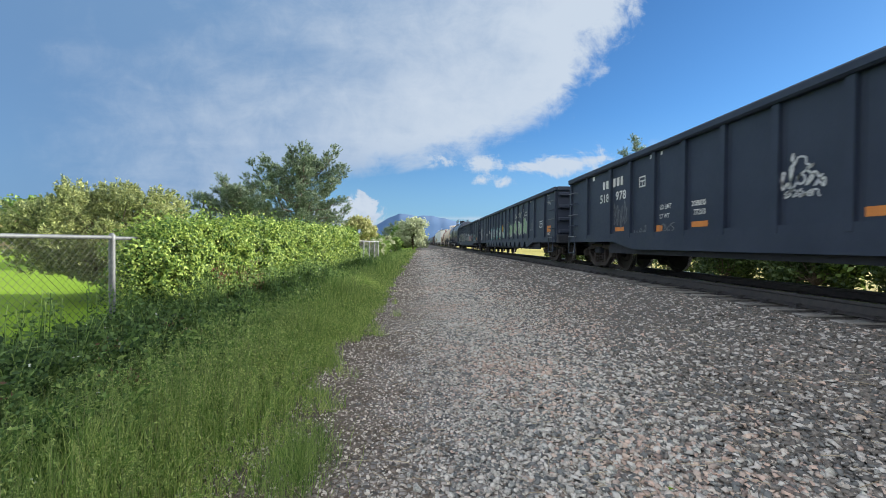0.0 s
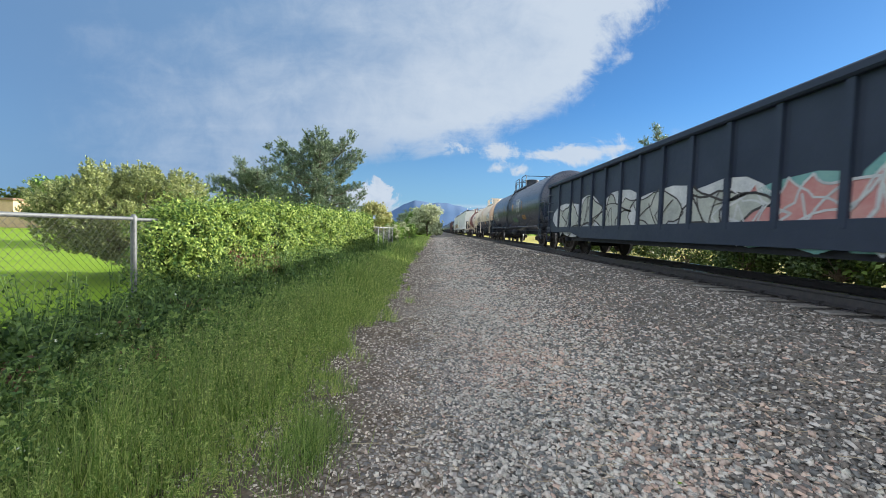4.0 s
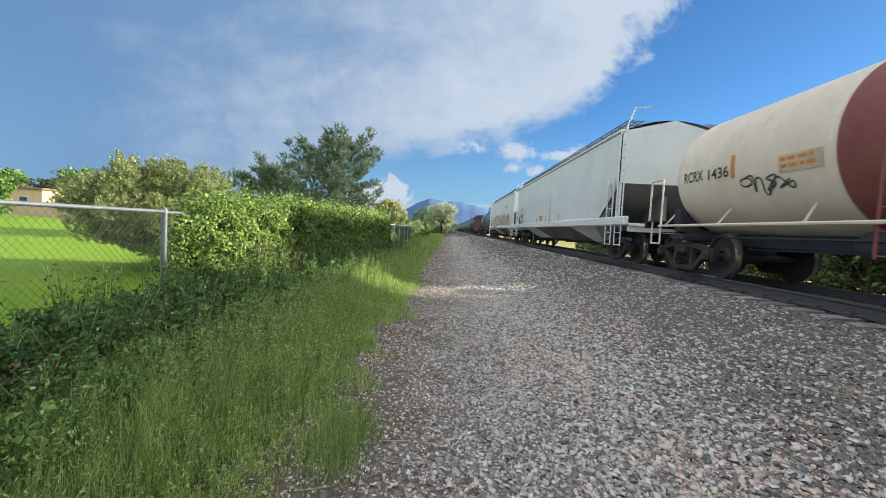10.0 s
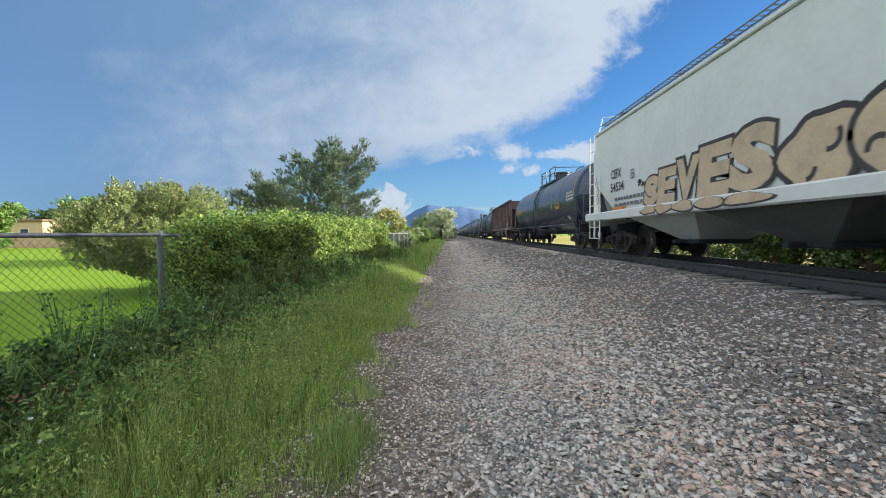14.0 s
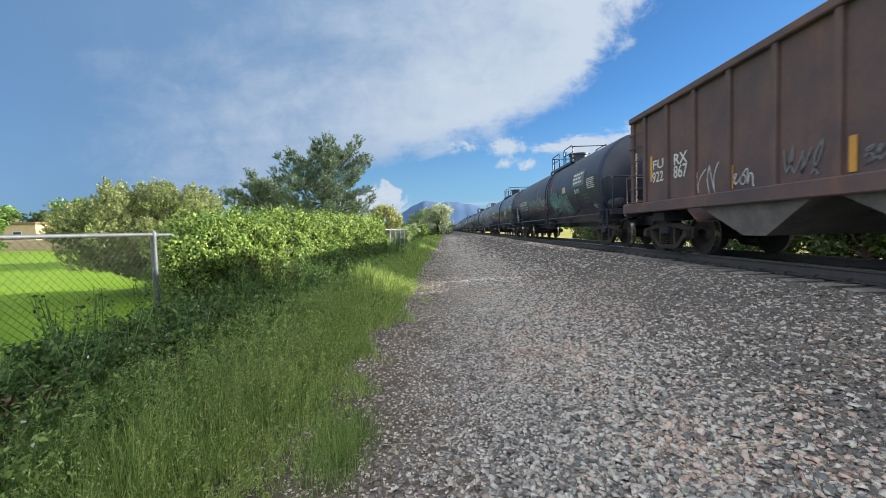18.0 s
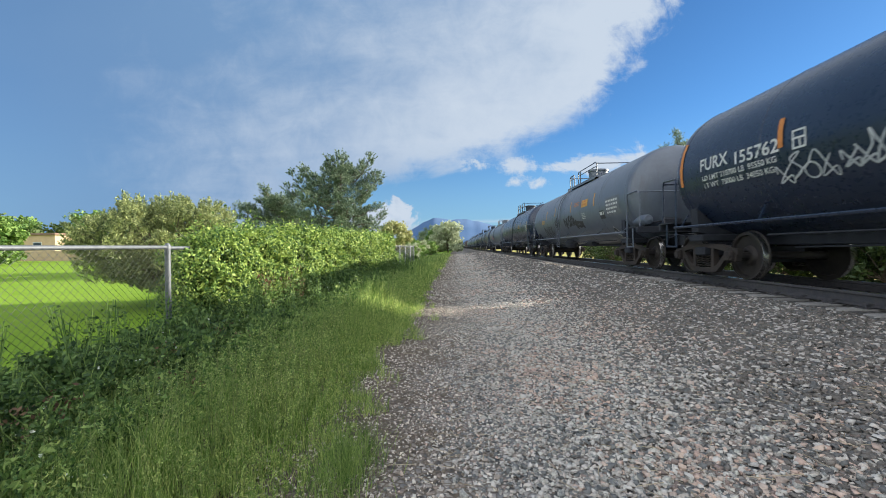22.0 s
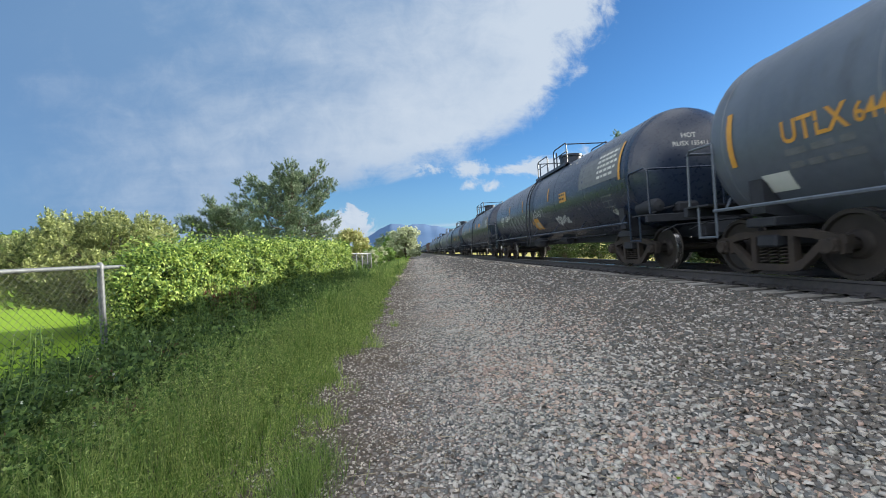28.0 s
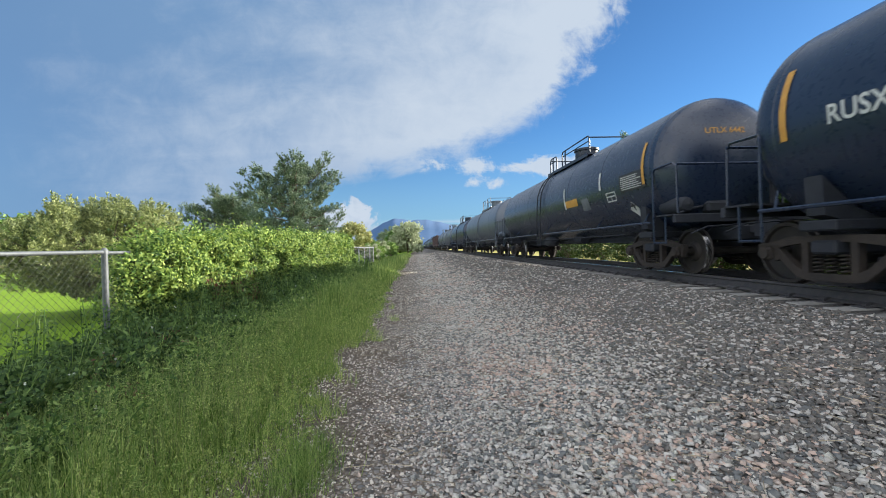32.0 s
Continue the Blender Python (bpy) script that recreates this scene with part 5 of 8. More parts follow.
        part("end_sill", MB().box(0, e * (half - 0.45), 1.08, 2.95, 0.14, 0.34, 0.02).box(0, e * (half - 0.9), 1.2, 2.9, 0.9, 0.04), m, car)
        part("end_rail", MB().tube([(-1.42, e * (half - 0.45), 1.2), (-1.42, e * (half - 0.45), 1.95), (-0.2, e * (half - 0.45), 1.95)], 0.02, 6), m, car)
        add_truck(car, e * (half - 1.85))
        part("body_bolster", MB().box(0, e * (half - 1.85), 0.86, 2.6, 0.5, 0.2, 0.02), M["under_steel"], car)
    part("center_sill", MB().box(0, 0, 0.92, 0.5, 2 * half - 1.0, 0.3, 0.02), M["under_steel"], car)
    span = 2 * (y1 - 2.5)
    for k in range(3):
        y = -span / 2 + span * (k + 0.5) / 3
        hw = span / 6
        v = [(-1.42, y - hw, zb), (1.42, y - hw, zb), (1.42, y + hw, zb), (-1.42, y + hw, zb), (-1.25, y - 0.25, 0.45), (1.25, y - 0.25, 0.45), (1.25, y + 0.25, 0.45), (-1.25, y + 0.25, 0.45)]
        part("outlet_bay", MB().add(v, [(0, 4, 5, 1), (1, 5, 6, 2), (2, 6, 7, 3), (3, 7, 4, 0), (4, 7, 6, 5)]), M["bay_steel"], car, "dusty grey outlet bay")
    hand_brake(car, -(half - 0.30), 2.5)
    return car, half, flat(-1.445), flat(-1.56)


# never in view: added so the near ground stays in the train's shadow
gondola(-25.82, -5.92, "unseen dark gondola car added ahead for its shadow")
gon_a = gondola(-5.92, 13.98, "dark gondola car with white tag and stencils", du=0.32)
gon_b = gondola(13.98, 34.28, "dark gondola car with green and white graffiti", notched=True, du=0.32)
gon_c = gondola(34.28, 53.9, "dark gondola car with pink and white graffiti", du=0.16, bays=(1.46, 1.37), inset=0.52)
tank_a = tank_car(53.9, 71.95, "black_paint", R=1.45, zc=2.30, inset=0.72, label="clean black tank car with white stencils", ladder_at=0.28)
tank_b = tank_car(71.95, 86.15, "cream_rusty", inset=0.9, rail_mat="cream_paint", label="rust-stained cream tank car with black lower half", lower="black_paint", lower_z=-0.44, dome=1.05, ladder_at=0.42, style=2, over=1.75)
tank_c = tank_car(86.15, 100.5, "cream_paint", R=1.30, zc=2.20, label="dirty cream tank car with a dark red middle band", ladder_at=0.72, style=2, rail_mat="red_band", end_mat="cream_paint", dome=0.7, over=1.75, inset=1.15)
band = [(1.304, -1.42), (1.306, -1.40), (1.306, 1.64), (1.304, 1.66)]
part("red_band", MB().lathe(band, 56, 0, 2.20), M["red_band"], tank_c[0], "faded dark red band round the tank", smooth=40)
hop_a = covered_hopper(100.5, 120.3, "pale grey covered hopper car with primed ends")
hop_b = covered_hopper(120.3, 139.75, "pale grey covered hopper car with tan graffiti")
tank_d = tank_car(139.75, 157.0, "black_paint", label="black tank car with yellow numbers and white scrawl", ladder_at=0.2)
rust_a = open_hopper(157.0, 172.4, "rusty brown ribbed open hopper car")
tank_e = tank_car(172.4, 190.1, "black_dull", inset=1.0, label="black tank car with teal and orange graffiti")
tank_f = tank_car(190.1, 207.05, "black_paint", inset=0.85, over=1.75, label="black tank car with grey label panels")
tank_g = tank_car(207.05, 223.4, "gray_paint", zc=2.14, label="dark grey tank car with black sprayed scrawls", ladder_at=0.69, style=2)
tank_h = tank_car(223.4, 241.05, "black_paint", label="black tank car with white label panels")
tank_i = tank_car(241.05, 257.5, "gray_paint", zc=2.14, label="dusty dark grey tank car with yellow numbers", ladder_at=0.69, style=2)
tank_j = tank_car(257.5, 274.85, "black_paint", label="black tank car with white scribbled tags", ladder_at=0.45, hoop_at=-0.45)
tank_k = tank_car(274.85, 292.4, "black_paint", label="black tank car with white tags and panels")
tank_l = tank_car(292.4, 309.3, "black_paint", label="black tank car with a yellow square sign", ladder_at=0.5, style=2)
tank_m = tank_car(309.3, 326.5, "gray_paint", label="dusty dark grey tank car")
s = 326.5
for paint in ("black_paint", "gray_paint", "gray_paint"):
    tank_car(s, s + 17.2, paint, label="tank car far along the train")
    s += 17.2
for k in range(2):
    open_hopper(s, s + 14.2, "rusty brown open hopper car far along the train")
    s += 14.2
for k in range(10):
    tank_car(s, s + 17.2, ("black_paint", "black_dull", "gray_paint")[k % 3], label="tank car far along the train")
    s += 17.2


# ---- writing, signs and paint on the cars ----
def fit_text(car, put, body, u, w, length, h, mat):
    """A line of lettering of a given length and height."""
    vs, fs = text_points(body)
    wide = max(p[0] for p in vs)
    return lettering(car, put, body, u, w, h, mat, length / (wide * h), "stencilled lettering")


def frame_sign(car, put, u, w, length, h, mat, t=0.03):
    """An outlined box with a cross bar."""
    mb = MB()
    for a, b, c, d in ((0, length, 0, t), (0, length, h - t, h), (0, t, 0, h), (length - t, length, 0, h), (0, length, h * 0.5, h * 0.5 + t), (length * 0.5, length * 0.5 + t, 0, h * 0.5)):
        mb.add([put(u - a, w + c, 0.007), put(u - b, w + c, 0.007), put(u - b, w + d, 0.007), put(u - a, w + d, 0.007)], [(0, 1, 2, 3)])
    return part("outlined_box", mb, mat, car, "painted outlined box")


def lined_panel(car, put, u, w, length, h, ground, ink, rows):
    """A panel with lines of writing too small to read."""
    p = patch(car, put, u, w, length, h, ground, "label_panel", "label panel with small print", off=0.010)
    hh = h * 0.8 / (rows * 2.0)
    bars(p, put, u - length * 0.06, w + h * 0.86 - hh, length * 0.86, hh, ink, rows, 1.0, 0, "small_print", "lines of small print", 0.014)
    return p


def bubble_word(car, put, sill, body, u, w, length, heights, line, fill):
    """A fat sprayed word in filled letters with a dark outline, growing in height, its feet running on over the side sill."""
    step, at = length / len(body), u
    for k, letter in enumerate(body):
        h = heights[0] + (heights[1] - heights[0]) * k / (len(body) - 1)
        wide = step * (0.80 + 0.40 * k / (len(body) - 1))
        for fat, mat, off, name in ((0.190, line, 0.006 + 0.0008 * (k % 2), "graffiti_line"), (0.085, fill, 0.009 + 0.0008 * (k % 2), "graffiti")):
            vs, fs = text_points(letter, fat)
            x0, x1 = min(p[0] for p in vs), max(p[0] for p in vs)
            y0, y1 = min(p[1] for p in vs), max(p[1] for p in vs)
            grow = 1.12 if mat is line else 0.98
            mb = MB().add([put(at - wide * 0.5 - (p[0] - (x0 + x1) / 2) / (x1 - x0) * wide * grow - 0.10 * (p[1] - y0) / (y1 - y0), w + h * 0.5 + (p[1] - (y0 + y1) / 2) / (y1 - y0) * h * grow, off) for p in vs], fs)
            part(name, mb, mat, car, "sprayed letter" if mat is fill else "dark sprayed outline")
        foot, rim = MB(), MB()
        blob(rim, sill, at - wide * 0.5, 1.22, wide * 0.54, 0.115, 70 + k, 0.004)
        blob(foot, sill, at - wide * 0.5, 1.235, wide * 0.47, 0.095, 70 + k, 0.008)
        part("graffiti_line", rim, line, car, "dark sprayed outline")
        part("graffiti", foot, fill, car, "sprayed foot of the letter")
        at -= wide * 0.96


def head_text(car, half, R, zc, inset, body, x, z, h, mat):
    """A line of lettering on the dished near head."""
    vs, fs = text_points(body)
    def at(px, pz):
        r = min(math.hypot(px, pz) / R, 0.999)
        a = math.asin(r ** (1 / 0.85))
        return (px, -(half - inset) + 0.62 * (1 - math.cos(a)) - 0.008, zc + pz)
    return part("lettering", MB().add([at(x + p[0] * h, z + p[1] * h) for p in vs], [f[::-1] for f in fs]), mat, car, "stencilled lettering on the tank head")


M["white_patch"] = surface("white_patch", (0.585, 0.605, 0.59), (0.54, 0.56, 0.55), 1.2, 0.5, bump=0.04)
bars(gon_a[0], gon_a[2], 6.59, 2.17, 1.11, 0.21, M["mark_white"], 1, 0.5, 1)
fit_text(gon_a[0], gon_a[2], "518", 6.76, 1.83, 0.55, 0.22, M["mark_white"])
fit_text(gon_a[0], gon_a[2], "978", 5.86, 1.82, 0.53, 0.22, M["mark_white"])
frame_sign(gon_a[0], gon_a[2], 4.75, 1.99, 0.26, 0.24, M["mark_white"])
fit_text(gon_a[0], gon_a[2], "LD LMT", 3.93, 1.43, 0.38, 0.1, M["mark_white"])
fit_text(gon_a[0], gon_a[2], "LT WT", 3.93, 1.25, 0.32, 0.09, M["mark_white"])
fit_text(gon_a[0], gon_a[2], "208800", 2.95, 1.41, 0.37, 0.1, M["mark_white"])
fit_text(gon_a[0], gon_a[2], "77200", 2.89, 1.25, 0.31, 0.1, M["mark_white"])
patch(gon_a[0], gon_a[2], 2.94, 1.03, 0.42, 0.1, M["mark_orange"], "sign", "orange reflective strip")
patch(gon_a[0], gon_a[2], 5.86, 1.04, 0.44, 0.1, M["mark_orange"], "sign", "orange reflective strip")
fit_text(gon_a[0], gon_a[2], "EMPTY LOAD", 5.98, 0.77, 0.43, 0.07, M["mark_white"])
fit_text(gon_a[0], gon_a[2], "RELEASE ROD", 3.93, 0.69, 0.42, 0.06, M["mark_white"])
fit_text(gon_a[0], gon_a[2], "RETAINING VALVE", 3.01, 0.68, 0.56, 0.06, M["mark_white"])
scrawl(gon_a[0], gon_a[2], 5.91, 1.16, 0.7, 0.62, 3, M["mark_gray"], 0.025, 4)
scrawl(gon_a[0], gon_a[2], 4.96, 0.73, 0.57, 0.38, 4, M["mark_gray"], 0.02, 5)
scrawl(gon_a[0], gon_a[2], 3.91, 0.93, 0.49, 0.25, 5, M["mark_gray"], 0.02, 3)
patch(gon_a[0], gon_a[2], 4.05, 0.7, 0.21, 0.41, M["mark_orange"], "sign", "rust-orange smear")
scrawl(gon_a[0], gon_a[2], 1.12, 1.42, 0.62, 0.40, 6, M["spray_white"], 0.035, 5)
scrawl(gon_a[0], gon_a[2], 1.05, 1.33, 0.5, 0.16, 7, M["spray_white"], 0.025, 4)
scrawl(gon_a[0], gon_a[2], 0.95, 1.75, 0.25, 0.2, 8, M["spray_white"], 0.03, 1)
patch(gon_a[0], gon_a[2], 0.04, 1.03, 0.37, 0.11, M["mark_orange"], "sign", "orange reflective strip")
patch(gon_a[0], gon_a[2], 3.93, 2.55, 0.06, 0.07, M["mark_white"], "sign", "small white reflector")
patch(gon_a[0], gon_a[2], 4.32, 2.55, 0.06, 0.08, M["mark_white"], "sign", "small white reflector")
patch(gon_a[0], gon_a[2], 7.25, 2.51, 0.14, 0.11, M["mark_white"], "sign", "small white reflector")
graffiti(gon_b[0], gon_b[2], -1.47, 1.08, 4.18, 0.84, 11, M["spray_pale"], M["spray_green"], None, 6, 0.07)
scrawl(gon_b[0], gon_b[2], -3.28, 1.98, 2.42, 0.39, 14, M["spray_pale"], 0.05, 5)
frame_sign(gon_b[0], gon_b[2], -7.63, 1.39, 0.39, 0.27, M["mark_white"])
patch(gon_b[0], gon_b[2], -8.64, 1.19, 0.44, 0.23, M["mark_orange"], "sign", "orange reflective panel")
fit_text(gon_b[0], gon_b[2], "2 INCH HF", -8.71, 1.12, 0.31, 0.06, M["mark_white"])
fit_text(gon_b[0], gon_b[2], "COMP SHOES", -8.71, 1.07, 0.31, 0.05, M["mark_white"])
fit_text(gon_b[0], gon_b[2], "CU FT 3650", -8.7, 2.21, 0.37, 0.12, M["mark_white"])
bars(gon_b[0], gon_b[2], -8.72, 2.554, 0.25, 0.046, M["mark_gray"], 3, 1.1, 0)
scrawl(gon_b[0], gon_b[2], -6.31, 1.38, 0.43, 0.45, 8, M["mark_gray"], 0.03, 3)
bars(gon_b[0], gon_b[2], -6.14, 1.31, 0.77, 0.07, M["mark_gray"], 1, 1.1, 0)
patch(gon_b[0], gon_b[2], -8.22, 2.58, 0.07, 0.08, M["mark_white"], "sign", "small white reflector")
patch(gon_b[0], gon_b[2], -8.61, 2.59, 0.06, 0.08, M["mark_white"], "sign", "small white reflector")
patch(gon_b[0], gon_b[2], -6.15, 2.57, 0.13, 0.11, M["mark_white"], "sign", "small white reflector")
graffiti(gon_b[0], gon_b[2], 4.25, 1.02, 4.62, 0.75, 13, M["spray_black"], M["spray_ice"], M["spray_teal"], 6, 0.05)
scrawl(gon_b[0], gon_b[2], 0.36, 1.38, 0.56, 0.5, 9, M["spray_yellow"], 0.07, 4)
patch(gon_b[0], gon_b[2], 1.17, 1.04, 0.47, 0.11, M["mark_yellow"], "sign", "yellow reflective strip")
fit_text(gon_b[0], gon_b[2], "LD LMT 209", 6.26, 1.33, 0.75, 0.1, M["mark_white"])
fit_text(gon_b[0], gon_b[2], "LT WT", 6.25, 1.2, 0.47, 0.09, M["mark_white"])
patch(gon_b[0], gon_b[2], 4.82, 1.43, 0.27, 0.22, M["mark_white"], "sign", "white label")
patch(gon_b[0], gon_b[2], 6.93, 1.05, 0.33, 0.1, M["mark_orange"], "sign", "orange reflective strip")
scrawl(gon_b[0], gon_b[2], 8.75, 1.25, 1.1, 1.15, 15, M["spray_white"], 0.05, 3)
scrawl(gon_b[0], gon_b[2], 8.65, 0.98, 0.9, 0.85, 44, M["spray_white"], 0.05, 2)
patch(gon_b[0], gon_b[2], 8.35, 1.16, 0.34, 0.17, M["rust_stain"], "sign", "rust-brown panel")
fit_text(gon_b[0], gon_b[2], "2 INCH HF", 8.36, 1.04, 0.42, 0.06, M["mark_white"])
fit_text(gon_b[0], gon_b[2], "51", 7.05, 1.88, 0.50, 0.27, M["mark_gray"])
scrawl(gon_b[0], gon_b[2], 7.25, 1.35, 0.36, 0.30, 45, M["mark_gray"], 0.025, 3)
scrawl(gon_b[0], gon_b[2], 8.83, 1.19, 0.4, 0.87, 19, M["spray_white"], 0.05, 3)
graffiti(gon_c[0], gon_c[2], 7.58, 0.67, 9.86, 1.18, 17, M["spray_black"], M["spray_pale"], M["spray_white"], 5, 0.06)
graffiti(gon_c[0], gon_c[2], -1.46, 0.6, 4.32, 1.06, 18, M["spray_white"], M["spray_pink"], M["spray_teal"], 4, 0.07)
graffiti(gon_c[0], gon_c[2], -5.55, 0.75, 1.56, 0.79, 19, M["spray_black"], M["spray_teal"], M["spray_pale"], 3, 0.06)
patch(gon_c[0], gon_c[2], -8.02, 1.04, 0.4, 0.21, M["mark_orange"], "sign", "orange reflective panel")
patch(gon_c[0], gon_c[2], -8.16, 1.27, 0.22, 0.08, M["mark_white"], "sign", "white label")
frame_sign(gon_c[0], gon_c[2], -7.14, 0.83, 0.47, 0.31, M["mark_white"])
bars(gon_c[0], gon_c[2], -7.11, 1.548, 0.53, 0.052, M["mark_gray"], 4, 1.1, 0)
fit_text(gon_c[0], gon_c[2], "2 INCH HF COMP SHOES", -8.23, 0.82, 0.88, 0.07, M["mark_white"])
fit_text(tank_a[0], tank_a[2], "CBTX", 7.39, -0.35, 0.97, 0.22, M["mark_white"])
fit_text(tank_a[0], tank_a[2], "729759", 6.35, -0.32, 1.13, 0.23, M["mark_white"])
fit_text(tank_a[0], tank_a[2], "LD LMT", 7.02, -0.50, 0.42, 0.10, M["mark_white"])
fit_text(tank_a[0], tank_a[2], "201000 LB   91150 KG", 6.45, -0.49, 1.40, 0.10, M["mark_white"])
fit_text(tank_a[0], tank_a[2], "LT WT", 7.0, -0.68, 0.38, 0.10, M["mark_white"])
fit_text(tank_a[0], tank_a[2], "85000 LB   38550 KG", 6.42, -0.67, 1.30, 0.10, M["mark_white"])
stripe(tank_a[0], tank_a[2], 5.01, -0.18, 0.42, "mark_orange", 0.1)
stripe(tank_a[0], tank_a[2], 7.62, -0.30, 0.80, "mark_yellow", 0.1)
stripe(tank_a[0], tank_a[2], 2.22, -0.19, 0.47, "mark_yellow", 0.1)
stripe(tank_a[0], tank_a[2], -0.95, -0.19, 0.45, "mark_yellow", 0.1)
frame_sign(tank_a[0], tank_a[2], 4.44, -0.31, 0.3, 0.22, M["mark_gray"])
patch(tank_a[0], tank_a[2], 1.4, 0.01, 0.56, 0.39, M["black_dull"], "sign", "dull repainted square")
scrawl(tank_a[0], tank_a[2], -0.4, -0.94, 1.33, 0.32, 21, M["spray_green"], 0.05, 7)
bars(tank_a[0], tank_a[2], -0.71, -0.55, 0.59, 0.05, M["mark_gray"], 1, 1.1, 0)
fit_text(tank_a[0], tank_a[2], "NOT FOR CLASS 3", -1.94, 0.23, 1.23, 0.21, M["mark_white"])
fit_text(tank_a[0], tank_a[2], "FLAMMABLES WITH", -2.08, 0.1, 0.93, 0.16, M["mark_white"])
fit_text(tank_a[0], tank_a[2], "API GRAVITY", -2.08, -0.05, 0.98, 0.15, M["mark_white"])
fit_text(tank_a[0], tank_a[2], "GREATER THAN", -2.06, -0.21, 1.01, 0.16, M["mark_white"])
fit_text(tank_a[0], tank_a[2], "50 DEGREES", -2.1, -0.34, 0.89, 0.13, M["mark_white"])
fit_text(tank_a[0], tank_a[2], "SR 11961", -2.23, -0.63, 0.62, 0.13, M["mark_white"])
lined_panel(tank_a[0], tank_a[2], -3.37, -0.84, 0.8, 0.25, M["mark_yellow"], M["mark_black"], 2)
stripe(tank_a[0], tank_a[2], -3.64, -0.21, 0.46, "mark_yellow", 0.1)
fit_text(tank_b[0], tank_b[2], "HYDROCHLORIC ACID", -4.27, 0.22, 1.14, 0.17, M["mark_black"])
lined_panel(tank_b[0], tank_b[2], -4.3, -0.22, 0.99, 0.44, M["white_paint"], M["mark_gray"], 7)
frame_sign(tank_b[0], tank_b[2], -3.36, -0.72, 0.5, 0.26, M["mark_white"])
diamond(tank_b[0], tank_b[2], -5.21, -0.86, 0.2, "1789", out=0.15)
stripe(tank_b[0], tank_b[2], -5.36, -0.74, 0.82, "mark_yellow", 0.1)
stripe(tank_b[0], tank_b[2], -2.9, -0.33, 0.41, "mark_yellow", 0.1)
bars(tank_b[0], tank_b[2], -3.36, 0.063, 0.67, 0.037, M["mark_gray"], 6, 1.1, 0)
bars(tank_b[0], tank_b[2], -4.2, -0.779, 0.62, 0.039, M["mark_gray"], 2, 1.1, 0)
fit_text(tank_b[0], tank_b[2], "UTLX", 4.88, -0.24, 0.90, 0.27, M["mark_black"])
stripe(tank_b[0], tank_b[2], 2.72, -0.28, 0.45, "spray_tan", 0.12)
stripe(tank_b[0], tank_b[2], 5.42, -0.75, 0.80, "spray_tan", 0.1)
fit_text(tank_b[0], tank_b[2], "130687", 3.89, -0.26, 0.93, 0.27, M["mark_black"])
bars(tank_b[0], tank_b[2], 2.58, -0.194, 0.93, 0.044, M["mark_gray"], 3, 1.1, 0)
lined_panel(tank_b[0], tank_b[2], -1.41, -0.72, 0.77, 0.27, M["mark_yellow"], M["mark_black"], 3)
fit_text(tank_b[0], tank_b[2], "LD LMT 197500 LB  89600 KG", 4.9, -0.62, 1.75, 0.085, M["mark_white"])
fit_text(tank_b[0], tank_b[2], "LT WT  65500 LB  29700 KG", 4.85, -0.76, 1.7, 0.085, M["mark_white"])
fit_text(tank_b[0], tank_b[2], "THE TANK CAR PEOPLE", 4.85, -0.39, 1.05, 0.085, M["mark_gray"])
bars(tank_b[0], tank_b[2], 1.45, 0.312, 0.48, 0.048, M["mark_gray"], 3, 1.1, 0)
fit_text(tank_c[0], tank_c[2], "1436", 4.46, -0.22, 0.67, 0.21, M["mark_black"])
fit_text(tank_c[0], tank_c[2], "RCRX", 5.24, -0.2, 0.68, 0.22, M["mark_black"])
scrawl(tank_c[0], tank_c[2], 3.51, -0.6, 1.11, 0.45, 23, M["spray_black"], 0.035, 4)
scrawl(tank_c[0], tank_c[2], -1.37, -0.67, 0.84, 0.63, 24, M["spray_black"], 0.05, 4)
stripe(tank_c[0], tank_c[2], 3.73, -0.27, 0.42, "mark_orange", 0.1)
lined_panel(tank_c[0], tank_c[2], 2.63, -0.32, 0.78, 0.27, M["spray_tan"], M["mark_orange"], 2)
bars(tank_c[0], tank_c[2], -1.49, -0.657, 0.81, 0.037, M["mark_gray"], 3, 1.1, 0)
patch(tank_c[0], tank_c[2], -1.29, -0.17, 0.1, 0.34, M["spray_tan"], "sign", "tan strip")
fit_text(tank_c[0], tank_c[2], "HYDROCHLORIC ACID", -3.78, 0.21, 1.17, 0.24, M["mark_black"])
lined_panel(tank_c[0], tank_c[2], -3.75, -0.76, 1.11, 0.84, M["cream_paint"], M["mark_gray"], 13)
stripe(tank_c[0], tank_c[2], -5.28, -0.45, 0.6, "mark_yellow", 0.1)
lined_panel(tank_c[0], tank_c[2], -2.65, -0.68, 0.39, 0.23, M["mark_black"], M["mark_gray"], 1)
fit_text(tank_c[0], tank_c[2], "AAR-ST-402", -3.2, 0.17, 0.62, 0.12, M["mark_black"])
stripe(tank_c[0], tank_c[2], -3.23, -0.32, 0.48, "mark_orange", 0.1)
diamond(tank_c[0], tank_c[2], -4.4, -0.94, 0.33, "1789")
stripe(hop_a[0], hop_a[2], -2.46, 1.24, 0.42, "mark_orange", 0.1)
stripe(hop_a[0], hop_a[2], -0.05, 1.24, 0.42, "mark_orange", 0.1)
stripe(hop_a[0], hop_a[2], 2.15, 1.26, 0.37, "mark_orange", 0.1)
lined_panel(hop_a[0], hop_a[2], 1.42, 1.44, 0.78, 0.27, M["mark_yellow"], M["mark_orange"], 2)
patch(hop_a[0], hop_a[2], 7.30, 2.14, 0.98, 0.40, M["white_patch"], "sign", "repainted pale patch", 0.004)
patch(hop_a[0], hop_a[2], 5.25, 1.36, 6.1, 1.30, M["white_patch"], "sign", "repainted pale patch", 0.004)
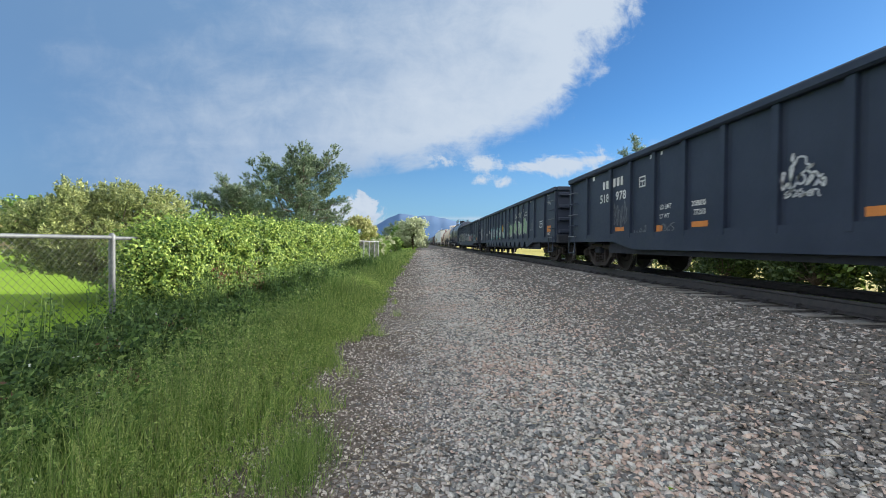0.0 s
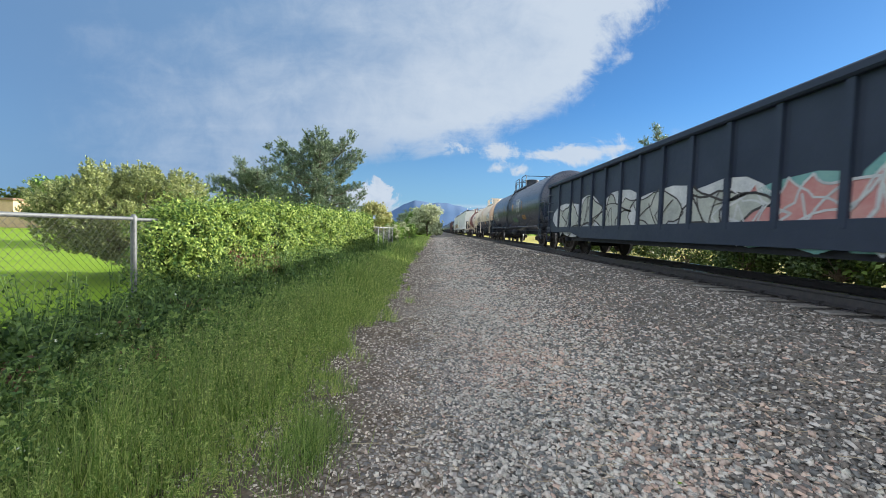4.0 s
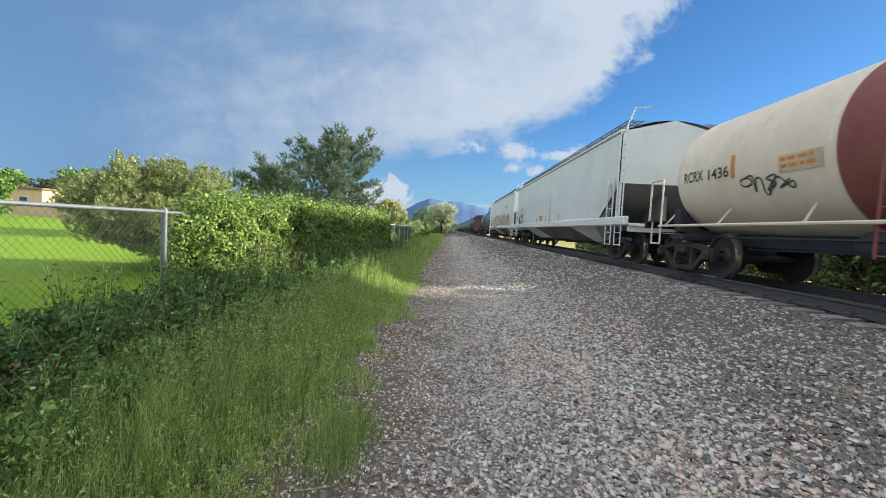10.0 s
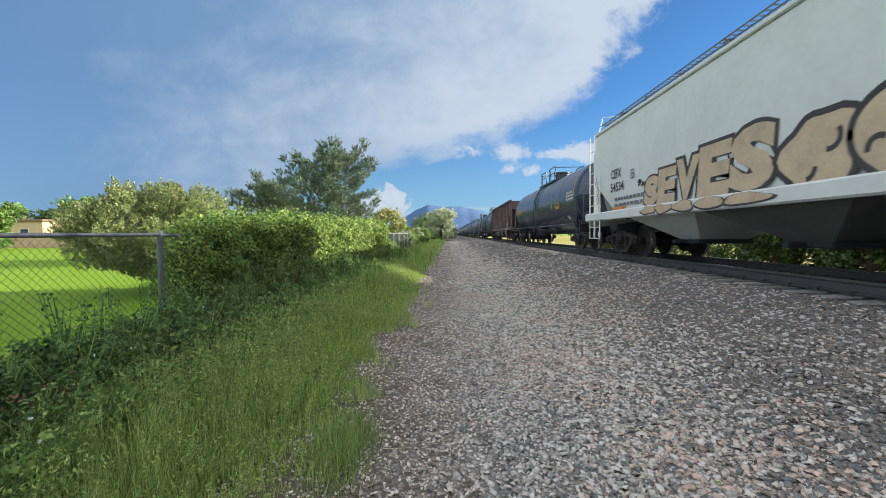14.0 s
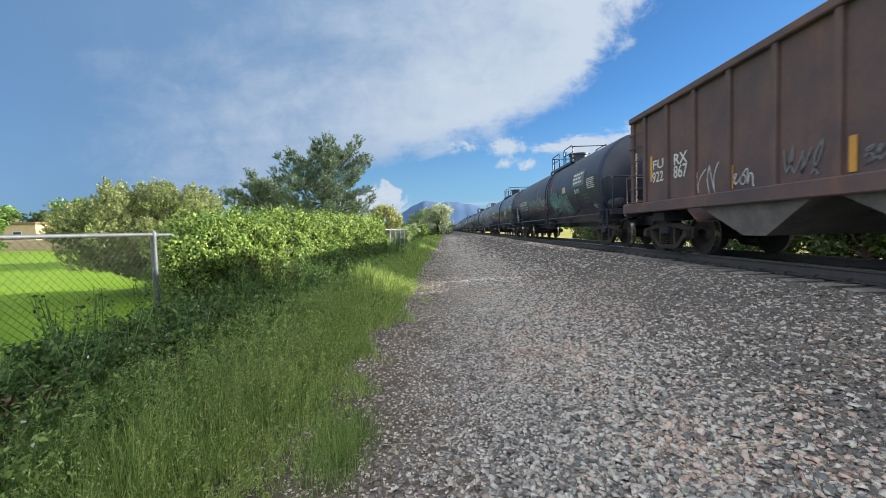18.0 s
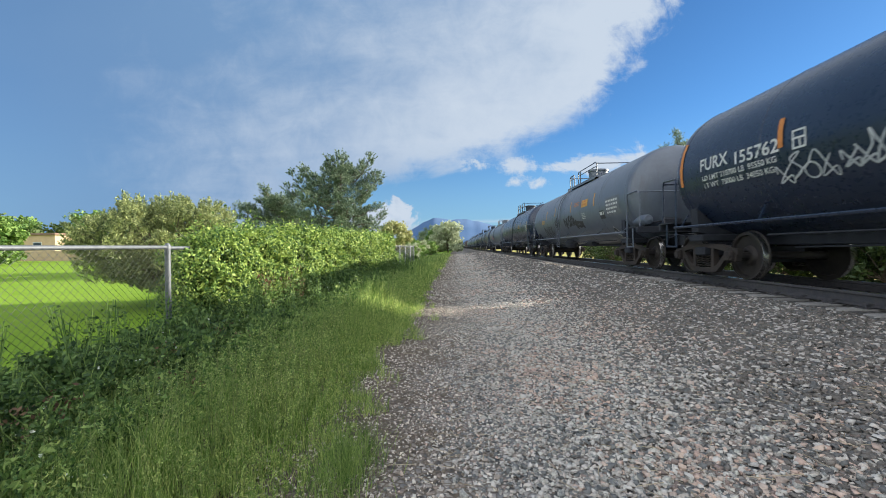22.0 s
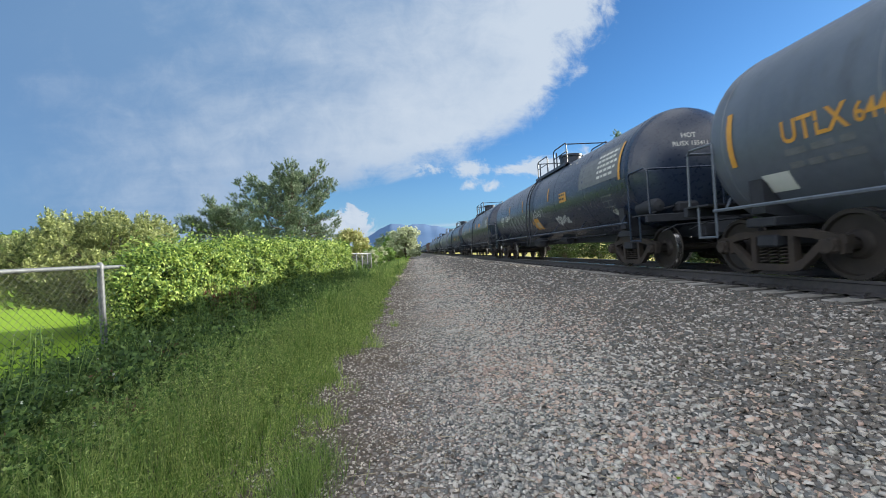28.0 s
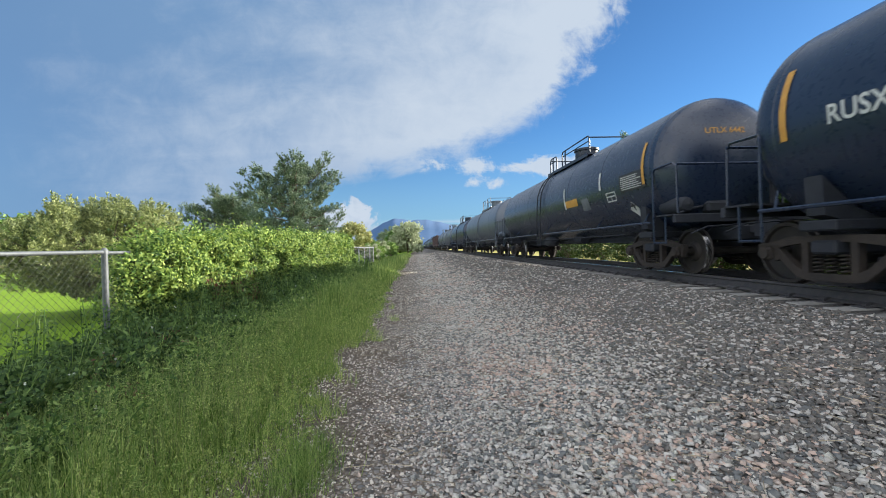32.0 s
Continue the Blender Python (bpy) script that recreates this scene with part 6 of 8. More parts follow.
fit_text(hop_a[0], hop_a[2], "OCPX", 7.15, 2.21, 0.7, 0.24, M["mark_black"])
fit_text(hop_a[0], hop_a[2], "61082", 7.17, 1.76, 0.8, 0.26, M["mark_black"])
fit_text(hop_a[0], hop_a[2], "LD LMT 188800 LBS", 7.16, 1.5, 0.91, 0.11, M["mark_black"])
fit_text(hop_a[0], hop_a[2], "LT WT  66200 LBS", 7.16, 1.37, 0.93, 0.09, M["mark_black"])
stripe(hop_a[0], hop_a[2], 7.51, 1.25, 0.83, "mark_orange", 0.1)
stripe(hop_a[0], hop_a[2], 5.57, 1.25, 0.39, "mark_orange", 0.1)
frame_sign(hop_a[0], hop_a[2], 5.61, 1.94, 0.19, 0.26, M["mark_gray"])
bubble_word(hop_b[0], hop_b[2], hop_b[3], "SEVES", 5.22, 1.34, 4.2, (0.70, 1.06), M["spray_black"], M["spray_tan"])
fit_text(hop_b[0], hop_b[2], "CEFX", 7.27, 2.28, 0.72, 0.26, M["mark_black"])
fit_text(hop_b[0], hop_b[2], "54534", 7.29, 1.9, 0.91, 0.25, M["mark_black"])
bars(hop_b[0], hop_b[2], 7.0, 1.619, 1.89, 0.081, M["mark_gray"], 2, 1.1, 0)
patch(hop_b[0], hop_b[2], 7.16, 1.32, 0.83, 0.12, M["mark_orange"], "sign", "orange strip")
patch(hop_b[0], hop_b[2], 2.22, 1.32, 0.4, 0.1, M["mark_yellow"], "sign", "yellow strip")
frame_sign(hop_b[0], hop_b[2], 5.95, 2.12, 0.21, 0.25, M["mark_gray"])
scrawl(hop_b[0], hop_b[2], 5.52, 1.85, 0.37, 0.24, 33, M["spray_black"], 0.04, 2)
graffiti(hop_b[0], hop_b[2], -2.93, 1.18, 3.6, 1.08, 35, M["spray_black"], M["spray_tan"], None, 5, 0.06, bubbly=True)
graffiti(hop_b[0], hop_b[2], 0.9, 1.21, 3.71, 1.06, 36, M["spray_black"], M["spray_tan"], None, 4, 0.09, bubbly=True)
scrawl(hop_b[0], hop_b[2], -6.03, 1.88, 0.45, 0.27, 37, M["spray_black"], 0.04, 2)
patch(hop_b[0], hop_b[2], -6.98, 1.3, 0.82, 0.15, M["mark_orange"], "sign", "orange strip")
scrawl(hop_b[0], hop_b[2], -4.01, 2.86, 0.99, 0.26, 38, M["mark_orange"], 0.06, 5)
frame_sign(hop_b[0], hop_b[2], -7.22, 1.51, 0.29, 0.27, M["mark_gray"])
bars(hop_b[0], hop_b[2], -7.65, 1.2, 0.43, 0.04, M["mark_gray"], 3, 1.1, 0)
patch(hop_b[0], hop_b[2], -7.69, 0.83, 0.35, 0.18, M["white_paint"], "sign", "white lift-pad plate")
bars(tank_d[0], tank_d[2], 6.46, -0.21, 0.95, 0.26, M["mark_yellow"], 1, 0.5, 1)
fit_text(tank_d[0], tank_d[2], "670757", 5.38, -0.22, 0.87, 0.26, M["mark_yellow"])
bars(tank_d[0], tank_d[2], 6.48, -0.417, 1.52, 0.087, M["mark_gray"], 3, 1.1, 0)
stripe(tank_d[0], tank_d[2], 6.99, -0.21, 1.02, "mark_yellow", 0.1)
scrawl(tank_d[0], tank_d[2], 6.99, -0.77, 0.57, 0.31, 41, M["mark_gray"], 0.02, 4)
graffiti(tank_d[0], tank_d[2], 4.19, -0.83, 0.84, 0.39, 42, M["spray_white"], None, None, 4, 0.06)
stripe(tank_d[0], tank_d[2], -3.32, -0.35, 0.51, "mark_white", 0.1)
lined_panel(tank_d[0], tank_d[2], -5.84, -0.24, 1.15, 0.48, M["mark_gray"], M["mark_white"], 3)
diamond(tank_d[0], tank_d[2], -5.44, -0.89, 0.18, "")
lined_panel(tank_d[0], tank_d[2], -3.92, -0.4, 0.76, 0.28, M["mark_yellow"], M["mark_black"], 1)
stripe(tank_d[0], tank_d[2], -6.89, -0.02, 0.93, "mark_yellow", 0.1)
fit_text(rust_a[0], rust_a[2], "FU", 5.8, 1.97, 0.49, 0.21, M["mark_white"])
fit_text(rust_a[0], rust_a[2], "RX", 4.91, 1.94, 0.51, 0.24, M["mark_white"])
fit_text(rust_a[0], rust_a[2], "922", 5.81, 1.67, 0.49, 0.24, M["mark_white"])
fit_text(rust_a[0], rust_a[2], "867", 4.91, 1.66, 0.51, 0.27, M["mark_white"])
graffiti(rust_a[0], rust_a[2], 4.1, 1.22, 0.66, 0.57, 51, M["spray_white"], None, None, 2, 0.03)
scrawl(rust_a[0], rust_a[2], 3.08, 1.28, 0.49, 0.27, 52, M["spray_white"], 0.03, 3)
graffiti(rust_a[0], rust_a[2], 2.06, 1.25, 0.69, 0.48, 53, M["mark_gray"], None, None, 3, 0.04)
graffiti(rust_a[0], rust_a[2], 0.07, 1.52, 0.55, 0.26, 54, M["spray_white"], None, None, 4, 0.05)
scrawl(rust_a[0], rust_a[2], 0.87, 1.31, 0.48, 0.3, 55, M["mark_gray"], 0.03, 4)
stripe(rust_a[0], rust_a[2], 5.89, 1.7, 0.6, "mark_yellow", 0.1)
stripe(rust_a[0], rust_a[2], 3.16, 1.24, 0.42, "mark_yellow", 0.1)
stripe(rust_a[0], rust_a[2], 1.06, 1.25, 0.44, "mark_yellow", 0.1)
patch(rust_a[0], rust_a[2], -0.87, 1.43, 0.27, 0.49, M["mark_gray"], "sign", "chalky pale smear")
patch(rust_a[0], rust_a[2], -4.85, 1.20, 0.56, 0.74, M["mark_black"], "sign", "black stencil ground")
frame_sign(rust_a[0], rust_a[2], -4.87, 1.21, 0.54, 0.71, M["mark_white"])
bars(rust_a[0], rust_a[2], -4.95, 1.46, 0.38, 0.05, M["mark_white"], 3, 0.8, 0, "stencil", "small print", 0.009)
patch(rust_a[0], rust_a[2], -4.80, 1.66, 0.08, 0.14, M["mark_red"], "sign", "small red tag", 0.012)
patch(rust_a[0], rust_a[3], -4.70, 1.05, 0.58, 0.08, M["mark_white"], "sign", "pale plate on the sill")
scrawl(rust_a[0], rust_a[2], -0.93, 1.21, 0.48, 0.20, 56, M["spray_white"], 0.03, 3)
stripe(rust_a[0], rust_a[2], -2.58, 1.32, 0.48, "mark_yellow", 0.09)
frame_sign(rust_a[0], rust_a[2], -3.10, 1.32, 0.30, 0.34, M["mark_gray"], 0.022)
bars(rust_a[0], rust_a[2], -3.98, 1.90, 0.50, 0.16, M["mark_gray"], 1, 1.0, 5)
patch(rust_a[0], rust_a[2], -4.10, 1.45, 0.34, 0.08, M["mark_white"], "sign", "small white plate")
# rust showing through on the end bay
bloom = MB()
for u, w, ru, rw, k in ((-6.22, 3.02, 0.44, 0.22, 1), (-6.36, 2.74, 0.32, 0.20, 2), (-6.02, 2.52, 0.22, 0.26, 3), (-5.88, 2.20, 0.10, 0.24, 4)):
    blob(bloom, rust_a[2], u, w, ru, rw, 200 + k, 0.004 + 0.0006 * k)
part("rust_patch", bloom, M["rust_bloom"], rust_a[0], "red-brown rust showing through the paint")
fit_text(tank_e[0], tank_e[2], "RUSX", 6.64, -0.18, 0.87, 0.24, M["mark_white"])
fit_text(tank_e[0], tank_e[2], "155254", 5.65, -0.17, 1.11, 0.26, M["mark_white"])
fit_text(tank_e[0], tank_e[2], "LD LMT", 6.51, -0.35, 0.68, 0.1, M["mark_white"])
fit_text(tank_e[0], tank_e[2], "LT WT", 6.57, -0.48, 0.61, 0.1, M["mark_white"])
fit_text(tank_e[0], tank_e[2], "205100 LB   93000 KG", 5.72, -0.34, 1.32, 0.10, M["mark_white"])
fit_text(tank_e[0], tank_e[2], "80900 LB   36700 KG", 5.72, -0.49, 1.25, 0.10, M["mark_white"])
stripe(tank_e[0], tank_e[2], 7.17, -0.32, 0.95, "mark_yellow", 0.1)
stripe(tank_e[0], tank_e[2], 4.44, -0.06, 0.47, "mark_orange", 0.1)
scrawl(tank_e[0], tank_e[2], 6.2, -0.82, 0.95, 0.24, 66, M["mark_gray"], 0.03, 5)
scrawl(tank_e[0], tank_e[2], 7.1, -0.80, 0.5, 0.42, 67, M["mark_gray"], 0.03, 4)
graffiti(tank_e[0], tank_e[2], 4.1, -0.71, 3.38, 0.74, 61, M["spray_pale"], M["graf_teal"], None, 5, 0.03)
graffiti(tank_e[0], tank_e[2], 3.69, -0.82, 3.98, 0.47, 65, M["mark_black"], M["graf_red"], None, 6, 0.03)
graffiti(tank_e[0], tank_e[2], 0.99, -0.68, 1.38, 0.6, 62, M["spray_pale"], M["graf_teal"], None, 3, 0.035)
graffiti(tank_e[0], tank_e[2], -1.08, -0.96, 1.28, 1.0, 63, M["spray_teal"], M["graf_teal"], None, 4, 0.05)
graffiti(tank_e[0], tank_e[2], -2.3, -1.06, 1.5, 0.9, 64, M["spray_teal"], M["graf_red"], None, 5, 0.06)
lined_panel(tank_e[0], tank_e[2], -1.25, -0.77, 1.04, 0.42, M["mark_black"], M["mark_white"], 4)
stripe(tank_e[0], tank_e[2], 1.57, -0.07, 0.49, "mark_orange", 0.1)
stripe(tank_e[0], tank_e[2], -1.35, -0.03, 0.44, "mark_orange", 0.1)
patch(tank_e[0], tank_e[2], -3.13, -0.15, 0.42, 0.24, M["spray_tan"], "sign", "faded orange label")
lined_panel(tank_e[0], tank_e[2], -4.54, -0.04, 1.28, 0.54, M["mark_gray"], M["mark_white"], 3)
lined_panel(tank_e[0], tank_e[2], -6.08, -0.29, 0.93, 0.47, M["mark_black"], M["mark_white"], 6)
fit_text(tank_e[0], tank_e[2], "ASPHALT", -6.09, -0.28, 0.31, 0.07, M["mark_white"])
frame_sign(tank_e[0], tank_e[2], -5.52, -0.71, 0.54, 0.32, M["mark_gray"])
diamond(tank_e[0], tank_e[2], -6.32, -0.89, 0.21, "3257")
fit_text(tank_e[0], tank_e[2], "SR 11961", -4.73, -0.29, 0.51, 0.16, M["mark_white"])
fit_text(tank_f[0], tank_f[2], "FURX", 6.25, -0.08, 0.85, 0.24, M["mark_white"])
fit_text(tank_f[0], tank_f[2], "155762", 5.28, -0.13, 1.05, 0.22, M["mark_white"])
scrawl(tank_f[0], tank_f[2], 4.33, -0.68, 0.96, 0.51, 71, M["spray_white"], 0.03, 4)
scrawl(tank_f[0], tank_f[2], 3.26, -0.62, 1.21, 0.45, 72, M["spray_white"], 0.035, 6)
scrawl(tank_f[0], tank_f[2], 2.03, -0.79, 0.93, 0.57, 73, M["spray_yellow"], 0.03, 5)
scrawl(tank_f[0], tank_f[2], 0.91, -0.97, 1.09, 0.75, 74, M["spray_white"], 0.04, 5)
scrawl(tank_f[0], tank_f[2], -0.18, -0.67, 0.6, 0.49, 75, M["mark_gray"], 0.035, 3)
scrawl(tank_f[0], tank_f[2], -2.64, -0.76, 0.84, 0.44, 76, M["spray_white"], 0.05, 5)
bars(tank_f[0], tank_f[2], -1.66, -0.445, 0.86, 0.055, M["mark_gray"], 4, 1.1, 0)
stripe(tank_f[0], tank_f[2], 1.37, -0.08, 0.44, "mark_yellow", 0.1)
stripe(tank_f[0], tank_f[2], -1.88, -0.06, 0.47, "mark_yellow", 0.1)
stripe(tank_f[0], tank_f[2], -1.44, -0.08, 0.47, "mark_gray", 0.1)
patch(tank_f[0], tank_f[2], -3.3, -0.32, 0.39, 0.25, M["spray_pale"], "sign", "pale label")
fit_text(tank_f[0], tank_f[2], "LD LMT 210700 LB  95550 KG", 6.2, -0.28, 1.9, 0.10, M["mark_white"])
fit_text(tank_f[0], tank_f[2], "LT WT  75000 LB  34050 KG", 6.18, -0.43, 1.8, 0.10, M["mark_white"])
stripe(tank_f[0], tank_f[2], 6.96, -0.30, 0.95, "mark_orange", 0.1)
stripe(tank_f[0], tank_f[2], 4.24, -0.09, 0.45, "mark_orange", 0.1)
frame_sign(tank_f[0], tank_f[2], 3.98, -0.17, 0.24, 0.28, M["mark_white"])
lined_panel(tank_f[0], tank_f[2], -5.78, -0.23, 1.06, 0.45, M["mark_gray"], M["mark_white"], 4)
patch(tank_f[0], tank_f[2], -3.0, -0.39, 0.92, 0.28, M["spray_tan"], "sign", "yellowed label")
diamond(tank_f[0], tank_f[2], -6.08, -0.92, 0.2, "")
stripe(tank_f[0], tank_f[2], -6.74, -0.29, 0.93, "mark_yellow", 0.1)
frame_sign(tank_f[0], tank_f[2], -5.48, -0.73, 0.63, 0.29, M["mark_gray"])
scrawl(tank_g[0], tank_g[2], 4.47, -0.97, 1.92, 0.79, 81, M["spray_black"], 0.06, 4)
scrawl(tank_g[0], tank_g[2], 1.82, -0.63, 0.75, 0.6, 82, M["spray_black"], 0.07, 3)
scrawl(tank_g[0], tank_g[2], 0.12, -0.63, 1.65, 0.6, 83, M["spray_black"], 0.1, 5)
scrawl(tank_g[0], tank_g[2], -1.57, -0.79, 0.97, 0.47, 84, M["spray_black"], 0.12, 6)
stripe(tank_g[0], tank_g[2], 3.56, -0.03, 0.44, "mark_yellow", 0.1)
stripe(tank_g[0], tank_g[2], 1.73, -0.01, 0.44, "mark_yellow", 0.1)
stripe(tank_g[0], tank_g[2], -1.03, -0.03, 0.45, "mark_yellow", 0.1)
lined_panel(tank_g[0], tank_g[2], -1.57, 0.11, 0.85, 0.23, M["gray_paint"], M["mark_orange"], 3)
lined_panel(tank_g[0], tank_g[2], -2.58, 0.04, 0.74, 0.28, M["mark_yellow"], M["mark_orange"], 2)
fit_text(tank_g[0], tank_g[2], "UTLX", 5.68, -0.2, 0.79, 0.24, M["mark_gray"])
bars(tank_g[0], tank_g[2], 4.7, -0.24, 0.68, 0.2, M["mark_yellow"], 1, 0.5, 1)
bars(tank_g[0], tank_g[2], -2.57, -0.22, 0.48, 0.03, M["mark_white"], 4, 1.1, 0)
lined_panel(tank_g[0], tank_g[2], -4.52, -0.55, 0.45, 0.29, M["mark_black"], M["mark_white"], 1)
stripe(tank_g[0], tank_g[2], -3.98, -0.04, 0.47, "mark_yellow", 0.1)
lined_panel(tank_g[0], tank_g[2], -5.14, -0.51, 1.16, 0.61, M["mark_gray"], M["mark_white"], 4)
diamond(tank_g[0], tank_g[2], -5.16, -1.15, 0.28, "")
fit_text(tank_h[0], tank_h[2], "RUSX", 6.8, -0.2, 0.99, 0.27, M["mark_white"])
fit_text(tank_h[0], tank_h[2], "155383", 5.66, -0.22, 1.15, 0.3, M["mark_white"])
fit_text(tank_h[0], tank_h[2], "LD LMT", 6.64, -0.36, 0.5, 0.09, M["mark_white"])
fit_text(tank_h[0], tank_h[2], "LT WT", 6.64, -0.50, 0.45, 0.09, M["mark_white"])
bars(tank_h[0], tank_h[2], 5.99, -0.355, 1.3, 0.075, M["mark_gray"], 2, 0.9, 0)
stripe(tank_h[0], tank_h[2], 7.19, -0.24, 0.97, "mark_white", 0.1)
stripe(tank_h[0], tank_h[2], 4.69, -0.05, 0.51, "mark_yellow", 0.1)
stripe(tank_h[0], tank_h[2], 1.6, -0.09, 0.56, "mark_yellow", 0.1)
stripe(tank_h[0], tank_h[2], -1.71, -0.0, 0.48, "mark_yellow", 0.1)
stripe(tank_h[0], tank_h[2], -4.41, -0.01, 0.48, "mark_yellow", 0.1)
lined_panel(tank_h[0], tank_h[2], -3.12, -0.17, 0.75, 0.27, M["mark_yellow"], M["mark_black"], 2)
bars(tank_h[0], tank_h[2], -1.29, -0.438, 1.03, 0.058, M["mark_gray"], 4, 1.1, 0)
bars(tank_h[0], tank_h[2], -3.08, -0.428, 0.72, 0.048, M["mark_gray"], 2, 1.1, 0)
bars(tank_h[0], tank_h[2], -4.36, -0.472, 0.45, 0.032, M["mark_gray"], 2, 1.1, 0)
lined_panel(tank_h[0], tank_h[2], -6.42, -0.55, 0.77, 0.59, M["mark_gray"], M["mark_white"], 6)
lined_panel(tank_h[0], tank_h[2], -6.27, -0.52, 0.69, 0.57, M["mark_gray"], M["spray_pale"], 3)
diamond(tank_h[0], tank_h[2], -5.42, -1.61, 0.6, "")
stripe(tank_h[0], tank_h[2], -7.09, -0.57, 0.8, "mark_yellow", 0.1)
scrawl(tank_i[0], tank_i[2], 3.25, -0.52, 2.95, 0.56, 91, M["spray_pink"], 0.05, 8)
stripe(tank_i[0], tank_i[2], 1.04, -0.15, 0.35, "mark_yellow", 0.1)
stripe(tank_i[0], tank_i[2], 3.52, -0.19, 0.36, "mark_yellow", 0.1)
fit_text(tank_i[0], tank_i[2], "UTLX", 5.69, -0.32, 0.85, 0.3, M["mark_yellow"])
patch(tank_i[0], tank_i[2], 6.18, -0.98, 0.43, 0.30, M["white_patch"], "sign", "small pale plate")
fit_text(tank_i[0], tank_i[2], "6449", 4.79, -0.31, 0.47, 0.23, M["mark_yellow"])
stripe(tank_i[0], tank_i[2], 6.58, -0.46, 0.82, "mark_yellow", 0.1)
bars(tank_i[0], tank_i[2], 5.69, -0.487, 0.97, 0.087, M["mark_gray"], 2, 1.1, 0)
fit_text(tank_j[0], tank_j[2], "RUSX", 6.12, -0.21, 0.83, 0.23, M["mark_white"])
fit_text(tank_j[0], tank_j[2], "155411", 5.11, -0.25, 1.06, 0.28, M["mark_white"])
fit_text(tank_j[0], tank_j[2], "LD LMT", 6.06, -0.36, 0.5, 0.09, M["mark_white"])
fit_text(tank_j[0], tank_j[2], "LT WT", 6.06, -0.50, 0.45, 0.09, M["mark_white"])
bars(tank_j[0], tank_j[2], 5.41, -0.355, 1.3, 0.075, M["mark_gray"], 2, 0.9, 0)
graffiti(tank_j[0], tank_j[2], 4.22, -0.95, 3.98, 0.78, 101, M["spray_white"], M["black_paint"], None, 7, 0.026, bubbly=True)
scrawl(tank_j[0], tank_j[2], 0.24, -0.49, 1.42, 0.44, 102, M["spray_white"], 0.03, 3)
patch(tank_j[0], tank_j[2], 0.41, -1.0, 0.84, 0.5, M["mark_yellow"], "sign", "yellow panel", slant=-0.16)
patch(tank_j[0], tank_j[2], 0.14, -0.92, 0.40, 0.26, M["spray_tan"], "sign", "faded square on the yellow panel", 0.008)
scrawl(tank_j[0], tank_j[2], -2.22, -0.94, 1.13, 0.35, 103, M["spray_white"], 0.07, 6)
lined_panel(tank_j[0], tank_j[2], -3.0, -0.2, 0.61, 0.3, M["mark_yellow"], M["mark_black"], 2)
bars(tank_j[0], tank_j[2], -1.11, -0.437, 1.0, 0.047, M["mark_gray"], 5, 1.1, 0)
bars(tank_j[0], tank_j[2], -3.03, -0.469, 0.49, 0.029, M["mark_gray"], 2, 1.1, 0)
stripe(tank_j[0], tank_j[2], 4.1, 0.04, 0.42, "mark_yellow", 0.1)
stripe(tank_j[0], tank_j[2], 1.64, -0.07, 0.53, "mark_yellow", 0.1)
stripe(tank_j[0], tank_j[2], -1.84, -0.01, 0.47, "mark_yellow", 0.1)
lined_panel(tank_j[0], tank_j[2], -5.74, -0.03, 1.3, 0.85, M["mark_gray"], M["mark_white"], 5)
patch(tank_j[0], tank_j[2], -4.62, -0.03, 1.12, 0.75, M["mark_gray"], "sign", "blank grey panel")
diamond(tank_j[0], tank_j[2], -6.29, -0.86, 0.17, "3257")
stripe(tank_j[0], tank_j[2], -6.94, -0.12, 0.93, "mark_yellow", 0.1)
frame_sign(tank_j[0], tank_j[2], -5.88, -0.72, 0.55, 0.33, M["mark_gray"])
fit_text(tank_k[0], tank_k[2], "155290", 5.64, -0.19, 1.13, 0.28, M["mark_white"])
scrawl(tank_k[0], tank_k[2], 4.12, -0.91, 2.47, 0.52, 111, M["spray_white"], 0.03, 6)
stripe(tank_k[0], tank_k[2], 4.48, -0.05, 0.47, "mark_yellow", 0.1)
stripe(tank_k[0], tank_k[2], 1.48, -0.05, 0.48, "mark_yellow", 0.1)
stripe(tank_k[0], tank_k[2], -1.99, -0.05, 0.47, "mark_yellow", 0.1)
bars(tank_k[0], tank_k[2], -1.6, -0.406, 0.98, 0.056, M["mark_gray"], 4, 1.1, 0)
frame_sign(tank_k[0], tank_k[2], 4.27, -0.16, 0.31, 0.26, M["mark_gray"])
lined_panel(tank_k[0], tank_k[2], -5.01, -0.07, 1.43, 0.78, M["mark_gray"], M["mark_gray"], 3)
lined_panel(tank_k[0], tank_k[2], -6.15, -0.16, 0.98, 0.59, M["mark_gray"], M["mark_white"], 6)
stripe(tank_k[0], tank_k[2], -7.03, -0.22, 0.91, "mark_yellow", 0.1)
patch(tank_k[0], tank_k[2], -3.34, 0.02, 0.71, 0.27, M["mark_orange"], "sign", "orange label")
diamond(tank_k[0], tank_k[2], -6.49, -0.85, 0.2, "3257")
patch(tank_l[0], tank_l[2], -2.06, -0.41, 1.04, 0.23, M["mark_yellow"], "sign", "yellow square sign")
lined_panel(tank_l[0], tank_l[2], -5.74, -0.37, 1.07, 0.4, M["mark_black"], M["mark_white"], 7)
frame_sign(tank_l[0], tank_l[2], -4.97, -0.53, 0.48, 0.25, M["mark_white"])
diamond(tank_l[0], tank_l[2], -6.03, -0.83, 0.21, "")
stripe(tank_l[0], tank_l[2], -6.71, -0.31, 0.91, "mark_yellow", 0.1)
stripe(tank_l[0], tank_l[2], -4.66, -0.17, 0.46, "mark_white", 0.1)
patch(tank_l[0], tank_l[2], -3.38, -0.62, 0.48, 0.36, M["mark_gray"], "sign", "pale label")
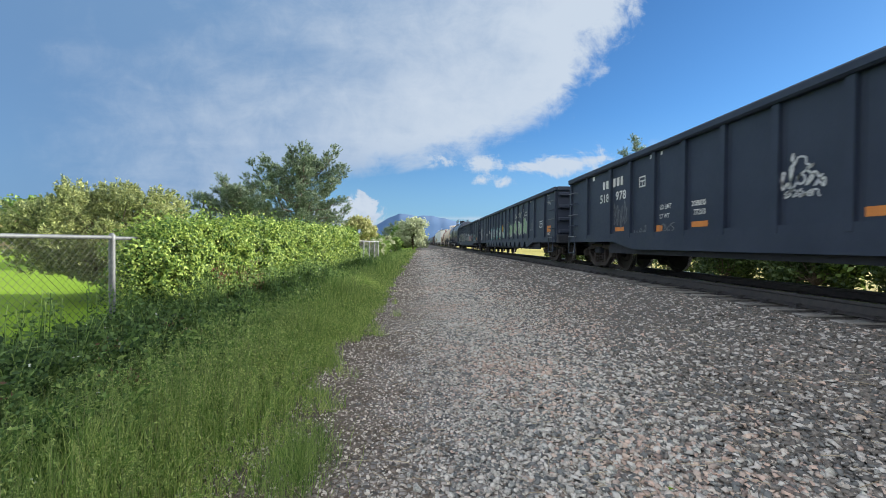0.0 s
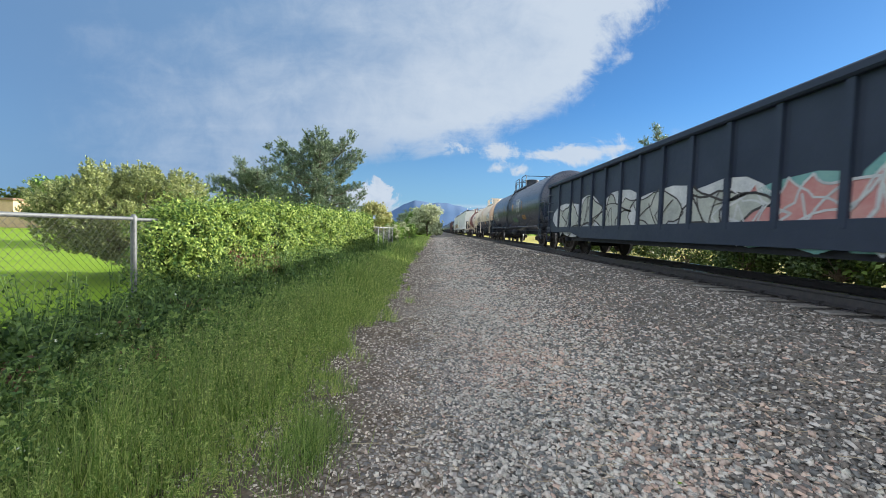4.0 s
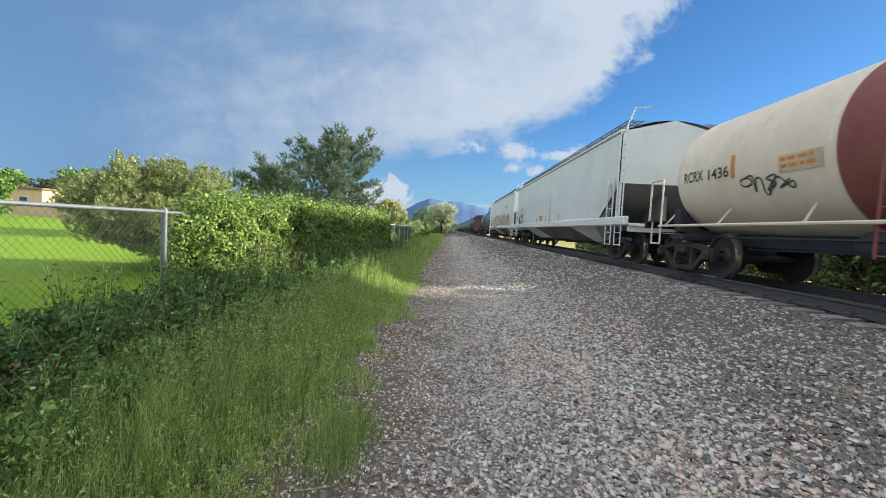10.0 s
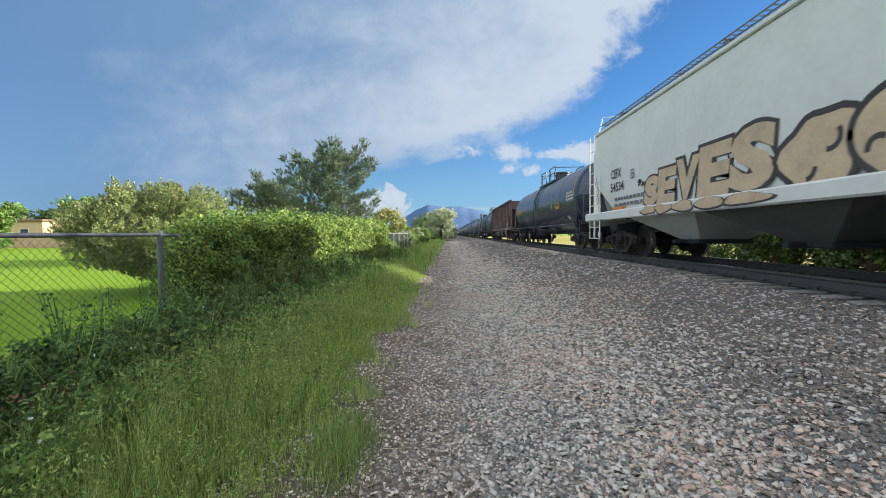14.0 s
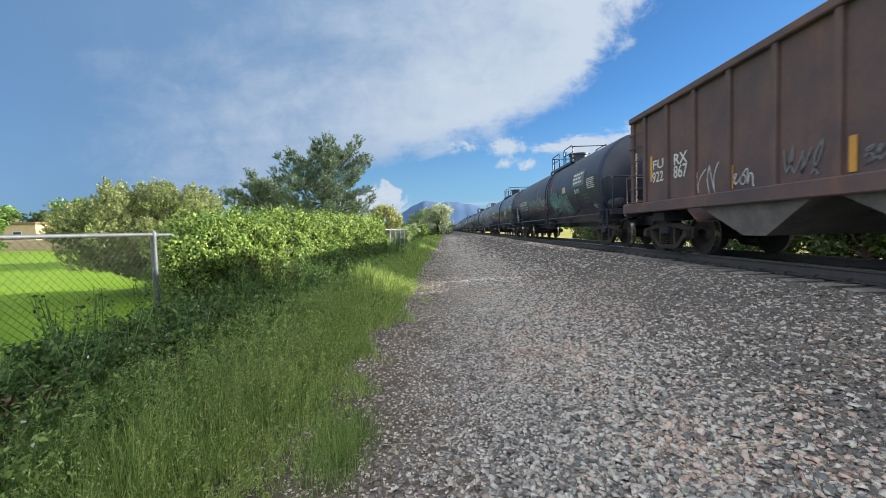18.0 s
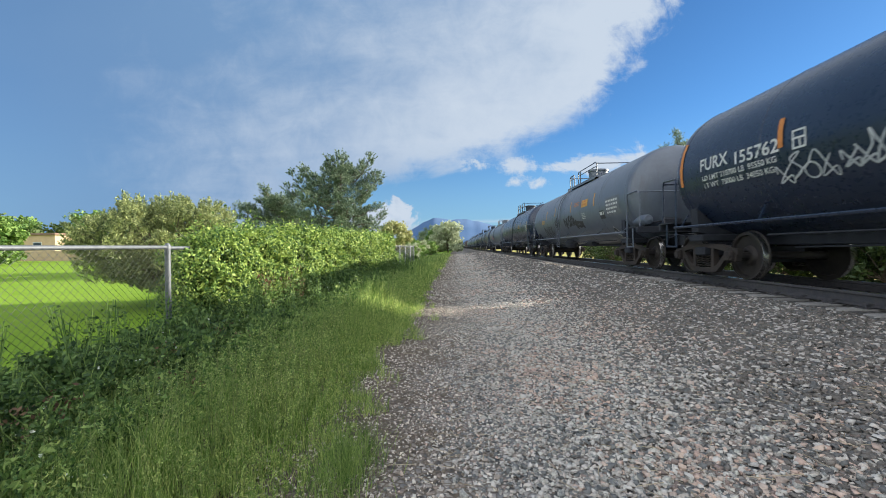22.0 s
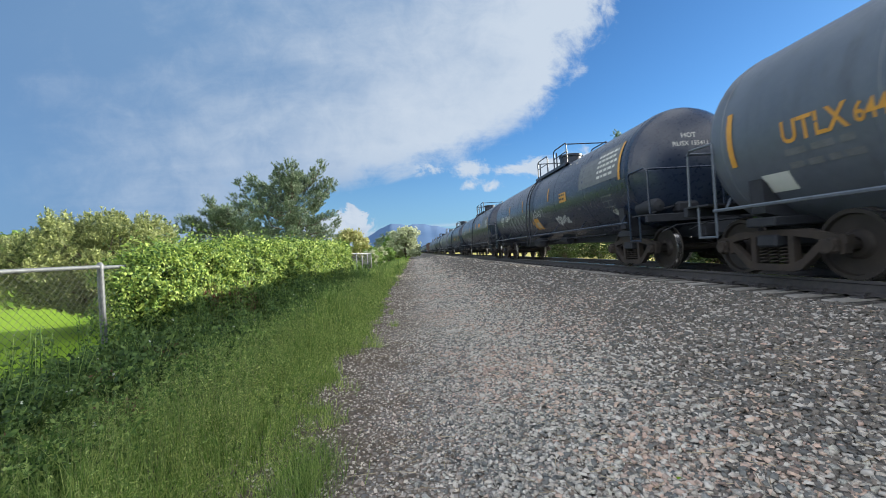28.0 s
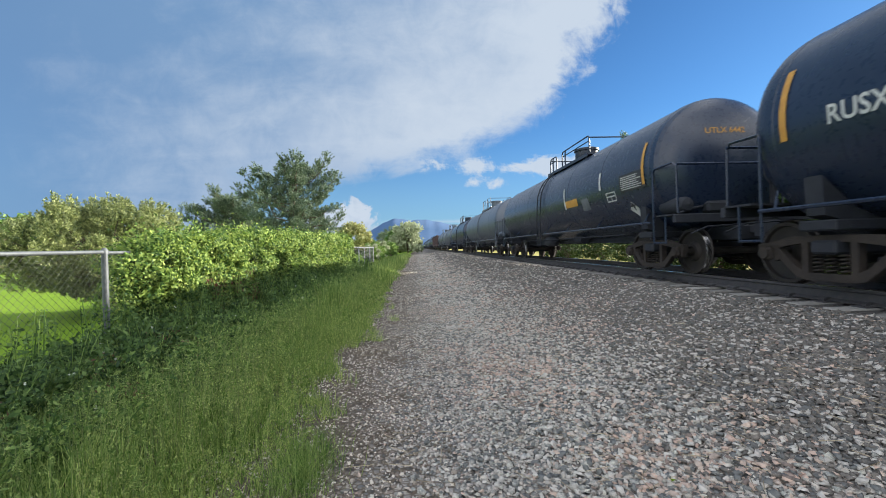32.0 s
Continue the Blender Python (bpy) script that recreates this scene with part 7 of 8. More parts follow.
stripe(tank_l[0], tank_l[2], -2.05, -0.44, 0.68, "mark_white", 0.1)
fit_text(tank_k[0], tank_k[2], "RUSX", 6.51, -0.21, 0.69, 0.23, M["mark_white"])
stripe(tank_k[0], tank_k[2], 7.13, -0.27, 0.96, "mark_yellow", 0.1)
head_text(tank_f[0], tank_f[1], 1.42, 2.23, 0.85, "FURX", -0.55, 0.42, 0.13, M["mark_white"])
head_text(tank_j[0], tank_j[1], 1.42, 2.23, 0.78, "HOT", -0.42, 0.6, 0.11, M["mark_white"])
head_text(tank_j[0], tank_j[1], 1.42, 2.23, 0.78, "RUSX 155411", -0.62, 0.42, 0.1, M["mark_white"])
head_text(tank_k[0], tank_k[1], 1.42, 2.23, 0.78, "HOT", -0.42, 0.6, 0.11, M["mark_white"])
head_text(tank_k[0], tank_k[1], 1.42, 2.23, 0.78, "RUSX 155290", -0.62, 0.42, 0.1, M["mark_white"])
head_text(tank_l[0], tank_l[1], 1.42, 2.23, 0.78, "UTLX 6442", -0.6, 0.55, 0.12, M["mark_yellow"])
head_text(tank_c[0], tank_c[1], 1.3, 2.2, 1.15, "RCRX 1436", -0.62, 0.4, 0.13, M["mark_black"])


# ---- fence and vine hedge ----
FX = -3.74


def chain_link(y0, y1, z0, z1, r=0.0020, mesh=0.060, bulge=0.0):
    """Woven wire as crossing thin bars, as one array mesh."""
    vs, fs = [], []
    h = z1 - z0

    def bar(p, q):
        n = len(vs)
        d = np.array(q) - np.array(p)
        d = d / np.linalg.norm(d)
        a = np.array((1.0, 0, 0)) * r
        b = np.cross(d, (1.0, 0, 0)) * r
        for c in (p, q):
            c = np.array(c)
            vs.extend([c + a, c + b, c - a, c - b])
        for k in range(4):
            fs.append((n + k, n + (k + 1) % 4, n + 4 + (k + 1) % 4, n + 4 + k))

    k = y0 - h
    while k < y1:
        for sgn in (1, -1):
            a, b = k, k + h
            ya, yb = max(a, y0), min(b, y1)
            if yb - ya > 0.02:
                za, zb = z0 + (ya - a), z0 + (yb - a)
                if sgn < 0:
                    za, zb = z1 - (ya - a), z1 - (yb - a)
                bar((FX + 0.03 + 0.002 * sgn, ya, za), (FX + 0.03 + 0.002 * sgn, yb, zb))
        k += mesh * 1.414
    return np.array(vs), fs


def build_fence():
    fence = tagged(new("chain_link_fence"), "galvanised chain-link fence with tubular posts and top rail", "fence")
    z1, z0 = 1.325, -0.12
    for y in (2.51, 5.56, 8.61, 11.66, 14.71, 17.76, 20.81):
        main = y == 5.56
        p = part("post", MB().tube([(FX, y, z0 - 0.2), (FX, y, z1 + (0.02 if main else -0.03))], 0.036 if main else 0.028, 12)
                 .lathe([(0.042, z1 - 0.02), (0.042, z1 + 0.03), (0.02, z1 + 0.065), (0, z1 + 0.07)], 12, FX, y, axis="z"), M["galvanised"], fence, smooth=40)
        for z in (0.25, 0.6, 0.95):
            part("tie_band", MB().lathe([(0.04, z), (0.043, z), (0.043, z + 0.02), (0.04, z + 0.02)], 12, FX, y, axis="z"), M["galvanised"], p)
    for a, b in ((-4.0, 2.51), (2.51, 5.56), (5.56, 8.61), (8.61, 20.81)):
        part("top_rail", MB().tube([(FX, a, z1), (FX, b, z1 + 0.01)], 0.024, 10), M["galvanised"], fence, smooth=40)
    v, f = chain_link(-4.0, 8.2, z0 + 0.05, z1)
    part("wire_mesh", cloud_mesh("wire_mesh", v, f, M["wire"]), None, fence, "woven diamond wire mesh")
    # further panel past the hedge
    far = tagged(new("chain_link_fence"), "pale chain-link gate and fence panels past the hedge", "fence")
    for y in (24.6, 25.1, 28.5, 31.5, 35.0, 38.0):
        part("post", MB().tube([(FX, y, -0.2), (FX, y, 1.46)], 0.035, 10), M["pale_metal"], far, smooth=40)
    for a, b in ((25.1, 28.5), (28.5, 31.5), (31.5, 35.0), (35.0, 38.0)):
        part("top_rail", MB().tube([(FX, a, 1.42), (FX, b, 1.42)], 0.024, 8), M["pale_metal"], far, smooth=40)
    v, f = chain_link(25.1, 38.0, 0.0, 1.42, 0.003, 0.12)
    part("wire_mesh", cloud_mesh("wire_mesh", v, f, M["wire"]), None, far)


build_fence()


def hedge_top(y):
    return 1.41 + 0.18 * np.clip((y - 6) / 3, 0, 1) + 0.31 * np.clip((y - 8) / 14, 0, 1) + 0.05 * np.sin(y * 2.1) + 0.05 * np.sin(y * 4.3 + 1) + 0.04 * np.sin(y * 9.7 + 2) - 0.16 * np.clip((6.6 - y) / 1.0, 0, 1)


def build_hedge():
    hedge = tagged(new("vine_hedge"), "dense green creeper grown over a fence like a hedge", "hedge")
    ys = np.linspace(6.05, 23.6, 150)
    secs = []
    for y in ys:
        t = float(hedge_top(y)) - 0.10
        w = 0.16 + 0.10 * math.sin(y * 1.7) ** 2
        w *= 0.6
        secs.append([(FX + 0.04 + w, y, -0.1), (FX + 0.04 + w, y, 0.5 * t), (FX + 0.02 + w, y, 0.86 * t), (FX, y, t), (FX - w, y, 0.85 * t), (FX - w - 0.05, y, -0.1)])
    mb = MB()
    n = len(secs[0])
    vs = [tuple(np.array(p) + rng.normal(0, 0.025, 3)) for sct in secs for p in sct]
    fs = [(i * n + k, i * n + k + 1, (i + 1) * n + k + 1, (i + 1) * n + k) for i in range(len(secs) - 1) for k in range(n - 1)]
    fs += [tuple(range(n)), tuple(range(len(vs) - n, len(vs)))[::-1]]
    # one dark sheet, added so the gaps between leaves look shaded
    part("stem_tangle", mb.add(vs, fs), M["vine_dark"], hedge, "solid dark core standing in for the shade inside the creeper")
    # leaves on a lumpy shell: bays go back to the dark core, bulges stand out
    def bulge(y, z):
        return (0.10 * np.sin(y * 3.1 + 1.4 * np.sin(z * 3.7)) * np.sin(z * 4.6 + y * 1.3) + 0.075 * np.sin(y * 7.3 + z * 5.1) * np.sin(z * 9.2 - y * 2.9)
                + 0.05 * np.sin(y * 13.7 - z * 11.0) * np.sin(z * 17.3 + y * 6.0))
    pts, nor = [], []
    for y0, y1, count in ((6.0, 9.0, 56000), (9.0, 14.0, 40000), (14.0, 23.7, 28000)):
        y = rng.uniform(y0, y1, count)
        a = rng.uniform(0, 1, count)
        top = hedge_top(y)
        w = 0.18 + 0.12 * np.sin(y * 1.7) ** 2
        ang = np.where(a < 0.70, 0, np.where(a < 0.90, 1, 2))
        up = rng.uniform(-0.05, 1, count)
        front = bulge(y, up * top)
        depth = front + rng.normal(0, 0.045, count)
        x = np.where(ang == 0, FX + 0.14 + w * (1 - 0.35 * np.clip(up, 0, 1) ** 3) + depth, np.where(ang == 1, FX + rng.uniform(-0.3, 0.36, count), FX - 0.16 - w + depth))
        z = np.where(ang == 1, top - 0.05 + rng.exponential(0.065, count), up * top)
        keep = (ang != 0) | (rng.uniform(0, 1, count) < np.clip(0.85 + front * 3.2, 0.30, 1))
        pts.append(np.stack([x, y, z], 1)[keep])
        nor.append(np.stack([np.where(ang == 0, 1.0, np.where(ang == 1, 0.2, -1.0)), rng.normal(0, 0.3, count), np.where(ang == 1, 1.0, 0.25)], 1)[keep])
    p, nn = np.concatenate(pts), np.concatenate(nor)
    # thinner sprays round the near end, by the post
    m = 3600
    y = 5.62 + 0.5 * rng.uniform(0, 1, m) ** 0.6
    end = np.stack([FX + rng.uniform(-0.25, 0.34, m) * np.clip((y - 5.45) / 0.5, 0.25, 1) + 0.04, y, rng.uniform(0, 1, m) ** 0.8 * (hedge_top(y) - 0.04)], 1)
    p, nn = np.concatenate([p, end]), np.concatenate([nn, np.tile(np.array((0.6, -0.8, 0.3)), (m, 1))])
    v, f = leaves(p, 0.027 + 0.0020 * (p[:, 1:2] - 5), nn, 0.8, 1.65, 0.40)
    part("creeper_leaves", cloud_mesh("creeper_leaves", v, f, M["vine_leaf"]), None, hedge, "glossy green creeper leaves")["kind"] = "stuff"
    # loose shoots above the top and hanging sprays at the near end
    mb = MB()
    tips = []
    for _ in range(420):
        y = float(rng.uniform(6.1, 23))
        z = float(hedge_top(y))
        d = rng.normal(0, 0.15, 3)
        q = [(FX + 0.05 + d[0] * t, y + d[1] * t, z - 0.10 + (0.10 + 0.7 * abs(d[2])) * t) for t in (0, 0.5, 1)]
        mb.tube(q, 0.004, 4)
        tips += [q[1], q[1], q[2], q[2], q[2]]
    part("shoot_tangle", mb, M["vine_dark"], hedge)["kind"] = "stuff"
    v, f = leaves(np.array(tips) + rng.normal(0, 0.03, (len(tips), 3)), 0.040, None, 1.0)
    part("shoot_leaves", cloud_mesh("shoot_leaves", v, f, M["vine_leaf"]), None, hedge)["kind"] = "stuff"
    red = np.concatenate([np.stack([FX + 0.42 + rng.normal(0, 0.05, 70), c + rng.normal(0, 0.10, 70), rng.uniform(0.35, 0.85, 70)], 1) for c in (7.4, 8.3)])
    v, f = leaves(red, 0.06, np.array([1.0, 0, 0.3]), 0.6)
    part("red_leaves", cloud_mesh("red_leaves", v, f, M["red_leaf"]), None, hedge, "reddened creeper leaves")["kind"] = "stuff"


build_hedge()


# ---- verge: grass and weeds ----
def blades(pts, height, width, lean=0.25, bend=0.35):
    """Tapered bent blades, 3 segments: returns verts and quads."""
    n = len(pts)
    a = rng.uniform(0, 2 * math.pi, n)
    d = np.stack([np.cos(a), np.sin(a), np.zeros(n)], 1)
    b = rng.uniform(0, 2 * math.pi, n)
    out = np.stack([np.cos(b), np.sin(b), np.zeros(n)], 1)
    h = height.reshape(-1, 1)
    l0 = rng.normal(0, lean, (n, 1)) * h
    rows = []
    for t, wf in ((0, 1.0), (0.5, 0.8), (1.0, 0.06)):
        c = pts + out * (l0 * t + bend * h * t * t * rng.uniform(0.2, 1, (n, 1))) + np.array((0, 0, 1.0)) * h * t * (1 - 0.12 * t)
        rows.append((c - d * width * wf / 2, c + d * width * wf / 2))
    v = np.stack([q for r in rows for q in r], 1).reshape(-1, 3)
    i = np.arange(n)[:, None] * 6
    f = np.concatenate([i + np.array([0, 1, 3, 2]), i + np.array([2, 3, 5, 4])], 0)
    return v, f


def edge_x(y):
    """Where the verge meets the gravel."""
    return -0.72 + 0.07 * np.sin(y * 0.75 + 0.4) + 0.07 * np.sin(y * 1.9 + 2) + 0.06 * np.sin(y * 4.7) - 0.10 * np.clip((3 - y) / 2, 0, 1)


def build_verge():
    soil_x = np.linspace(-3.9, -0.55, 24)
    ys = np.linspace(-4, 60, 220)
    gx, gy = np.meshgrid(soil_x, ys)
    gz = ground_z(gx) + 0.012 + 0.02 * np.sin(gx * 6 + gy * 2.2) - np.clip((gx + 0.95) / 0.4, 0, 1) * 0.05
    v = np.stack([gx, gy, gz], -1).reshape(-1, 3)
    i = (np.arange(len(ys) - 1)[:, None] * 24 + np.arange(23)[None]).ravel()
    tagged(new("verge_soil", cloud_mesh("verge_soil", v, np.stack([i, i + 1, i + 25, i + 24], 1), M["earth"], True)), "brown soil under the grass verge", "soil", kind="structure")
    verge = tagged(new("verge_grass"), "tall green seeding grass along the gravel", "grass", kind="stuff")

    def scatter(y0, y1, n, xa=-3.6, pull=1.0):
        y = rng.uniform(y0, y1, n)
        e = edge_x(y)
        x = e - (e - xa) * rng.uniform(0, 1, n) ** pull + rng.normal(0, 0.07, n)
        return np.stack([x, y, ground_z(x)], 1), (e - x)

    # tufts: blades fan out of many small crowns, with bare ground between
    def tufts(y0, y1, count, per, width, high, spread):
        c, inside = scatter(y0, y1, count)
        seen = (c[:, 0] > -1.3 * np.clip(c[:, 1], 0.3, None) - 0.9) | (y0 < 0)
        c, inside = c[seen], inside[seen]
        m = len(c)
        lump = 0.78 + 0.30 * np.sin(c[:, 0] * 2.2 + c[:, 1] * 1.3) * np.sin(c[:, 1] * 0.7 - c[:, 0]) + 0.22 * np.sin(c[:, 0] * 5.3 - c[:, 1] * 2.9) * np.sin(c[:, 1] * 4.1 + c[:, 0] * 3.3)
        tall = high * (0.16 + 0.84 * np.clip(inside / 0.75, 0, 1)) * (1 - 0.55 * np.clip((inside - 1.0) / 0.7, 0, 1)) * np.clip(lump, 0.3, 1.2) * rng.uniform(0.6, 1.2, m)
        p = np.repeat(c, per, 0) + np.concatenate([rng.normal(0, spread, (m * per, 2)), np.zeros((m * per, 1))], 1)
        p[:, 2] = ground_z(p[:, 0])
        v, f = blades(p, np.repeat(tall, per) * rng.uniform(0.45, 1.12, m * per), width, 0.16, 0.30)
        # blades nearer the fence take the darker copy of grass
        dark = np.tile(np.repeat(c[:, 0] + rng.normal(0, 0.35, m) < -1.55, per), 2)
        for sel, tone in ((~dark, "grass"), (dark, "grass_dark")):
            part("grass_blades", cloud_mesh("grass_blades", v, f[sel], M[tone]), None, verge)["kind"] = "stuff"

    for row in ((1.0, 3.0, 1300, 18, 0.0048, 0.46, 0.030), (3.0, 6.5, 2200, 16, 0.0062, 0.48, 0.035), (6.5, 13, 2400, 18, 0.011, 0.58, 0.050),
                (13, 34, 2000, 14, 0.022, 0.62, 0.09), (34, 75, 800, 9, 0.05, 0.70, 0.15), (-6, 1.6, 1500, 9, 0.020, 0.5, 0.05)):
        tufts(*row)
    # feathery herbs: upright stems set with fine narrow leaves from foot to tip
    for y0, y1, count, leaf, per in ((1.2, 3.4, 1900, 0.0052, 30), (3.4, 6.8, 2600, 0.0072, 22), (6.8, 16, 2600, 0.013, 12)):
        p, inside = scatter(y0, y1, count, -2.3)
        keep = (rng.uniform(0, 1, count) < np.clip(1.25 - 0.55 * np.clip(-1.2 - p[:, 0], 0, 2), 0.25, 1)) & ((p[:, 0] > -1.45) | (p[:, 1] > 2.7) | (rng.uniform(0, 1, count) < 0.25))
        p, inside, count = p[keep], inside[keep], int(keep.sum())
        h = (0.34 + 0.26 * rng.uniform(0, 1, count)) * np.clip(0.22 + inside, 0.1, 1) * (1 - 0.3 * np.clip((inside - 1.2) / 0.8, 0, 1))
        v, f = blades(p, h, leaf * 0.6, 0.10, 0.12)
        part("herb_stems", cloud_mesh("herb_stems", v, f, M["dry_grass"]), None, verge)["kind"] = "stuff"
        stem = v.reshape(-1, 6, 3)
        foot, mid, tip = ((stem[:, None, k] + stem[:, None, k + 1]) / 2 for k in (0, 2, 4))
        t = rng.uniform(0.12, 1.03, (count, per, 1))
        along = np.where(t < 0.5, foot + (mid - foot) * t * 2, mid + (tip - mid) * (t * 2 - 1)).reshape(-1, 3)
        wide = (0.030 * (1.1 - t)).reshape(-1, 1)
        v, f = leaves(along + rng.normal(0, 1, along.shape) * wide * np.array((1, 1, 0.5)), leaf * 0.85, np.array((0.0, -0.5, 0.5)), 0.9, 4.2, 0.5)
        # herbs nearer the fence take the darker grass: shade put into their colour
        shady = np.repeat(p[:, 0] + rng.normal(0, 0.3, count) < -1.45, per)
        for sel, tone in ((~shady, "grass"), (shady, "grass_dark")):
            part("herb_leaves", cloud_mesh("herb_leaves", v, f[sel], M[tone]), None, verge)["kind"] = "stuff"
    # broad-leaved weeds crowding the fence
    weeds = tagged(new("verge_weeds"), "leafy green weeds crowding the fence foot", "weeds", kind="stuff")
    pts, sizes, browns, flowers = [], [], [], []
    stems = MB()

    def bushy(x, y, high, wide, count, leaf):
        """A branching weed: several stems from one root, each hung with leaves."""
        for _ in range(int(rng.integers(4, 8))):
            a, r = float(rng.uniform(0, 6.283)), wide * float(rng.uniform(0.2, 1.0)) ** 0.7
            hh = high * float(rng.uniform(0.6, 1.08))
            dx, dy = math.cos(a) * r, math.sin(a) * r
            stems.tube([(x, y, 0), (x + dx * 0.35, y + dy * 0.35, hh * 0.55), (x + dx, y + dy, hh)], 0.0035, 4, cap=False)
            t = rng.uniform(0.25, 1.04, count)
            q = np.stack([x + dx * t ** 1.7, y + dy * t ** 1.7, hh * t], 1) + rng.normal(0, 0.035 + 0.05 * wide, (count, 3)) * (1.15 - 0.6 * t[:, None])
            pts.append(q)
            sizes.append(np.full(count, leaf))
            if rng.uniform() < 0.12:
                flowers.append(q[-1] + np.array((0, 0, 0.03)))

    for y0, y1, n, count in ((1.4, 4.0, 190, 44), (4.0, 6.4, 150, 44), (6.4, 12.0, 240, 26), (12.0, 24.0, 190, 15)):
        for _ in range(n):
            y = float(rng.uniform(y0, y1))
            x = float(-3.62 + 2.0 * rng.uniform(0, 1) ** 1.6)
            if x < -1.3 * y - 1.0:
                x = -1.1 * y - float(rng.uniform(0, 0.5))
            tall = (0.46 if y < 6 else 0.62) * float(rng.uniform(0.6, 1.35)) * (0.8 if x > -2.4 else 1.0)
            if y < 5.6:
                tall = min(tall, 0.24 + 0.42 * max(0.0, x + 3.74))
            bushy(x, y, tall, float(rng.uniform(0.10, 0.26)), count, float(rng.uniform(0.013, 0.027)) * min(1.15, 0.55 + 0.15 * y) * (1 + 0.03 * max(0.0, y - 6)))
    # tall thin sprigs standing before the lawn
    for _ in range(46):
        x, y, hh = float(rng.uniform(-3.65, -2.9)), float(rng.uniform(2.6, 5.4)), float(rng.uniform(0.55, 0.86))
        lean = rng.normal(0, 0.07, 2)
        stems.tube([(x, y, 0), (x + lean[0] * 0.5, y + lean[1] * 0.5, hh * 0.55), (x + lean[0], y + lean[1], hh)], 0.0035, 4, cap=False)
        t = rng.uniform(0.3, 1.02, 24)
        pts.append(np.stack([x + lean[0] * t + rng.normal(0, 0.03, 24), y + lean[1] * t + rng.normal(0, 0.03, 24), hh * t], 1))
        sizes.append(np.full(24, 0.020))
    # dry brown dock and dead twigs among the green
    for x, y, hh in ((-3.1, 7.2, 0.95), (-3.0, 7.6, 0.85), (-3.15, 8.3, 0.95), (-2.9, 8.0, 0.7), (-2.2, 4.6, 0.35), (-2.6, 3.9, 0.4), (-2.0, 3.3, 0.3), (-2.4, 2.6, 0.35), (-2.7, 4.9, 0.4)):
        for _ in range(5):
            d = rng.normal(0, 0.10, 2)
            stems.tube([(x, y, 0), (x + d[0] * 0.4, y + d[1] * 0.4, hh * 0.6), (x + d[0], y + d[1], hh)], 0.004, 4, cap=False)
            t = rng.uniform(0.35, 1.0, 34)
            browns.append(np.stack([x + d[0] * t, y + d[1] * t, hh * t], 1) + rng.normal(0, 0.03, (34, 3)))
    p, sz = np.concatenate(pts), np.concatenate(sizes)[:, None]
    v, f = leaves(p, sz, np.array([0.15, -0.25, 0.55]), 0.9, 1.9, 0.45)
    v3, f3 = leaves(np.concatenate(browns), 0.018, None, 1.0, 1.8)
    part("dock_leaves", cloud_mesh("dock_leaves", v3, f3, M["weed_brown"]), None, weeds, "dry red-brown seed stalks")["kind"] = "stuff"
    fl = np.repeat(np.array(flowers), 4, 0)
    v4, f4 = leaves(fl + rng.normal(0, 0.006, fl.shape), 0.016, np.array([0, -0.3, 0.8]), 0.6, 1.1)
    part("flower_heads", cloud_mesh("flower_heads", v4, f4, M["petal"]), None, weeds, "tiny white flower heads")["kind"] = "stuff"
    ty = rng.uniform(1.2, 9.0, 70)
    tuft = np.stack([edge_x(ty) + rng.exponential(0.13, 70) - 0.03, ty], 1)
    c = np.repeat(tuft, 50, 0) + rng.normal(0, 1, (3500, 2)) * np.repeat(rng.uniform(0.02, 0.07, (70, 1)), 50, 0)
    c = np.column_stack([c, ground_z(c[:, 0]) + 0.01])
    v2, f2 = blades(c, rng.uniform(0.05, 0.20, 3500), 0.0045, 0.4, 0.5)
    # a wispy clump standing out on the gravel
    n = 1500
    w = np.stack([-0.47 + rng.normal(0, 0.085, n), 2.42 + rng.normal(0, 0.22, n)], 1)
    w = np.column_stack([w, ground_z(w[:, 0])])
    v5, f5 = blades(w, rng.uniform(0.05, 0.24, n), 0.0035, 0.45, 0.4)
    part("edge_tufts", cloud_mesh("edge_tufts", v5, f5, M["grass_dark"]), None, verge)["kind"] = "stuff"
    part("edge_tufts", cloud_mesh("edge_tufts", v2, f2, M["grass"]), None, verge)["kind"] = "stuff"
    part("weed_stems", stems, M["weed"], weeds)["kind"] = "stuff"
    # weeds nearer the fence take the copy with shade in its colour
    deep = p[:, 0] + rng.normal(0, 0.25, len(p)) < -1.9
    for sel, tone in ((~deep, "weed"), (deep, "weed_shaded")):
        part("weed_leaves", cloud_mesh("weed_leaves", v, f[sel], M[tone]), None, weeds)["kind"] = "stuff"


build_verge()


# ---- trees and shrubs ----
def limb_path(a, b, sag=0.0, wob=0.1, n=5):
    a, b = np.array(a, float), np.array(b, float)
    t = np.linspace(0, 1, n)[:, None]
    p = a + (b - a) * t + np.array((0, 0, 1.0)) * sag * np.sin(t * math.pi)
    p[1:-1] += rng.normal(0, wob * 0.1 * np.linalg.norm(b - a), (n - 2, 3))
    return p


def candles(centers, ways, length, count, needle, width):
    """Upswept needle brushes: needles set along a short axis at each centre, leaning outwards."""
    n = len(centers)
    t = rng.uniform(-0.2, 1.0, (n * count, 1))
    axis = np.repeat(unit(ways), count, 0)
    ln = length * rng.uniform(0.7, 1.25, (n, 1))
    base = np.repeat(centers, count, 0) + axis * t * np.repeat(ln, count, 0)
    d = unit(axis * 0.75 + unit(rng.normal(size=(n * count, 3))))
    side = unit(np.cross(d, rng.normal(size=(n * count, 3)))) * width
    tip = base + d * needle * rng.uniform(0.6, 1.2, (n * count, 1)) * (1.15 - 0.5 * np.clip(t, 0, 1))
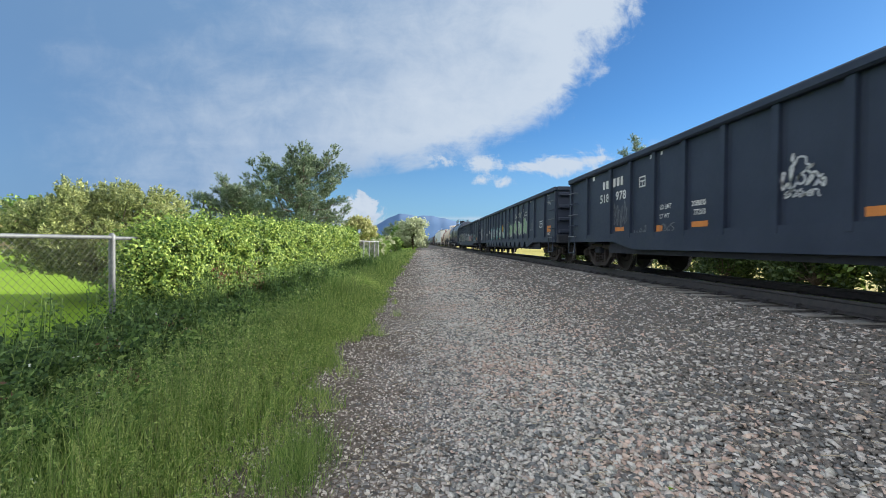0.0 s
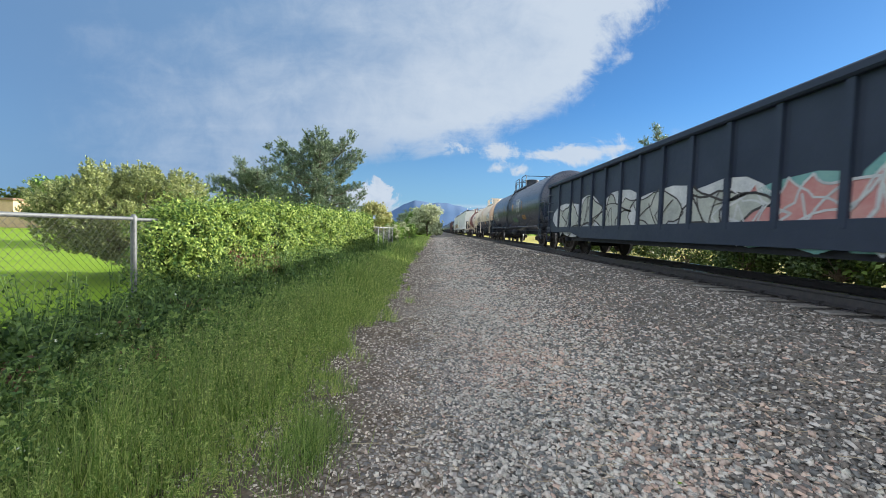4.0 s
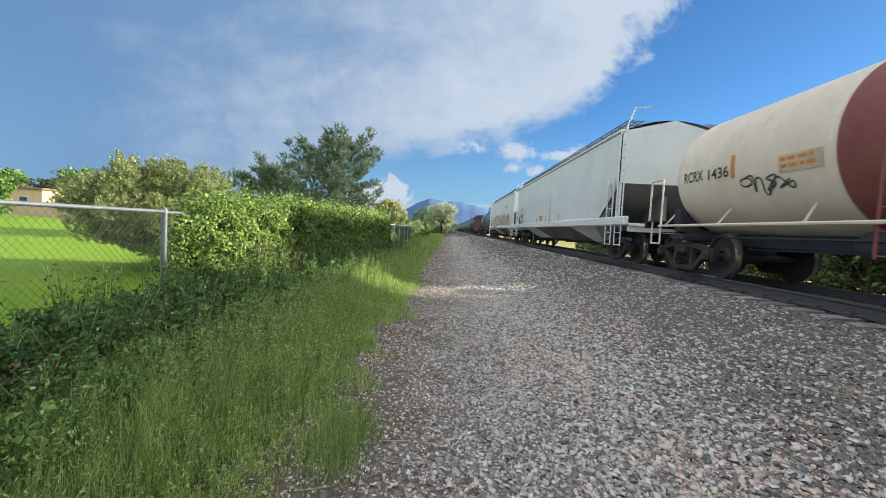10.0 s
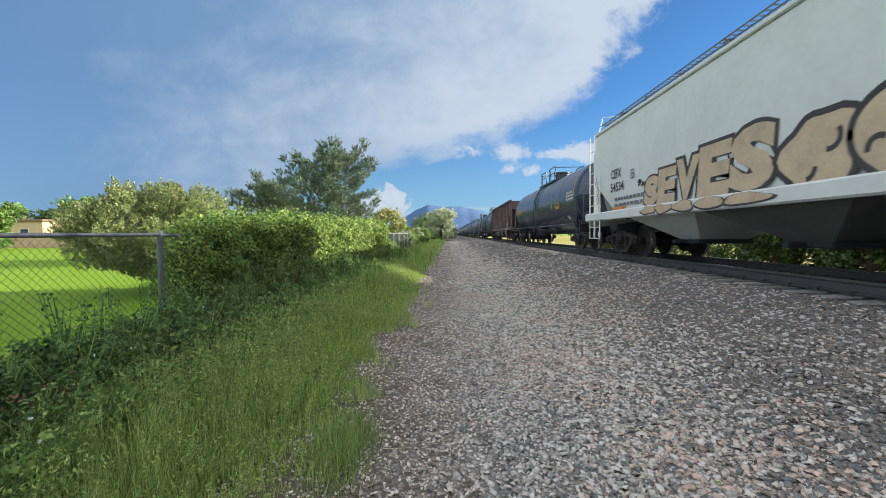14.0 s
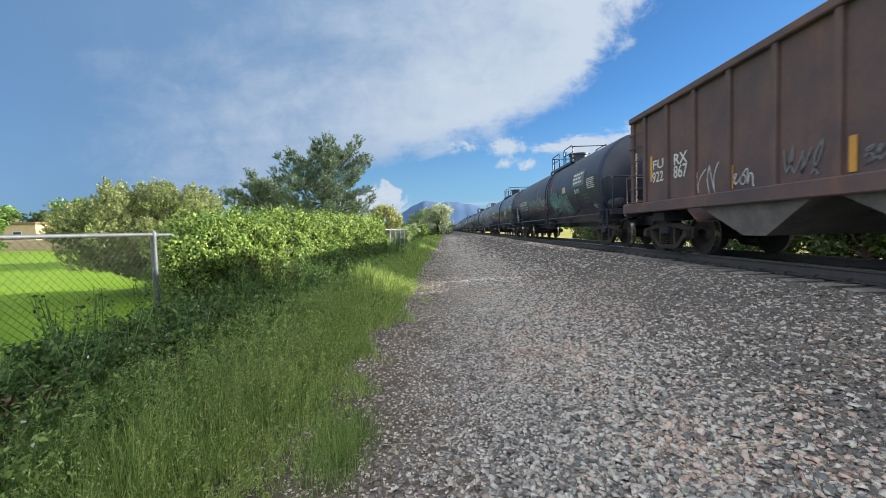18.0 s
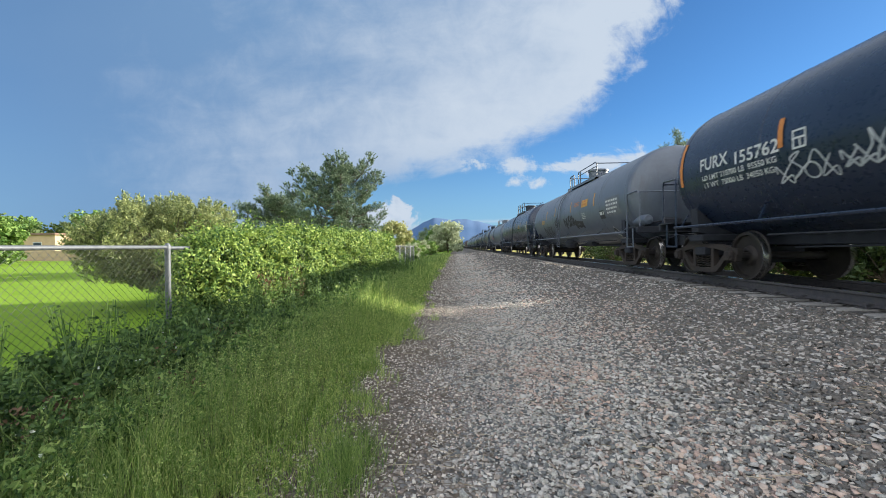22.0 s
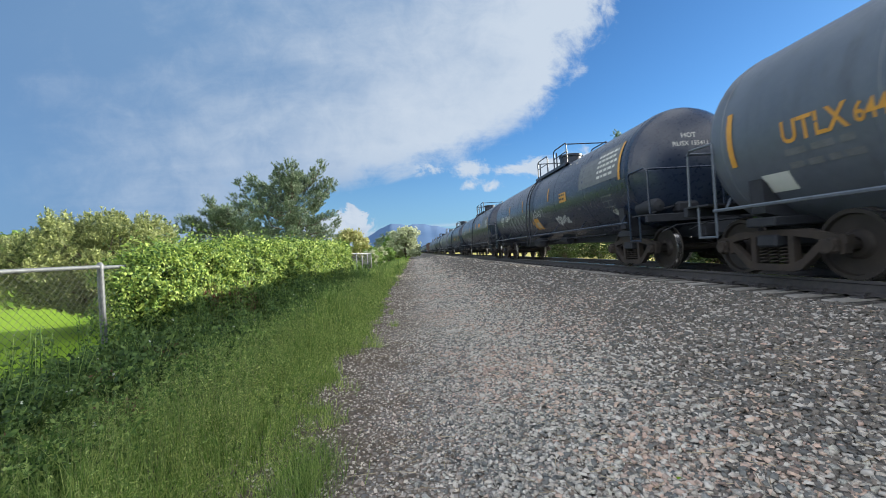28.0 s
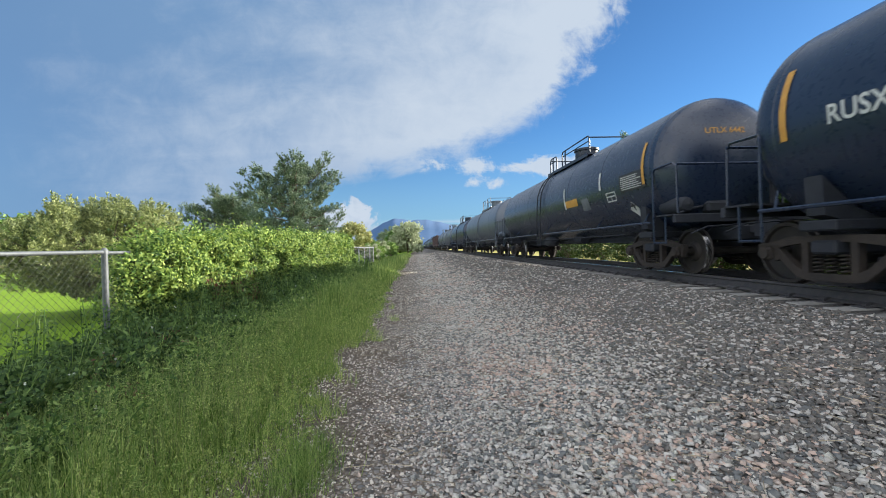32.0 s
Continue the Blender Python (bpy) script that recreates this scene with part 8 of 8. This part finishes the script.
    v = np.stack([base - side, base + side, tip], 1).reshape(-1, 3)
    return v, np.arange(3 * n * count).reshape(-1, 3)


def pine(x, y, h, spread, label, z=0.0, limbs_n=40, first=0.14, mat="pine_needle", brush=0.26, count=20, rise=(0.15, 0.6), twigs=7, crown=(0.62, 0.46)):
    """Old pine: bent trunk, upswept limbs with side twigs, each twig ending in a rounded puff of needle brushes, with gaps between.
    crown: how wide the lowest limbs and the top stand against the spread."""
    tree = tagged(new("pine_tree"), label, "tree", "trees of the lawn")
    tree.location = (x, y, z)
    trunk = limb_path((0, 0, -0.2), (0.15, 0.1, h * 0.90), 0, 0.25, 8)
    part("trunk", MB().tube([tuple(p) for p in trunk], [0.24 * (1 - 0.85 * k / 7) * h / 8 for k in range(8)], 9), M["bark"], tree, smooth="all")
    limbs, centers, ways = MB(), [], []
    low, top = crown
    for k in range(limbs_n):
        t = first + (0.97 - first) * (k + 0.5) / limbs_n
        u = (t - first) / (1 - first)
        a = 2.4 * k + rng.uniform(-0.45, 0.45)
        base = trunk[0] + (trunk[-1] - trunk[0]) * t
        prof = low + (1 - low) * math.sin(min(u / 0.45, 1.0) * math.pi / 2) if u < 0.45 else 1 - (1 - top) * ((u - 0.45) / 0.55) ** 1.6
        r = spread * prof * rng.uniform(0.62, 1.10)
        out = np.array((math.cos(a), math.sin(a), 0.0))
        side = np.array((-out[1], out[0], 0.0))
        end = base + out * r + np.array((0, 0, r * (rise[0] + (rise[1] - rise[0]) * u) * rng.uniform(0.7, 1.3) + 0.10 * h * u * u))
        p = limb_path(base, end, -0.10 * r, 0.5)
        limbs.tube([tuple(q) for q in p], [0.07 * (1 - t) + 0.03, 0.045, 0.032, 0.022, 0.012], 5)
        for i, s in enumerate(np.linspace(0.38, 1.0, twigs)):
            q = p[0] + (p[-1] - p[0]) * s + np.array((0, 0, -0.10 * r * math.sin(s * math.pi)))
            e = q + side * (1 if i % 2 else -1) * rng.uniform(0.1, 0.34) * r * (1.2 - s) * (i < twigs - 1) + np.array((0, 0, rng.uniform(-0.02, 0.16) * r * 0.6))
            limbs.tube([tuple(q), tuple((q + e) / 2 + np.array((0, 0, -0.03))), tuple(e)], [0.018, 0.013, 0.008], 4, cap=False)
            puff = spread * rng.uniform(0.075, 0.125)
            m = 17
            d = unit(rng.normal(size=(m, 3))) * rng.uniform(0.3, 1.0, (m, 1)) ** 0.5 * puff * np.array((1, 1, 0.72))
            centers.append(e + d)
            ways.append(d / puff * 0.8 + out * 0.35 + np.array((0, 0, 0.75)) + rng.normal(0, 0.15, (m, 3)))
    part("branch_work", limbs, M["bark"], tree)
    v, f = candles(np.concatenate(centers), np.concatenate(ways), brush, count, brush * 0.60, brush * 0.070)
    part("needles", cloud_mesh("needles", v, f, M[mat]), None, tree, "green needle brushes")["kind"] = "stuff"
    return tree


def bush_pine(x, y, label):
    """Low spreading pine: short trunk, arching limbs, a lumpy crown of needle brushes."""
    tree = tagged(new("pine_tree"), label, "tree", "trees of the lawn")
    tree.location = (x, y, -0.1)
    part("trunk", MB().tube([(0.25, 0, -0.2), (0.2, 0.02, 0.5), (0.05, 0, 1.2), (0, 0, 2.2)], [0.15, 0.13, 0.10, 0.03], 9), M["bark"], tree, smooth="all")
    limbs, pts, ways = MB(), [], []
    lumps = 104
    for k in range(lumps):
        zz = 1 - 2 * (k + 0.5) / lumps
        a = 2.4 * k + rng.uniform(-0.35, 0.35)
        rr = math.sqrt(1 - zz * zz)
        f = float(rng.choice((0.52, 0.80, 0.95, 1.02, 1.12)))
        q = np.array((math.cos(a) * rr * 1.82 * f, math.sin(a) * rr * 1.82 * f, 1.60 + zz * (1.16 if zz > 0 else 1.05) * (0.62 + 0.40 * f)))
        limbs.tube([tuple(p) for p in limb_path((0.05, 0, rng.uniform(0.5, 1.6)), q * 0.93, 0.0, 0.6)], [0.04, 0.032, 0.024, 0.016, 0.008], 5, cap=False)
        out = unit((q - np.array((0, 0, 1.3)))[None])[0]
        m = 60
        puff = rng.uniform(0.24, 0.40)
        d = unit(rng.normal(size=(m, 3))) * rng.uniform(0.3, 1, (m, 1)) ** 0.5 * puff * np.array((1, 1, 0.85))
        pts.append(q * 0.94 + d)
        ways.append(np.tile(out * 0.5 + np.array((0, 0, 0.9)), (m, 1)) + d * 2.0)
    part("branch_work", limbs, M["bark"], tree)
    v, f = candles(np.concatenate(pts), np.concatenate(ways), 0.15, 22, 0.085, 0.0135)
    part("needles", cloud_mesh("needles", v, f, M["pine_light"]), None, tree, "olive green needle brushes")["kind"] = "stuff"


def leafy(x, y, h, spread, mat, label, name="tree", z=0.0, count=9000, leaf=0.11, stem=0.22, lobes=26, group="", low=0.25, flat=1.0, droop=0.0):
    """Broad tree or shrub: trunk, limbs and lobes of leaves with gaps."""
    tree = tagged(new(name), label, "shrub" if name == "shrub" else "tree", group)
    tree.location = (x, y, z)
    mb, limbs, pts = MB(), MB(), []
    fork = h * stem
    mb.tube([tuple(p) for p in limb_path((0, 0, -0.2), (0.05 * spread, 0, fork + 0.15 * h), 0, 0.3, 5)], [0.05 * h * 0.55, 0.045 * h * 0.5, 0.04 * h * 0.5, 0.03 * h * 0.5, 0.02 * h * 0.5], 8)
    part("trunk", mb, M["bark"], tree, smooth="all")
    per = count // lobes
    for k in range(lobes):
        a = 2.4 * k + rng.uniform(-0.5, 0.5)
        t = (k + 0.5) / lobes
        zz = h * (low + (0.93 - low) * t)
        rr = spread * math.sqrt(max(0.05, 1 - ((t - 0.38) / 0.66) ** 2)) * rng.uniform(0.35, 0.98)
        q = np.array((math.cos(a) * rr, math.sin(a) * rr, zz))
        limbs.tube([tuple(p) for p in limb_path((0, 0, fork * rng.uniform(0.5, 1.1)), q, 0.05 * h, 0.5)], [0.012 * h, 0.009 * h, 0.006 * h, 0.004 * h, 0.002 * h], 5, cap=False)
        s = spread * rng.uniform(0.22, 0.38)
        d = unit(rng.normal(size=(per, 3))) * rng.uniform(0.35, 1.0, (per, 1)) ** 0.5 * s * (1 + 0.25 * rng.normal(size=(per, 1)))
        d[:, 2] *= 0.75 * flat
        d[:, 2] -= droop * rng.exponential(0.3, per) * s
        pts.append(q + d)
    part("branch_work", limbs, M["bark"], tree)
    p = np.concatenate(pts)
    p = p[p[:, 2] > 0.03]
    v, f = leaves(p, leaf, np.array((0, 0, 0.4)), 1.0, 1.5)
    part("crown", cloud_mesh("crown", v, f, M[mat]), None, tree, "uneven leafy crown")["kind"] = "stuff"
    return tree


LAWN = "trees of the lawn"
pine(-8.0, 28.0, 7.05, 3.2, "tall dark green pine with upswept limbs behind the hedge", z=-0.1, limbs_n=46, first=0.24, crown=(0.75, 0.42), rise=(0.10, 0.55))
pine(-13.5, 31.0, 5.35, 3.15, "broad dark pine beside the tall pine", z=-0.1, limbs_n=44, rise=(0.05, 0.4), crown=(0.9, 0.45))
bush_pine(-7.55, 10.9, "bushy olive-green pine with a low spreading crown")
leafy(-52.5, 45.0, 5.4, 2.7, "leaf_green", "round green tree at the lawn edge", z=-0.1, count=7000, leaf=0.26, stem=0.15, lobes=34, group=LAWN, low=0.12)
pine(-20.5, 27.5, 3.6, 1.5, "small dark conifer between rounded trees", z=-0.1, limbs_n=24, brush=0.2, count=8)
leafy(-10.0, 68.0, 5.6, 2.7, "leaf_yellow", "small tree with yellowing leaves beside the fence", count=5000, leaf=0.26, lobes=24)
leafy(-1.6, 88.0, 6.6, 3.6, "leaf_pale", "pale silvery willow beside the track path", count=7000, leaf=0.30, lobes=30, low=0.15)
leafy(-4.2, 92.0, 5.2, 2.6, "leaf_green", "dark green tree beside the path", count=4000, leaf=0.30)
pine(-7.0, 110.0, 6.6, 2.4, "dark conifer far along the path", limbs_n=20, brush=0.5, count=7, twigs=4)
pine(-9.5, 118.0, 5.6, 2.0, "dark conifer far along the path", limbs_n=20, brush=0.5, count=7, twigs=4)
for k in range(16):
    y = 39 + 3.4 * k + rng.uniform(-1, 1)
    leafy(float(-2.9 - 0.02 * y + rng.uniform(-0.9, 0.6)), float(y), float(rng.uniform(0.9, 1.7) + 0.012 * y), float(rng.uniform(0.7, 1.2)), ("leaf_green", "leaf_pale", "leaf_green", "weed")[k % 4],
          "wild green shrub at the path edge", "shrub", count=1500, leaf=0.12, stem=0.1, lobes=14, group="shrubs along the path", low=0.1)
# brush beyond the track
for k in range(22):
    y = 3.0 + 1.9 * k + rng.uniform(-0.6, 0.6)
    if 21 < y < 27:
        continue
    leafy(float(12.6 + rng.uniform(-0.8, 1.6) + 0.03 * y), float(y), float(rng.uniform(1.5, 2.6)), float(rng.uniform(1.0, 1.6)), "brush_leaf",
          "dense green brush beyond the track", "shrub", z=-0.1, count=2700, leaf=0.092, stem=0.08, lobes=18, group="brush beyond the track", low=0.06)
for k, (x, y, h, w) in enumerate(((14.6, 17.4, 4.8, 2.0), (15.2, 14.9, 5.0, 1.8), (14.7, 11.5, 7.5, 2.3), (15.4, 9.3, 7.6, 2.5), (14.6, 6.8, 6.8, 2.4), (15.6, 4.6, 7.0, 2.5), (14.7, 2.2, 6.8, 2.5), (15.4, -0.4, 7.0, 2.6), (15.0, -3.4, 7.0, 2.8))):
    leafy(x, y, h, w, "leaf_green", "dense green tree close beyond the track", z=-0.1, count=14000 if y > 4 else 6000, leaf=0.125 if y > 4 else 0.19, stem=0.12, lobes=56, group="trees beyond the track", low=0.05)
for x, y, h, w in ((18.2, 3.6, 8.1, 2.6), (18.6, 6.2, 8.3, 2.6), (18.2, 8.8, 8.8, 2.6), (18.4, 11.2, 8.8, 2.4)):
    leafy(x, y, h, w, "leaf_green", "dense green tree close beyond the track", z=-0.1, count=10000, leaf=0.15, stem=0.12, lobes=60, group="trees beyond the track", low=0.3)
leafy(15.7, 12.3, 8.6, 1.6, "leaf_green", "thin tree with airy twigs beyond the track", count=1800, leaf=0.10, lobes=30, z=-0.1, low=0.45)
pine(18.0, 32.0, 9.3, 2.2, "dark conifer beyond the track", z=-0.1, limbs_n=26, brush=0.4, count=8, twigs=5)
for k in range(14):
    leafy(float(16 + rng.uniform(0, 26) + 0.2 * k), float(40 + 11 * k + rng.uniform(-4, 4)), float(rng.uniform(3, 5.5)), float(rng.uniform(2.0, 3.4)), "leaf_green",
          "green tree along the far side of the track", count=1200, leaf=0.34, lobes=20, group="trees beyond the track")
# tree belt far over the lawn
for k in range(22):
    x, y = -84 - 5.0 * k + rng.uniform(-3, 3), 108 - 1.5 * k + rng.uniform(-8, 8)
    leafy(float(x), float(y), float(rng.uniform(8.0, 12.0)), float(rng.uniform(4.5, 7.0)), ("leaf_green", "juniper", "leaf_green")[k % 3],
          "round green tree in the belt past the lawn", count=2000, leaf=0.56, lobes=30, group="tree belt past the lawn", low=0.08)
for k in range(26):
    x, y = -34 + 1.3 * k + rng.uniform(-2, 2), 120 + rng.uniform(-10, 25)
    leafy(float(x), float(y), float(rng.uniform(3.0, 5.0)), float(rng.uniform(2.2, 3.6)), ("leaf_green", "juniper")[k % 2],
          "green tree in the far belt", count=1200, leaf=0.36, lobes=18, group="tree belt past the lawn", low=0.1)


# ---- far things ----
def build_hills():
    xs = np.linspace(-2600, 2600, 261)
    rows = []
    ys = (3300, 3500, 3700, 3900, 4100, 4300)
    def crest(x):
        a = 300 * np.exp(-((x + 250) / 260) ** 2) + 255 * np.exp(-((x - 110) / 280) ** 2) + 190 * np.exp(-((x - 500) / 360) ** 2) + 90 * np.exp(-((x + 900) / 500) ** 2) + 70 * np.exp(-((x - 1300) / 600) ** 2)
        return a * 0.86 + 5 * np.sin(x / 37.0) + 3 * np.sin(x / 17.0 + 1)
    for y in ys:
        t = (y - 3300) / 700.0
        k = np.clip(t, 0, 1) if y <= 4000 else 1 - (y - 4000) / 600
        rows.append(np.stack([xs, np.full_like(xs, y), crest(xs) * k + 6 * np.sin(xs / 60 + y / 90) * k * (1 - k) * 4 - 5], 1))
    v = np.concatenate(rows)
    n = len(xs)
    i = (np.arange(len(ys) - 1)[:, None] * n + np.arange(n - 1)[None]).ravel()
    tagged(new("mountain_range", cloud_mesh("mountain_range", v, np.stack([i, i + 1, i + n + 1, i + n], 1), M["hill_haze"], True)), "forested mountain ridge on the horizon, haze blue in its colour", "mountain", kind="structure")


build_hills()


def build_house():
    house = tagged(new("house"), "tan stucco house with a flat roof past the lawn", "house")
    house.location = (-73, 70, 0.2)
    part("wall", MB().box(0, 0, 1.9, 13, 8, 4.2), M["stucco"], house)
    part("roof", MB().box(0, 0, 4.1, 13.6, 8.6, 0.35, 0.05), M["roof_brown"], house)
    for x in (-4, -1, 3.5):
        w = part("window", MB().box(x, -4.02, 2.2, 1.5, 0.1, 1.2), M["mark_white"], house)
        part("pane", MB().box(x, -4.07, 2.2, 1.3, 0.04, 1.0), M["dark_glass"], w)

    wall = tagged(new("garden_wall"), "low brown stone wall along the lawn edge", "wall")
    wall.location = (-66, 56, 0.0)
    for k in range(12):
        part("wall_block", MB().box(-22 + 4 * k, 0.1 * (k % 2), 0.75, 3.96, 0.4, 1.3 + 0.08 * (k % 3), 0.04), M["stucco"], wall)


build_house()


# ---- stones ----
def stone_shapes(points, size, seedrng):
    """Angular stones: a cube's corners pushed about, its faces split: returns verts and triangles."""
    n = len(points)
    base = np.array([(i, j, k) for i in (-1, 1) for j in (-1, 1) for k in (-1, 1)], float)
    v = base[None] * (1 + seedrng.uniform(-0.45, 0.25, (n, 8, 1))) + seedrng.normal(0, 0.20, (n, 8, 3))
    s = size.reshape(-1, 1, 1) * 0.5
    ax = np.stack([seedrng.uniform(0.75, 1.25, n), seedrng.uniform(0.6, 1.0, n), seedrng.uniform(0.30, 0.58, n)], 1)[:, None]
    v = v * s * ax * 0.8
    a, b = seedrng.uniform(0, 2 * math.pi, n), seedrng.normal(0, 0.48, n)
    ca, sa, cb, sb = np.cos(a), np.sin(a), np.cos(b), np.sin(b)
    x, y, z = v[..., 0], v[..., 1] * cb[:, None] - v[..., 2] * sb[:, None], v[..., 1] * sb[:, None] + v[..., 2] * cb[:, None]
    v = np.stack([x * ca[:, None] - y * sa[:, None], x * sa[:, None] + y * ca[:, None], z], -1) + points[:, None]
    tri = np.array([(0, 1, 3), (0, 3, 2), (4, 6, 7), (4, 7, 5), (0, 4, 5), (0, 5, 1), (2, 3, 7), (2, 7, 6), (1, 5, 7), (1, 7, 3)])
    return v.reshape(-1, 3), (np.arange(n)[:, None, None] * 8 + tri[None]).reshape(-1, 3)


def build_stones():
    r = np.random.default_rng(21)
    for y0, y1, n, s0, s1 in ((1.6, 4.5, 46000, 0.019, 0.047), (4.5, 9.0, 50000, 0.020, 0.047), (9.0, 16.0, 22000, 0.040, 0.070), (16.0, 32.0, 11000, 0.068, 0.100), (32.0, 75.0, 8000, 0.10, 0.17), (-5.0, 1.6, 6000, 0.06, 0.085)):
        y = r.uniform(y0, y1, n)
        x = -1.05 + 6.25 * r.uniform(0, 1, n)
        keep = (r.uniform(0, 1, n) < np.clip(0.72 + (x + 0.9) * 0.3, 0, 1)) & ((x < 1.35 * y + 0.7) | (y < 1.6))
        x, y = x[keep], y[keep]
        n = len(x)
        k = np.clip((x - 0.05 + 0.25 * np.sin(y * 1.3)) / 0.9, 0, 1) * 0.75 + np.clip((x - 0.8) / 3, 0, 1) * 0.25
        size = (s0 + (s1 - s0) * r.uniform(0, 1, n) ** 1.5) * (0.56 + 0.56 * k)
        z = gravel_z(x, y) + size * 0.42 * r.uniform(-0.35, 1, n)
        v, f = stone_shapes(np.stack([x, y, z], 1), size, r)
        patch_r = np.sin(x * 2.3 + 1.1 * np.sin(y * 1.1)) * np.sin(y * 1.7 + x * 0.6) + 0.5 * np.sin(x * 6.1 + y * 2.0) * np.sin(y * 5.3 - x * 3.0)
        one_fine = x + r.normal(0, 0.25, n) < 0.12
        one_rose = ~one_fine & (r.uniform(0, 1, n) < np.clip(0.20 + 0.34 * patch_r, 0.04, 0.6) * np.clip(1.25 - 0.30 * x, 0.12, 1))
        fine, rose = np.repeat(one_fine, 10), np.repeat(one_rose, 10)
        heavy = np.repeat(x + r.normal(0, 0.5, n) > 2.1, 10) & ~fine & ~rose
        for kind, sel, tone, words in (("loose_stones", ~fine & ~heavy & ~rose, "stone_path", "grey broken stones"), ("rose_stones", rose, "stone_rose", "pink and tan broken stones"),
                                       ("ballast_stones", heavy, "stone", "grey ballast stones with shade among them put into the colour"), ("stone_chips", fine, "stone_chip", "fine pale stone chips in brown dirt")):
            part(kind, cloud_mesh(kind, v, f[sel], M[tone]), None, gravel_path, words)["kind"] = "stuff"
    # dry straw and twigs blown over the stones
    n = 700
    x, y = r.uniform(-0.9, 3.6, n), r.uniform(1.7, 9.0, n)
    a, half = r.uniform(0, 6.283, n), r.uniform(0.02, 0.09, n)
    c = np.stack([x, y, gravel_z(x, y) + 0.022], 1)
    d = np.stack([np.cos(a) * half, np.sin(a) * half, r.normal(0, 0.006, n)], 1)
    w = np.stack([-np.sin(a), np.cos(a), np.zeros(n)], 1) * 0.0018
    v = np.stack([c - d - w, c - d + w, c + d + w, c + d - w, c - d + np.array((0, 0, 0.003)), c + d + np.array((0, 0, 0.003))], 1).reshape(-1, 3)
    i = np.arange(n)[:, None] * 6
    part("straw_litter", cloud_mesh("straw_litter", v, np.concatenate([i + np.array([0, 3, 5, 4]), i + np.array([1, 4, 5, 2])], 0), M["straw"]), None, gravel_path, "dry straw and twigs")["kind"] = "stuff"
    # single larger stones in the foreground
    shapes = []
    for k in range(10):
        v, f = stone_shapes(np.zeros((1, 3)), np.array([0.065]), r)
        shapes.append(cloud_mesh("stone", v, f, M["stone_one"]))
    for k in range(300):
        x, y = r.uniform(0.1, 3.6), r.uniform(1.3, 4.6)
        ob = part("stone", shapes[k % 10], None, gravel_path)
        ob.location = (x, y, float(gravel_z(x, y)) + 0.014)
        ob.rotation_euler = (0, 0, r.uniform(0, 6.28))
        ob.scale = [r.uniform(0.5, 0.85)] * 3


build_stones()


# ---- what moves ----
def motions():
    for car, at in CARS:
        walk(car, [(t, pose(XT, at - SPEED * t, ZR)) for t in (0, 4, 8, 12, 16, 20, 24, 28, 32)])
    # all wheels roll alike: one key set, in the space of each axle
    step = 2.0 / FPS
    first = WHEELS[0]
    walk(first, [(k * step, pose(0, 0, 0, math.degrees(SPEED * k * step / 0.457))) for k in range(481)])
    for w in WHEELS[1:]:
        w.rotation_mode = "QUATERNION"
        w.animation_data_create()
        w.animation_data.action = first.animation_data.action
        w.animation_data.action_slot = first.animation_data.action_slot


motions()
